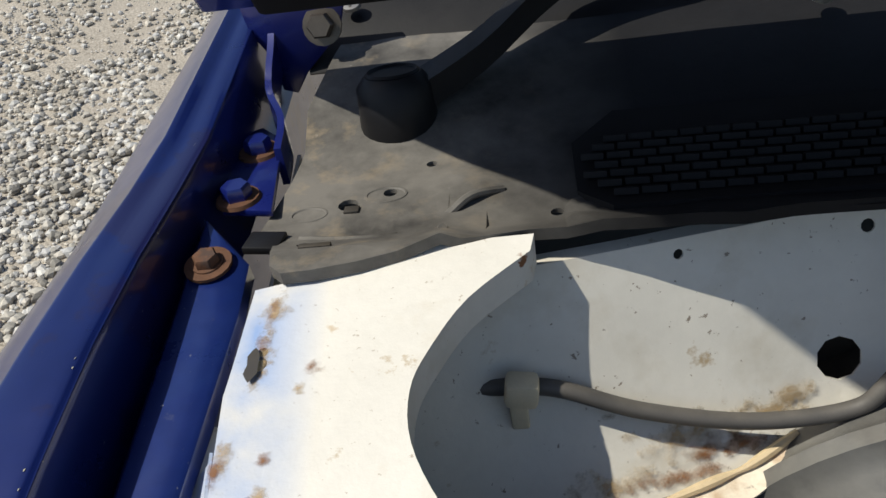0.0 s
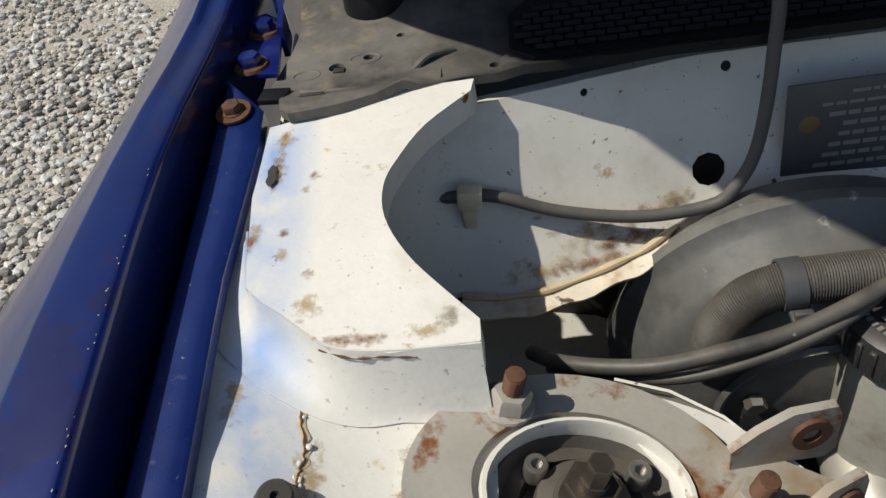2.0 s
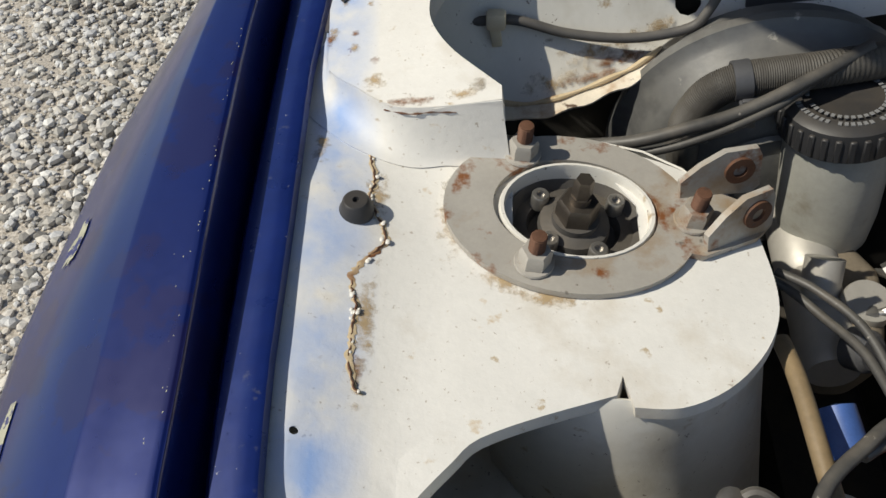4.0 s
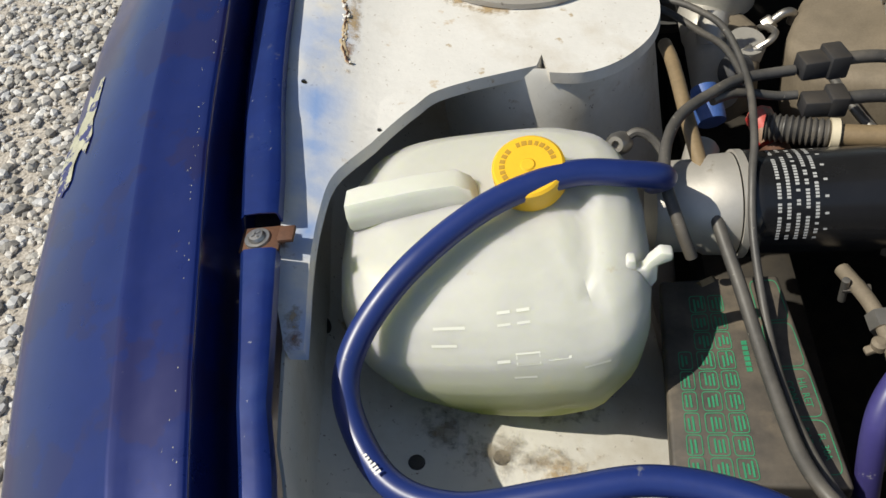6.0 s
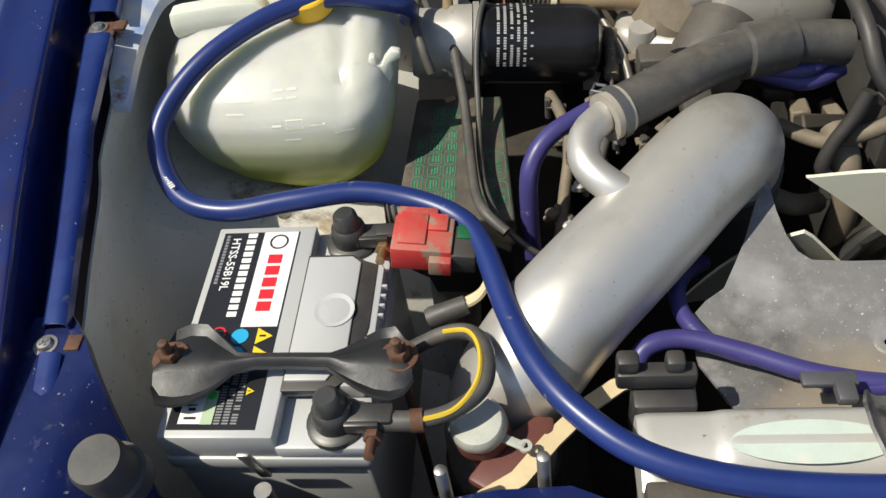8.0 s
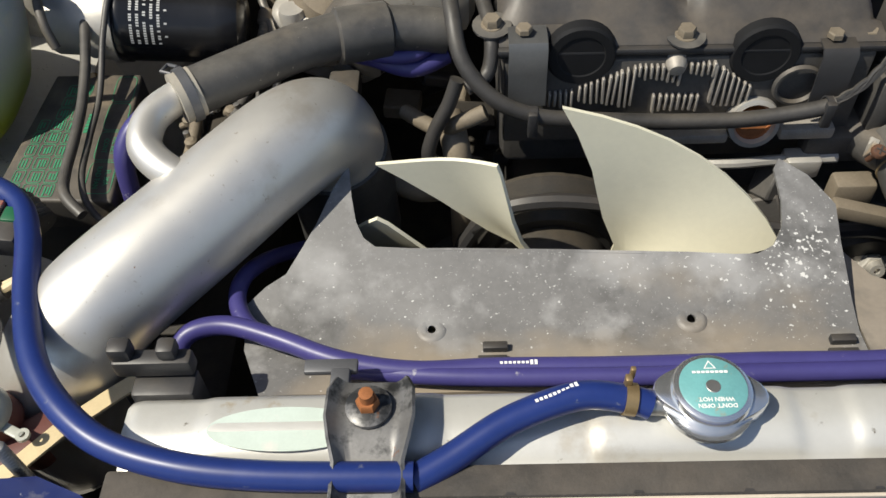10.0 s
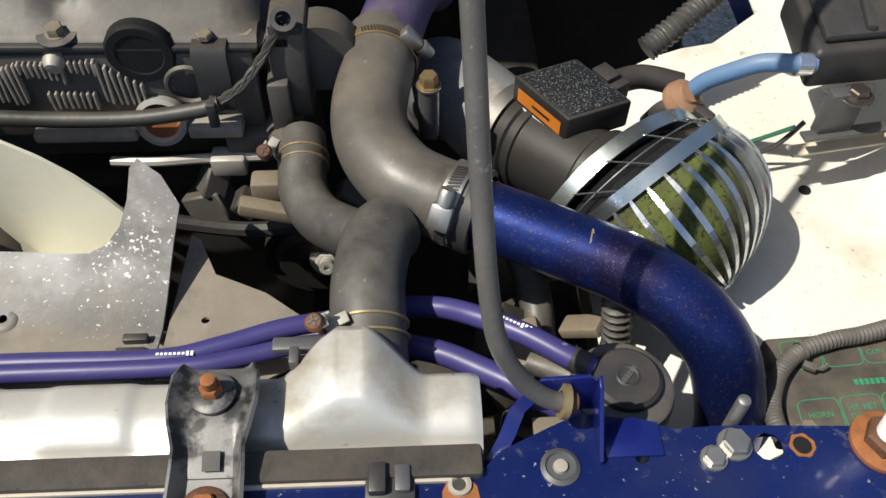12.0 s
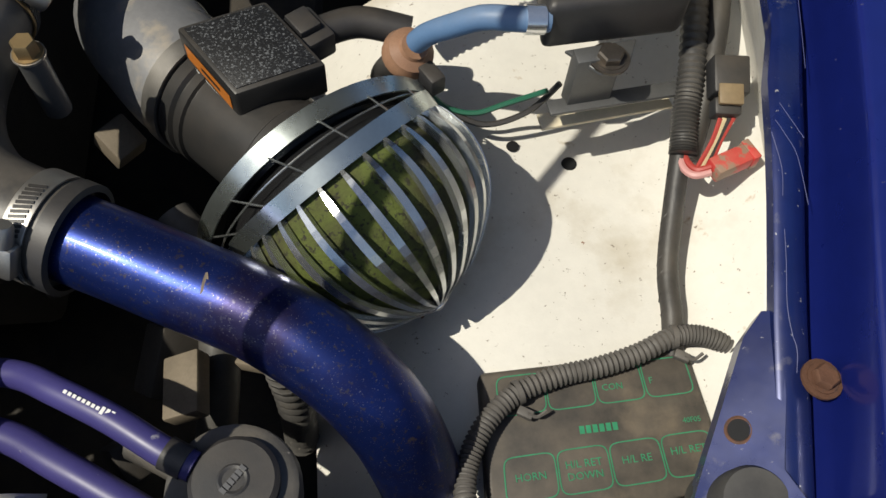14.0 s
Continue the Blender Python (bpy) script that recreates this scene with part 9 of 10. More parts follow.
def air_filter():
    root = thing("air_filter", "chrome caged mushroom air filter with soiled green foam", "air filter")
    R, RB = 0.0772, 0.0940
    m = ring_frame((1.1448, 0.0350, -0.0589), (0.589, -0.714, -0.409))        # the cage and its front band
    mb = ring_frame((1.1358, 0.0612, -0.1072), (0.542, -0.834, -0.104))       # the wide rear band
    dome = [(1.045, 0.012), (1.085, 0.028), (1.060, 0.046), (0.955, 0.064), (0.76, 0.080), (0.48, 0.0945), (0.24, 0.101)]
    part("foam", lathe([(R - 0.010, 0.0), (R - 0.007, 0.004)] + [(R * r - 0.007, z - 0.005) for r, z in dome] + [(0, 0.098)], m, 48), "foam_dirty", root, "dirty green foam element")
    def ring(frame_, r, z, k):
        return frame_ @ Vector((r * math.cos(k), r * math.sin(k), z))
    turns = [k * math.tau / 48 for k in range(49)]
    part("inner_ring", loft([[ring(m, R - 0.010, 0.004, k), ring(m, R - 0.012, -0.006, k), ring(mb, RB - 0.016, 0.002, k), ring(mb, RB - 0.012, -0.004, k)] for k in turns], closed=False), "gloss_black", root)
    part("backplate", lathe([(0.03, -0.014), (0.06, -0.014), (RB - 0.012, -0.010), (RB - 0.004, -0.007), (RB - 0.003, -0.003), (RB - 0.014, 0.0)], mb, 48), "black", root)
    for fr, r, w in ((mb, RB, 0.0066), (m, R, 0.0058)):
        part("band", lathe([(r, -w), (r + 0.0014, -w), (r + 0.0014, w), (r, w)], fr, 72), "satin", root, "broad bright steel band")
    line = smooth_line([(R + 0.0006, 0, 0.004)] + [(R * r + 0.0006, 0, z) for r, z in dome] + [(0.008, 0, 0.1045)], 3)
    n = 32
    bm = bmesh.new()
    rows = []
    for s, d in ((-1, 0.0), (1, 0.0), (1, -0.005), (-1, -0.005)):
        rows.append([bm.verts.new((p.x + d * (0.4 + 0.6 * p.x / R), s * (0.0009 + 0.0016 * math.sin(min(1.0, i / (0.80 * len(line))) * math.pi) ** 0.9), p.z + d * (1 - p.x / R))) for i, p in enumerate(line)])
    for a, b in zip(rows, rows[1:] + rows[:1]):
        for k in range(len(line) - 1):
            bm.faces.new((a[k], a[k + 1], b[k + 1], b[k]))
    bmesh.ops.recalc_face_normals(bm, faces=bm.faces[:])
    me = bpy.data.meshes.new("cage_bar")
    bm.to_mesh(me)
    bm.free()
    me.materials.append(M["cage"])
    for k in range(n):
        ob = new("cage_bar", me)
        ob.parent = root
        ob.matrix_local = m @ Matrix.Rotation((k + 0.4) * math.tau / n, 4, "Z")
    for k in range(n // 2):
        a = (2 * k + 0.4) * math.tau / n
        part("cage_tie", sweep([ring(m, R, -0.004, a), ring(m, R, -0.004, a).lerp(ring(mb, RB, 0.004, a), 0.5), ring(mb, RB, 0.004, a)], 0.0007, 6), "cage", root)
    part("wire_ring", sweep([ring(m, R - 0.001, 0, k).lerp(ring(mb, RB - 0.001, 0, k), 0.5) for k in turns], 0.0007, 6), "cage", root)
    part("hub", lathe([(0, 0.101), (0.008, 0.1025), (0.008, 0.105), (0.004, 0.107), (0, 0.1065)], m, 20), "chrome", root)
    return root


air_filter()
maf = thing("airflow_meter", "black airflow meter body with a speckled sensor box", "airflow meter")
MP, MQ = Vector((1.122, 0.060, -0.086)), Vector((1.050, 0.142, -0.100))
mm = between(MP, MQ)
part("body", lathe([(0.045, -0.02), (0.046, 0.010), (0.042, 0.014), (0.042, 0.085), (0.045, 0.087), (0.045, 0.097), (0.040, 0.099)], mm, 40), "maf_black", maf)
part("rim", lathe([(0.042, 0.074), (0.0445, 0.075), (0.0445, 0.081), (0.042, 0.082)], mm, 40), "maf_black", maf)
part("inlet_band", lathe([(0.0455, 0.099), (0.0475, 0.099), (0.0475, 0.114), (0.0455, 0.114)], mm, 40), "zinc", maf)
part("duct", hose([MQ - (MP - MQ) * 0.02, (1.036, 0.155, -0.100), (1.018, 0.180, -0.100), (1.002, 0.206, -0.105), (0.99, 0.235, -0.12), (0.985, 0.255, -0.16)], 0.0450, 36), "duct", maf, "pale dusty intake duct")
for u in (0.30, 0.62):
    p = Vector((1.036, 0.155, -0.100)).lerp(Vector((1.002, 0.206, -0.105)), u)
    part("wire_hoop", lathe([(0.0448, -0.0006), (0.0458, 0.0), (0.0448, 0.0006)], between(p, (p.x - 0.018, p.y + 0.026, p.z - 0.002)), 40), "maf_black", maf)
bx = [(1.047, 0.136), (1.104, 0.158), (1.143, 0.101), (1.086, 0.079)]
sb = part("sensor_box", prism(bx, -0.058, -0.029, 0.0025), "maf_black", maf)
bcx, bcy = sum(x for x, y in bx) / 4, sum(y for x, y in bx) / 4
part("speckled_panel", prism([(bcx + (x - bcx) * 0.89, bcy + (y - bcy) * 0.89) for x, y in bx], -0.0292, -0.0280, 0.0004), "speckle", sb, "black panel with grey flecks")
e = (Vector(bx[3]) - Vector(bx[0])).normalized()
out = Vector((e.y, -e.x))
if out.dot(Vector((bx[0][0] - bcx, bx[0][1] - bcy))) < 0:
    out = -out
mid = (Vector(bx[0]) + Vector(bx[3])) / 2
for nm, mat, a0, a1, z0, z1 in (("orange_label", "orange", -0.027, 0.027, -0.051, -0.037), ("label_strip", "label_white", -0.020, 0.012, -0.0565, -0.0535), ("label_mark", "ink_black", -0.008, 0.014, -0.0455, -0.0425)):
    bm = bmesh.new()
    o2 = out * (0.0009 if nm == "label_mark" else 0.0005)
    bm.faces.new([bm.verts.new((mid.x + e.x * a + o2.x, mid.y + e.y * a + o2.y, z)) for a, z in ((a0, z0), (a1, z0), (a1, z1), (a0, z1))])
    part(nm, bm, mat, sb, smooth=False)
part("plug", join(box((0.032, 0.026, 0.020), (1.130, 0.140, -0.046), 0.003, (0, 0, -56)), box((0.020, 0.016, 0.006), (1.128, 0.142, -0.034), 0.001, (0, 0, -56)), hose([(1.136, 0.147, -0.050), (1.165, 0.156, -0.05), (1.20, 0.15, -0.055)], 0.011, 14)), "black", maf, "black sensor plug and boot")

# ---- right-hand wing ----
def relay_box():
    root = thing("relay_box", "black plastic vacuum tank box on a bracket", "box")
    o = [(1.276, 0.090), (1.368, 0.100), (1.392, 0.20), (1.285, 0.19)]
    part("body", prism(o, -0.012, 0.026, 0.006, None, 3), "black", root)
    part("lid", prism([(1.284, 0.100), (1.364, 0.109), (1.386, 0.194), (1.291, 0.185)], 0.026, 0.034, 0.003), "black", root)
    part("ridge", box((0.008, 0.085, 0.010), (1.330, 0.148, 0.034), 0.002, (0, 0, -12)), "black", root)
    part("bracket", join(prism([(1.292, 0.090), (1.340, 0.098), (1.332, 0.078), (1.322, 0.070), (1.312, 0.070), (1.302, 0.080)], -0.014, -0.011, 0.001), box((0.10, 0.012, 0.003), (1.335, 0.082, -0.05), 0.001, (0, 0, 8)), box((0.03, 0.012, 0.045), (1.312, 0.084, -0.03), 0.001, (0, 0, 8))), "bracket_grey", root)
    part("foot", prism([(1.285, 0.075), (1.38, 0.09), (1.378, 0.102), (1.283, 0.088)], -0.075, -0.072, 0.001), "cream", root)
    return root


relay_box()
bolt("bracket_bolt", "dark crosshead bolt with a wide washer on the bracket", (1.319, 0.081, -0.011), (0, 0, 1), 0.0085, 0.006, 0.013, 0.0, "rod_nut", "rod_nut")
bv = thing("vacuum_line", "blue vacuum hose with an orange-brown check valve", "hose")
part("hose", hose([(1.279, 0.094, 0.012), (1.262, 0.094, 0.013), (1.240, 0.101, 0.008), (1.222, 0.110, -0.008), (1.209, 0.119, -0.024), (1.202, 0.123, -0.036)], 0.0078, 14), "vac_blue", bv)
part("collar", lathe([(0.0075, 0), (0.0092, 0), (0.0092, 0.012), (0.0075, 0.012)], between((1.276, 0.094, 0.012), (1.262, 0.094, 0.013)), 18), "chrome", bv)
part("valve", lathe([(0, 0), (0.014, 0), (0.0180, 0.003), (0.0185, 0.008), (0.0170, 0.011), (0.0165, 0.014), (0.0105, 0.017), (0.0095, 0.020), (0, 0.020)], between((1.195, 0.133, -0.062), (1.203, 0.126, -0.040)), 24), "amber", bv, "orange-brown plastic check valve")
part("stub", hose([(1.198, 0.130, -0.058), (1.185, 0.138, -0.075), (1.18, 0.15, -0.10)], 0.009, 12), "rubber", bv)
bv2 = thing("vacuum_line", "blue vacuum hose joined to black conduit by a valve", "hose")
part("hose", hose([(1.225, 0.205, 0.0), (1.255, 0.222, 0.012), (1.29, 0.225, 0.014), (1.32, 0.228, 0.012)], 0.0078, 14), "vac_blue", bv2)
part("valve", lathe([(0, 0), (0.012, 0), (0.0155, 0.004), (0.0155, 0.012), (0.012, 0.016), (0, 0.016)], between((1.262, 0.222, 0.013), (1.28, 0.224, 0.014)), 24), "amber", bv2, "amber plastic check valve")
part("conduit", hose([(1.17, 0.175, -0.035), (1.20, 0.190, -0.018), (1.23, 0.207, 0.0)], 0.011, 14, 8, 14, 0.0012), "rubber", bv2)
gw = thing("sensor_wire", "thin green and black wire on the wing panel", "wire")
part("wire", hose([(1.205, 0.118, -0.07), (1.222, 0.108, -0.085), (1.243, 0.103, -0.088), (1.265, 0.104, -0.08), (1.290, 0.098, -0.06)], 0.0020, 6), "wire_green", gw)
part("plug", join(box((0.012, 0.018, 0.016), (1.212, 0.112, -0.06), 0.002, (0, 0, 30)), hose([(1.205, 0.104, -0.075), (1.214, 0.098, -0.083), (1.222, 0.102, -0.085)], 0.0018, 6)), "black", gw)
tube("wing_wire", "thin black wire on the wing panel", "wire", [(1.222, 0.108, -0.088), (1.25, 0.098, -0.095), (1.28, 0.10, -0.085), (1.300, 0.104, -0.06)], 0.0022, "black", 6)

lo = thing("wing_loom", "taped black wiring loom along the wing panel", "wiring")
part("upper_sleeve", hose([(1.410, 0.22, -0.010), (1.398, 0.16, -0.025), (1.386, 0.098, -0.042), (1.378, 0.066, -0.055), (1.374, 0.044, -0.064)], 0.0088, 16, 8, 44, 0.0008), "rubber", lo)
part("taped_run", hose([(1.378, 0.060, -0.066), (1.373, 0.040, -0.074), (1.368, 0.016, -0.088), (1.362, -0.010, -0.098), (1.359, -0.030, -0.104), (1.358, -0.052, -0.108), (1.357, -0.075, -0.120)], 0.0070, 14), "harness", lo)
run = smooth_line([(1.373, 0.040, -0.074), (1.368, 0.016, -0.088), (1.362, -0.010, -0.098), (1.359, -0.030, -0.104), (1.358, -0.052, -0.108)], 16)
part("tape_edge", sweep([p + 0.0070 * Vector((math.cos(i * 0.75), 0.3 * math.sin(i * 0.75), 0.95 * math.sin(i * 0.75))) for i, p in enumerate(run)], 0.0007, 6), "harness", lo, "overlapping edge of the wound tape")
part("side_loom", hose([(1.430, 0.22, -0.005), (1.418, 0.17, -0.020), (1.406, 0.12, -0.035), (1.392, 0.075, -0.055), (1.380, 0.045, -0.072)], 0.0075, 12), "harness", lo)
co = thing("wing_connector", "brown and black wiring connector with loose wires", "connector")
part("shell", join(box((0.024, 0.026, 0.018), (1.404, 0.082, -0.034), 0.002, (20, 0, -6)), box((0.018, 0.012, 0.014), (1.400, 0.063, -0.042), 0.002, (20, 0, -6))), "black", co)
part("latch", box((0.016, 0.014, 0.004), (1.401, 0.066, -0.031), 0.001, (20, 0, -6)), "tan", co)
for k in range(4):
    part("wire", hose([(1.396 + 0.003 * k, 0.057, -0.044), (1.391 + 0.002 * k, 0.046, -0.054), (1.382 + 0.003 * k, 0.034, -0.066)], 0.0017, 6), ("wire_red", "cream_wire", "black", "wire_red")[k], co)
rp = thing("red_connector", "small red wiring connector on pink wires", "connector")
part("shell", join(box((0.030, 0.014, 0.012), (1.403, 0.034, -0.062), 0.002, (0, 0, 22)), box((0.006, 0.016, 0.014), (1.417, 0.040, -0.062), 0.001, (0, 0, 22))), "red", rp)
part("wire", hose([(1.389, 0.028, -0.063), (1.379, 0.028, -0.066), (1.374, 0.035, -0.068), (1.373, 0.046, -0.068)], 0.0026, 8), "wire_pink", rp)
part("wire", hose([(1.389, 0.031, -0.061), (1.381, 0.031, -0.064), (1.377, 0.038, -0.066), (1.376, 0.048, -0.067)], 0.0022, 8), "wire_red", rp)


def fuse_box_right():
    root = thing("fuse_box", "dusty black relay box with green printed lid", "fuse box")
    o = [(1.228, -0.080), (1.366, -0.073), (1.375, -0.166), (1.224, -0.178)]
    part("base", prism(o, -0.20, -0.135, 0.003), "black", root)
    lid = part("lid", prism(o, -0.145, -0.115, 0.004, None, 3), "dusty_lid", root)
    def at(u, v):
        a = Vector(o[0]).lerp(Vector(o[3]), v)
        b = Vector(o[1]).lerp(Vector(o[2]), v)
        return a.lerp(b, u)
    Z = -0.1146
    def cell(u0, u1, v0, v1):
        pts = []
        for k in range(28):
            t = k * math.tau / 28
            c, s = math.cos(t), math.sin(t)
            pts.append(at((u0 + u1) / 2 + (u1 - u0) / 2 * math.copysign(abs(c) ** 0.35, c), (v0 + v1) / 2 + (v1 - v0) / 2 * math.copysign(abs(s) ** 0.35, s)))
        mid = sum(pts, Vector((0, 0))) / len(pts)
        bm = bmesh.new()
        a = [bm.verts.new((p.x, p.y, Z)) for p in pts]
        b = [bm.verts.new((p.x + (mid.x - p.x) / (p - mid).length * 0.0008, p.y + (mid.y - p.y) / (p - mid).length * 0.0008, Z)) for p in pts]
        for k in range(28):
            bm.faces.new((a[k], a[(k + 1) % 28], b[(k + 1) % 28], b[k]))
        part("cell_outline", bm, "ink_green", lid, smooth=False)
    for k in range(4):
        cell(0.075 + 0.224 * k, 0.295 + 0.224 * k, 0.575, 0.860)
        cell(0.075 + 0.224 * k, 0.295 + 0.224 * k, 0.05, 0.32)
    turn = Matrix.Rotation(radians(3), 4, "Z")
    for text, u, v, size in (("HORN", 0.185, 0.715, 0.0066), ("H/L RET", 0.409, 0.68, 0.0066), ("DOWN", 0.409, 0.755, 0.0066), ("H/L RE", 0.633, 0.70, 0.0066), ("H/L RET", 0.857, 0.69, 0.0066), ("40F05", 0.91, 0.50, 0.0048), ("CON", 0.60, 0.21, 0.0060), ("F", 0.78, 0.20, 0.0060), ("R", 0.05, 0.33, 0.0060)):
        p = at(u, v)
        letters(text, size, Matrix.Translation((p.x, p.y, Z)) @ turn, "ink_green", lid)
    p = at(0.50, 0.475)
    bars("maker_name", [(p.x - 0.0105 + 0.0042 * k, p.y + 0.0002 * k, 0.0032, 0.0050) for k in range(6)], Matrix.Identity(4), "ink_green", lid, Z)
    part("end_latch", box((0.012, 0.010, 0.020), (1.374, -0.158, -0.132), 0.003), "black", root)
    part("rim", prism([(x + (0.0015 if x > 1.3 else -0.0015), y + (0.0015 if y > -0.1 else -0.0015)) for x, y in o], -0.140, -0.132, 0.0015), "dusty_lid", root)
    return root


fuse_box_right()
lc = thing("ribbed_conduit", "grey ribbed conduit tied across the relay box lid", "conduit")
part("conduit", hose([(1.211, -0.177, -0.098), (1.211, -0.155, -0.102), (1.217, -0.134, -0.105), (1.23, -0.114, -0.106), (1.25, -0.098, -0.107), (1.277, -0.089, -0.107), (1.302, -0.085, -0.107), (1.329, -0.078, -0.107), (1.355, -0.068, -0.107), (1.374, -0.068, -0.108), (1.391, -0.075, -0.112), (1.4, -0.086, -0.12)], 0.0062, 16, 8, 84, 0.0009), "conduit_grey", lc)
for x, y, q in ((1.25, -0.098, (1.277, -0.089)), (1.355, -0.068, (1.374, -0.068))):
    part("cable_tie", join(lathe([(0.0070, -0.0018), (0.0080, -0.0018), (0.0080, 0.0018), (0.0070, 0.0018)], between((x, y, -0.107), (q[0], q[1], -0.107)), 18), box((0.010, 0.006, 0.005), (x + 0.003, y - 0.013, -0.108), 0.001, (0, 0, -30)), hose([(x + 0.004, y - 0.014, -0.106), (x + 0.010, y - 0.016, -0.107), (x + 0.016, y - 0.013, -0.105)], 0.0012, 6)), "conduit_grey", lc)
bolt("box_bolt", "dusty bolt at the corner of the relay box", (1.208, -0.188, -0.062), (0, 0, 1), 0.0060, 0.010, 0.0, 0.0, "tan_metal")

# ---- canister, hoses and prop rod ----
can = thing("vapour_canister", "round black vapour valve with a moulded cap", "canister")
part("body", lathe([(0, -0.10), (0.028, -0.10), (0.030, -0.03), (0.0335, -0.026), (0.0345, -0.012), (0.033, -0.006), (0.030, -0.004), (0, -0.004)], pose(1.090, -0.160, -0.034), 36), "rubber", can)
cap = part("cap", lathe([(0.0225, -0.006), (0.0225, 0.001), (0.020, 0.0035), (0, 0.004)], pose(1.092, -0.158, -0.034), 36), "black", can)
part("moulded_mark", lathe([(0.0055, 0.0040), (0.0070, 0.0046), (0.0080, 0.0040)], pose(1.092, -0.158, -0.034), 28), "black", cap)
bars("moulded_name", [(-0.0070 + 0.0028 * k, 0, 0.0022, 0.0036) for k in range(6)], Matrix.Translation((1.092, -0.158, -0.0295)) @ pose(0, 0, 0, 0, 0, 48), "plate_grey", cap)
for k, (pts, r) in enumerate((([(0.905, -0.098, -0.045), (0.945, -0.085, -0.052), (0.975, -0.090, -0.046), (1.000, -0.104, -0.038), (1.030, -0.122, -0.034), (1.056, -0.140, -0.034), (1.072, -0.149, -0.036)], 0.0078), ([(0.93, -0.108, -0.06), (0.970, -0.120, -0.055), (1.000, -0.138, -0.050), (1.035, -0.160, -0.048), (1.060, -0.176, -0.050), (1.078, -0.186, -0.052)], 0.0086))):
    h = thing("fuel_hose", "violet silicone hose with white print" if k == 0 else "violet grey silicone hose to the canister", "hose")
    part("hose", hose(pts, r, 16), "violet", h)
    if k == 0:
        bars("print", [(-0.016 + 0.0028 * i, 0, 0.0019, 0.0019 if i < 8 else 0.0040) for i in range(11)], Matrix.Translation((1.022, -0.1165, -0.0268)) @ pose(0, 0, 0, 0, 0, -30), "ink_white", h)
        part("end_sleeve", lathe([(0.0079, 0), (0.0088, 0), (0.0088, 0.012), (0.0079, 0.012)], between((1.058, -0.141, -0.034), (1.072, -0.149, -0.036)), 16), "black", h)
tube("canister_stub", "grey hose stub on the vapour valve", "hose", [(1.035, -0.128, -0.06), (1.055, -0.140, -0.055), (1.072, -0.151, -0.052)], 0.0085, "rubber", 14)
for pts, r, lab in (([(0.313, -0.118, -0.075), (0.311, -0.105, -0.052), (0.320, -0.094, -0.042), (0.345, -0.090, -0.040), (0.380, -0.101, -0.040), (0.425, -0.120, -0.040), (0.474, -0.129, -0.041), (0.53, -0.128, -0.041), (0.608, -0.129, -0.041), (0.70, -0.128, -0.041), (0.788, -0.128, -0.041), (0.828, -0.119, -0.041), (0.868, -0.106, -0.042), (0.91, -0.097, -0.045)], 0.0070, "violet blue silicone hose laid along the radiator"),
                    ([(0.43, -0.125, -0.044), (0.50, -0.1345, -0.040), (0.60, -0.1375, -0.039), (0.70, -0.137, -0.039), (0.80, -0.136, -0.039), (0.84, -0.129, -0.041), (0.88, -0.118, -0.045), (0.93, -0.108, -0.058)], 0.0064, "violet blue silicone hose laid along the radiator"),
                    ([(0.395, -0.108, -0.040), (0.365, -0.094, -0.042), (0.349, -0.070, -0.044), (0.347, -0.042, -0.05), (0.358, -0.012, -0.065), (0.38, 0.02, -0.09)], 0.0064, "violet blue silicone hose rising beside the shroud")):
    tube("vacuum_hose", lab, "hose", pts, r, "violet", 14)
vh = thing("hose_print", "white print on the violet hose", "print")
for x, y in ((0.80, -0.1285), (0.545, -0.1285)):
    bars("print", [(x - 0.012 + 0.0028 * i, y, 0.0019, 0.0019 if i < 7 else 0.0036) for i in range(9)], Matrix.Identity(4), "ink_white", vh, -0.0338)

rod = thing("prop_rod", "bent grey steel bonnet prop rod", "prop rod")
part("rod", hose([(1.044, -0.198, 0.012), (1.032, -0.197, 0.014), (1.016, -0.193, 0.028), (1.001, -0.185, 0.055), (0.995, -0.168, 0.085), (0.991, -0.144, 0.130), (0.986, -0.112, 0.205), (0.975, -0.045, 0.36), (0.955, 0.06, 0.60), (0.93, 0.18, 0.87), (0.915, 0.245, 1.0)], 0.0058, 14, 6), "rod_grey", rod)
pv = thing("rod_pivot", "blue folded bracket that carries the prop rod", "bracket")
part("rear_tab", prism([(1.022, -0.012), (1.060, -0.012), (1.060, 0.020), (1.054, 0.026), (1.028, 0.024), (1.020, 0.014)], -0.0012, 0.0012, 0.0006, Matrix(((1, 0, 0, 0), (0, 0, 1, -0.189), (0, 1, 0, 0), (0, 0, 0, 1)))), "blue", pv)
part("side_fold", prism([(-0.189, -0.012), (-0.189, 0.026), (-0.196, 0.024), (-0.226, -0.008), (-0.226, -0.012)], -0.0012, 0.0012, 0.0006, Matrix(((0, 0, 1, 1.0605), (1, 0, 0, 0), (0, 1, 0, 0), (0, 0, 0, 1)))), "blue", pv)
part("strap", thicken(loft([[Vector((x - 0.004, y, z)), Vector((x + 0.005, y - 0.002, z))] for x, y, z in ((1.024, -0.191, 0.014), (1.014, -0.194, -0.002), (1.008, -0.204, -0.014), (1.000, -0.216, -0.020), (0.990, -0.224, -0.030))], closed=False), 0.002), "blue", pv, "curved blue strap")
part("bush", lathe([(0.0058, 0), (0.0105, 0.0), (0.0105, 0.004), (0.0058, 0.004)], between((1.038, -0.1975, 0.013), (1.048, -0.198, 0.011)), 18), "clamp_wire", pv, "stained pivot bush")
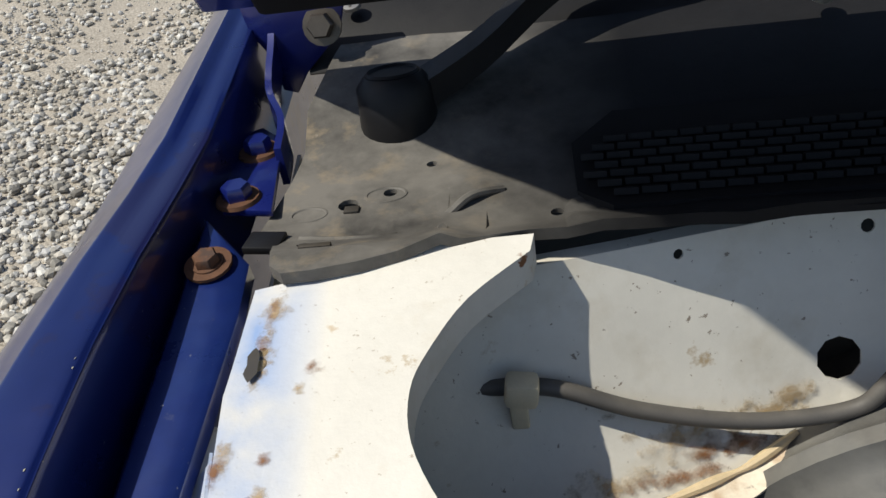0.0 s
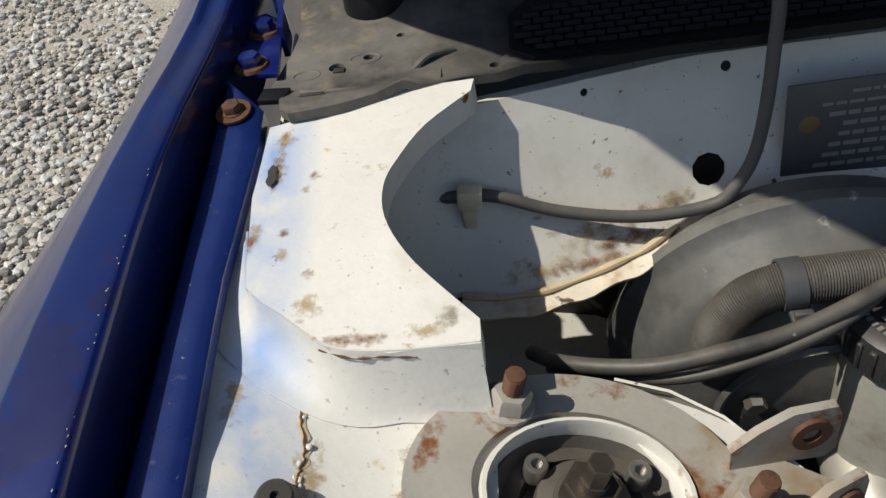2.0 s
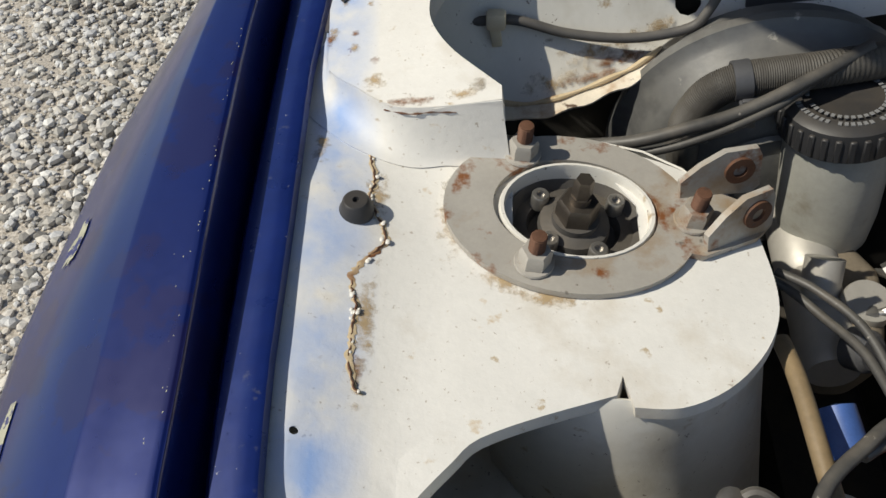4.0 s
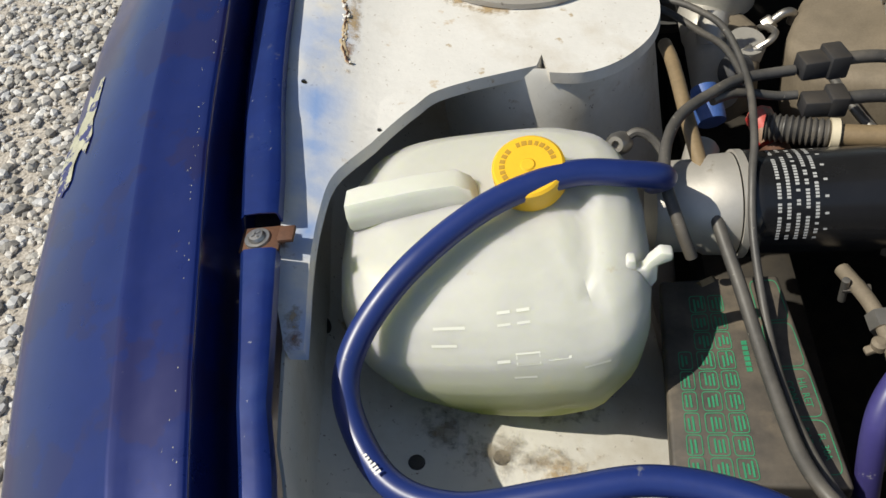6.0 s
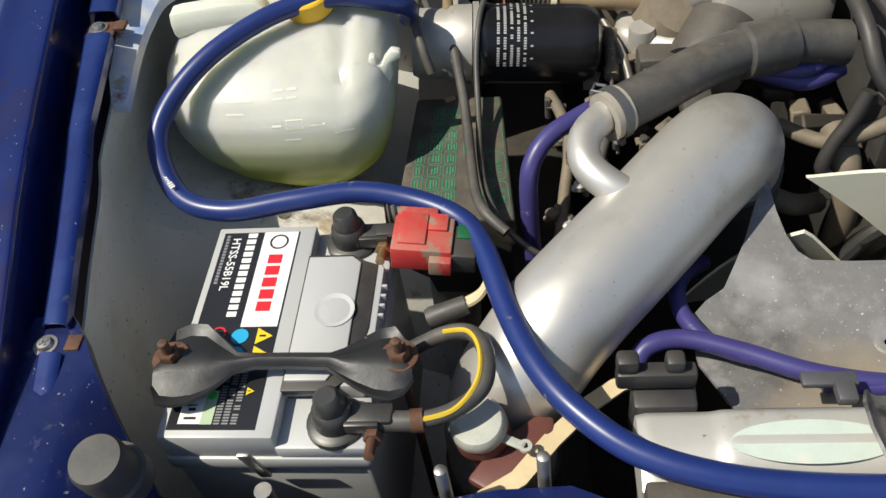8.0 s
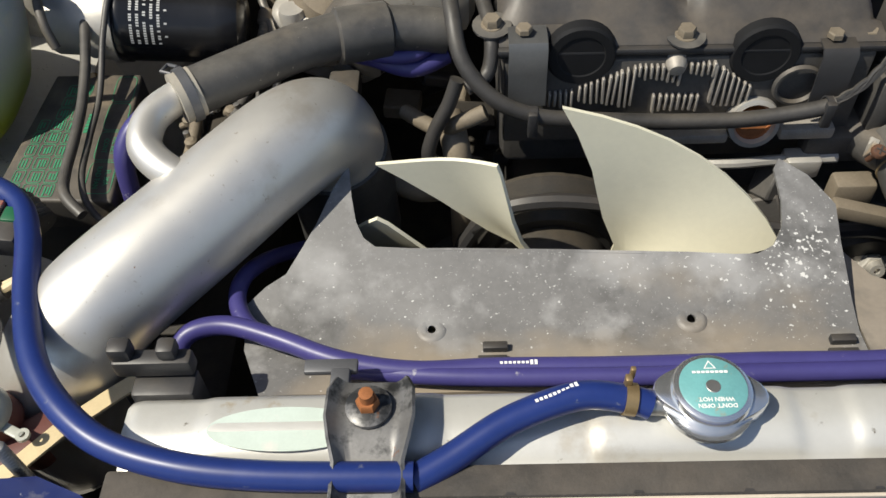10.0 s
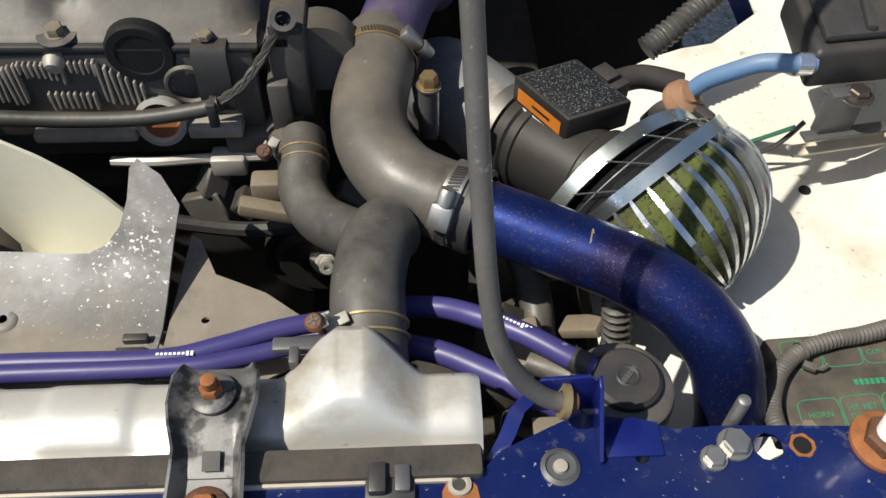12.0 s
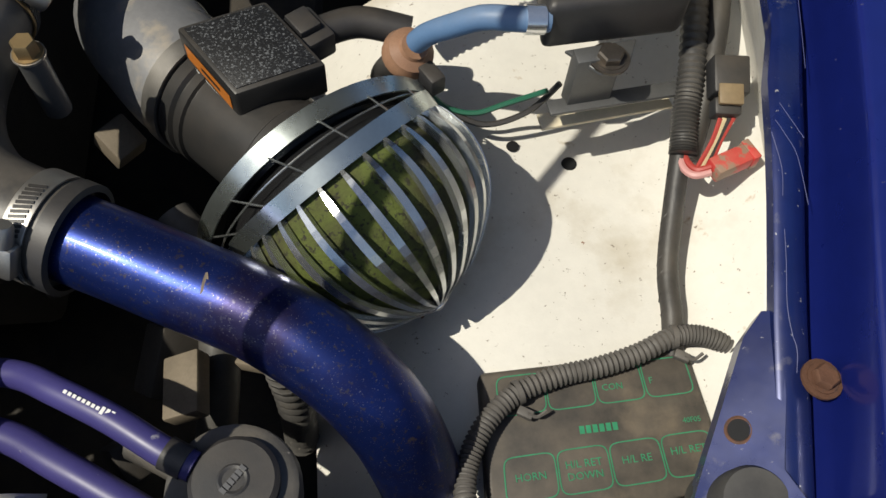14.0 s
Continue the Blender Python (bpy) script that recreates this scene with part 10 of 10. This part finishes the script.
part("rust_tip", lathe([(0, 0), (0.0062, 0), (0.0062, 0.006), (0, 0.006)], between((1.041, -0.198, 0.0125), (1.052, -0.198, 0.011)), 12), "rusty", pv)
part("seat", box((0.030, 0.022, 0.004), (1.040, -0.203, -0.018), 0.001), "tan_metal", pv)
cup = thing("plastic_plug", "clear plastic plug with a white centre on the front panel", "plug")
part("rim", lathe([(0, 0.0), (0.0115, 0.0), (0.0115, 0.0015), (0.009, 0.003), (0.0078, 0.0015), (0, 0.001)], pose(1.037, -0.2265, -0.0125), 24), "plate_grey", cup)
part("pin", lathe([(0, 0.001), (0.0045, 0.001), (0.004, 0.0035), (0, 0.004)], pose(1.037, -0.2265, -0.0125), 14), "cream_rubber", cup)

# ---- low down, in the shade ----
def floor_pan():
    root = thing("undertray", "dark grimy chassis floor below the engine", "car body", kind="structure")
    part("tray", box((1.7, 1.4, 0.01), (CENTRE, 0.28, -0.60)), "dark", root)
    part("chassis_rail", box((0.09, 1.1, 0.1), (0.24, 0.2, -0.30), 0.01), "dark", root)
    part("chassis_rail", box((0.09, 1.1, 0.1), (1.08, 0.2, -0.30), 0.01), "dark", root)
    part("cross_panel", box((0.2, 0.01, 0.36), (0.16, -0.215, -0.22)), "dark", root)
    part("cross_panel", box((0.42, 0.01, 0.36), (1.20, -0.215, -0.24)), "dark", root)
    return root


floor_pan()
rng = random.Random(21)
for k in range(9):
    x, y, z = 0.99 + 0.014 * k + rng.uniform(-0.02, 0.02), rng.uniform(-0.12, 0.26), rng.uniform(-0.22, -0.12)
    c = thing("engine_bracket", "dusty metal bracket in the shade under the pipes", "bracket", group="shaded brackets")
    part("plate", box((rng.uniform(0.015, 0.04), rng.uniform(0.02, 0.06), rng.uniform(0.006, 0.03)), (x, y, z), 0.002, (rng.uniform(-40, 40), rng.uniform(-40, 40), rng.uniform(0, 90))), rng.choice(("tan_metal", "engine", "dark")), c)
tube("shaded_hose", "dark ribbed hose in the shade under the charge pipe", "hose", [(1.105, -0.06, -0.05), (1.108, -0.075, -0.08), (1.112, -0.085, -0.13), (1.11, -0.09, -0.2)], 0.011, "rubber", 14, 8, 20, 0.0012)
tube("shaded_hose", "dark hose in the shade beside the turbo", "hose", [(1.03, 0.05, -0.12), (1.05, 0.02, -0.13), (1.06, -0.04, -0.15), (1.05, -0.1, -0.2)], 0.014, "rubber", 14)


# ---- castings and fittings beside the engine ----
def casting(label, pts, z0, z1, mat="alu", bevel=0.008):
    root = thing("alloy_casting", label, "casting", group="intake castings")
    part("casting", prism(pts, z0, z1, bevel, None, 3), mat, root)
    return root


c1 = casting("dusty pale alloy valve casting behind the strut tower", [(0.197, 0.499), (0.218, 0.541), (0.248, 0.551), (0.263, 0.517), (0.251, 0.456), (0.225, 0.440), (0.200, 0.443)], -0.12, -0.062, "tan_metal", 0.010)
part("boss", lathe([(0, 0), (0.017, 0), (0.018, -0.003), (0.018, -0.03), (0, -0.03)], pose(0.243, 0.478, -0.052, 12, 10, 0), 26), "alu", c1, "round machined boss")
part("spigot", lathe([(0, 0), (0.012, 0), (0.013, 0.004), (0.011, 0.02), (0, 0.021)], between((0.228, 0.545, -0.07), (0.222, 0.556, -0.045)), 20), "cream_rubber", c1)
part("fitting", join(hexa(0.008, 0.010, 0.001), hose([(0, 0, 0.01), (0, 0, 0.022), (0.008, 0.002, 0.028), (0.018, 0.004, 0.022)], 0.0042, 10)), "zinc", c1, "bent metal pipe fitting").matrix_local = pose(0.264, 0.512, -0.064, 0, 60, 10)
c2 = casting("broad dusty alloy intake casting beside the engine", [(0.273, 0.474), (0.300, 0.535), (0.325, 0.575), (0.42, 0.58), (0.43, 0.42), (0.36, 0.39), (0.288, 0.420)], -0.14, -0.052, "tan_metal", 0.014)
part("runner", hose([(0.36, 0.45, -0.04), (0.42, 0.455, -0.02), (0.48, 0.46, 0.0), (0.54, 0.46, 0.0)], 0.026, 18), "alu", c2, "round intake runner")
part("runner", hose([(0.36, 0.53, -0.04), (0.42, 0.535, -0.02), (0.48, 0.54, 0.0), (0.54, 0.54, 0.0)], 0.026, 18), "alu", c2, "round intake runner")
c3 = casting("pale dusty alloy throttle casting beside the engine", [(0.330, 0.300), (0.326, 0.268), (0.350, 0.252), (0.385, 0.236), (0.418, 0.230), (0.440, 0.25), (0.445, 0.31), (0.40, 0.34), (0.35, 0.335)], -0.10, -0.032, "alu", 0.012)
part("rib", box((0.09, 0.006, 0.012), (0.385, 0.285, -0.030), 0.002, (0, 0, -14)), "alu", c3)
part("boss", lathe([(0, 0), (0.012, 0), (0.013, -0.004), (0.013, -0.03), (0, -0.03)], pose(0.352, 0.262, -0.026), 20), "alu", c3)
for x, y, z, w, r in ((0.360, 0.215, -0.045, 0.020, 20), (0.300, 0.236, -0.06, 0.022, -15), (0.338, 0.190, -0.075, 0.018, 35), (0.345, 0.160, -0.08, 0.014, 10), (0.372, 0.190, -0.09, 0.024, 50), (0.305, 0.165, -0.11, 0.02, 0)):
    b = thing("linkage_bracket", "dust covered folded linkage bracket", "bracket", group="linkage brackets")
    part("bracket", join(box((w, w * 0.6, 0.003), (x, y, z), 0.001, (12, 8, r)), box((w * 0.5, 0.003, w * 0.6), (x, y - w * 0.3, z - w * 0.25), 0.001, (0, 0, r))), "tan_metal", b)
    hb = hexa(0.0042, 0.004, 0.001)
    bmesh.ops.transform(hb, matrix=pose(x, y, z + 0.001, 12, 8, r), verts=hb.verts)
    part("bolt", hb, "zinc", b)
tube("fuel_pipe", "thin dusty steel fuel pipe", "pipe", [(0.29, 0.40, -0.03), (0.30, 0.34, -0.03), (0.315, 0.30, -0.035), (0.335, 0.24, -0.05), (0.34, 0.18, -0.07)], 0.004, "zinc", 10)

# ---- openings in the wheel arch wall ----
for x, y, z in ((-0.1005, 0.099, -0.040), (-0.096, 0.050, -0.038), (-0.106, 0.170, -0.030)):
    dr = thing("drain_hole", "dark round drain hole in the inner wing", "opening", group="drain holes")
    part("hole", lathe([(0, 0.0006), (0.0060, 0.0006), (0.0066, 0.0)], pose(x, y, z, 0, 66, 0), 18), "black", dr)
for x, y in ((-0.037, 0.074), (0.018, 0.082), (-0.050, 0.20)):
    dr = thing("drain_hole", "dark round drain hole in the battery shelf", "opening", group="drain holes")
    x0 = plate_left(y) + 0.003
    part("hole", lathe([(0, 0.0018), (0.0050, 0.0018), (0.0058, 0.0)], pose(x, y, -0.058 - 0.243 * (x - x0 - 0.036), 0, 13.5, 0), 18), "black", dr)

# ---- scratches on the wing ----
scr = thing("paint_scratches", "fine pale scratches in the blue wing paint", "scratches")
for pts in (((1.367, -0.024), (1.371, -0.032), (1.375, -0.043), (1.376, -0.067)), ((1.362, -0.078), (1.360, -0.094), (1.357, -0.113), (1.357, -0.126), (1.358, -0.134), (1.356, -0.144)),
            ((1.371, -0.015), (1.375, -0.024), (1.380, -0.034)), ((1.395, 0.045), (1.392, 0.024), (1.389, 0.004)), ((1.364, -0.030), (1.366, -0.048), (1.364, -0.062))):
    part("scratch", sweep(smooth_line([(x, y, flange_z(y) - 0.12 * max(0.0, -0.02 - y) + 0.0008) for x, y in pts], 4), 0.00016, 5), "scratch", scr)
gh = thing("gusset_hole", "dark hole with a rusty rim in the blue corner panel", "opening")
part("rust_ring", lathe([(0.0044, 0.0004), (0.0056, 0.0010), (0.0066, 0.0006), (0.0068, -0.001)], pose(1.329, -0.164, support_z(1.329, -0.164), 4, -26, 0), 24), "rusty", gh)
part("bore", lathe([(0, 0.0010), (0.0050, 0.0010), (0.0054, 0.0)], pose(1.329, -0.164, support_z(1.329, -0.164), 4, -26, 0), 20), "vent_black", gh)
for x, y, r in ((1.3127, 0.0776, 0.0058), (1.2731, 0.0951, 0.0048)):
    dr = thing("drain_hole", "dark round drain hole in the white wing panel", "opening", group="drain holes")
    part("hole", lathe([(0, 0.0012), (r * 0.9, 0.0012), (r, 0.0)], pose(x, y, -0.1195), 20), "vent_black", dr)

# ---- small fittings on the front panel ----
fc = thing("foam_clip", "black plastic clip holding the foam strip", "clip")
part("block", box((0.010, 0.018, 0.012), (0.933, -0.232, -0.008), 0.0015), "black", fc)
part("block", box((0.009, 0.016, 0.010), (0.947, -0.232, -0.009), 0.0015), "plate_grey", fc)
part("base", box((0.028, 0.020, 0.004), (0.940, -0.233, -0.010), 0.001), "black", fc)
rp2 = thing("rust_patch", "rusty bare patch round a hole in the front panel", "rust")
patch = [(0.979 + r * math.cos(a), -0.238 + r * math.sin(a)) for a, r in ((0.2, 0.010), (0.9, 0.009), (1.6, 0.009), (2.4, 0.009), (3.2, 0.010), (3.9, 0.014), (4.3, 0.011), (5.0, 0.012), (5.6, 0.015))]
part("patch", prism(patch, SUPPORT, SUPPORT + 0.0006, 0), "orange_rust", rp2)
part("ring", lathe([(0.0035, 0.0), (0.0070, 0.0), (0.0066, 0.0022), (0.0045, 0.0026), (0.0035, 0.0012)], pose(0.979, -0.235, SUPPORT + 0.0004), 22), "cream_rubber", rp2, "pale worn ring")
part("bore", lathe([(0, 0.0010), (0.0036, 0.0010)], pose(0.979, -0.235, SUPPORT + 0.0004), 16), "black", rp2)
for x, y, r in ((0.966, -0.251, 0.0062),):
    ph = thing("panel_hole", "dark round hole in the front panel", "opening", group="front panel holes")
    part("hole", lathe([(0, 0.0009), (r * 0.93, 0.0009), (r, 0.0004), (r * 1.12, 0.0)], pose(x, y, support_z(x, y)), 22), "vent_black", ph)
rr = thing("rusted_hole", "rusted ragged hole in the front panel", "opening")
part("rust_ring", prism([(1.180 + (0.0075 + 0.0005 * math.sin(k * 1.7)) * math.cos(k * math.tau / 24), -0.2185 + (0.0075 + 0.0005 * math.sin(k * 1.7)) * math.sin(k * math.tau / 24)) for k in range(24)], SUPPORT, SUPPORT + 0.0007, 0), "orange_rust", rr)
part("bore", lathe([(0, 0.0011), (0.0052, 0.0011), (0.0058, 0.0004)], pose(1.180, -0.2185, SUPPORT), 18), "vent_black", rr)

# ---- linkage and pipes in the light beside the intake pipe ----
rng = random.Random(12)
for x, y, z, mat in ((0.290, 0.154, -0.05, "alu"), (0.307, 0.149, -0.055, "tan_metal"), (0.279, 0.109, -0.055, "tan_metal"), (0.283, 0.083, -0.06, "alu"), (0.285, 0.049, -0.07, "tan_metal"), (0.291, 0.028, -0.075, "alu"), (0.269, 0.143, -0.06, "tan_metal"),
                     (0.267, 0.192, -0.06, "engine"), (0.258, 0.070, -0.08, "tan_metal"), (0.320, 0.129, -0.05, "alu"), (0.300, 0.205, -0.07, "tan_metal"), (0.272, 0.060, -0.085, "alu")):
    lk = thing("throttle_linkage", "small dust-covered alloy linkage piece", "linkage", group="linkage pieces")
    a = rng.uniform(0, 180)
    w = rng.uniform(0.012, 0.020)
    part("arm", join(box((w, 0.006, 0.005), (x, y, z), 0.0015, (rng.uniform(-20, 20), rng.uniform(-20, 20), a)), lathe([(0, 0), (0.0055, 0), (0.0055, 0.005), (0.003, 0.007), (0, 0.007)], pose(x, y, z), 12)), mat, lk)
    part("pin", lathe([(0, -0.012), (0.0028, -0.012), (0.0028, 0.010), (0, 0.0105)], pose(x + 0.4 * w * math.cos(radians(a)), y + 0.4 * w * math.sin(radians(a)), z), 10), "zinc", lk)
pc = thing("pipe_cluster", "dusty small bore pipes under the breather hose", "pipes")
part("pipe", hose([(0.262, 0.21, -0.06), (0.272, 0.17, -0.055), (0.276, 0.13, -0.06), (0.270, 0.09, -0.075), (0.262, 0.04, -0.10)], 0.0055, 10), "tan_metal", pc)
part("pipe", hose([(0.33, 0.20, -0.05), (0.318, 0.165, -0.05), (0.304, 0.12, -0.06), (0.298, 0.07, -0.08), (0.292, 0.02, -0.11)], 0.0045, 10), "rubber", pc)
part("union", lathe([(0, -0.006), (0.009, -0.006), (0.009, 0.006), (0, 0.006)], between((0.274, 0.16, -0.056), (0.276, 0.13, -0.06)), 6), "zinc", pc)
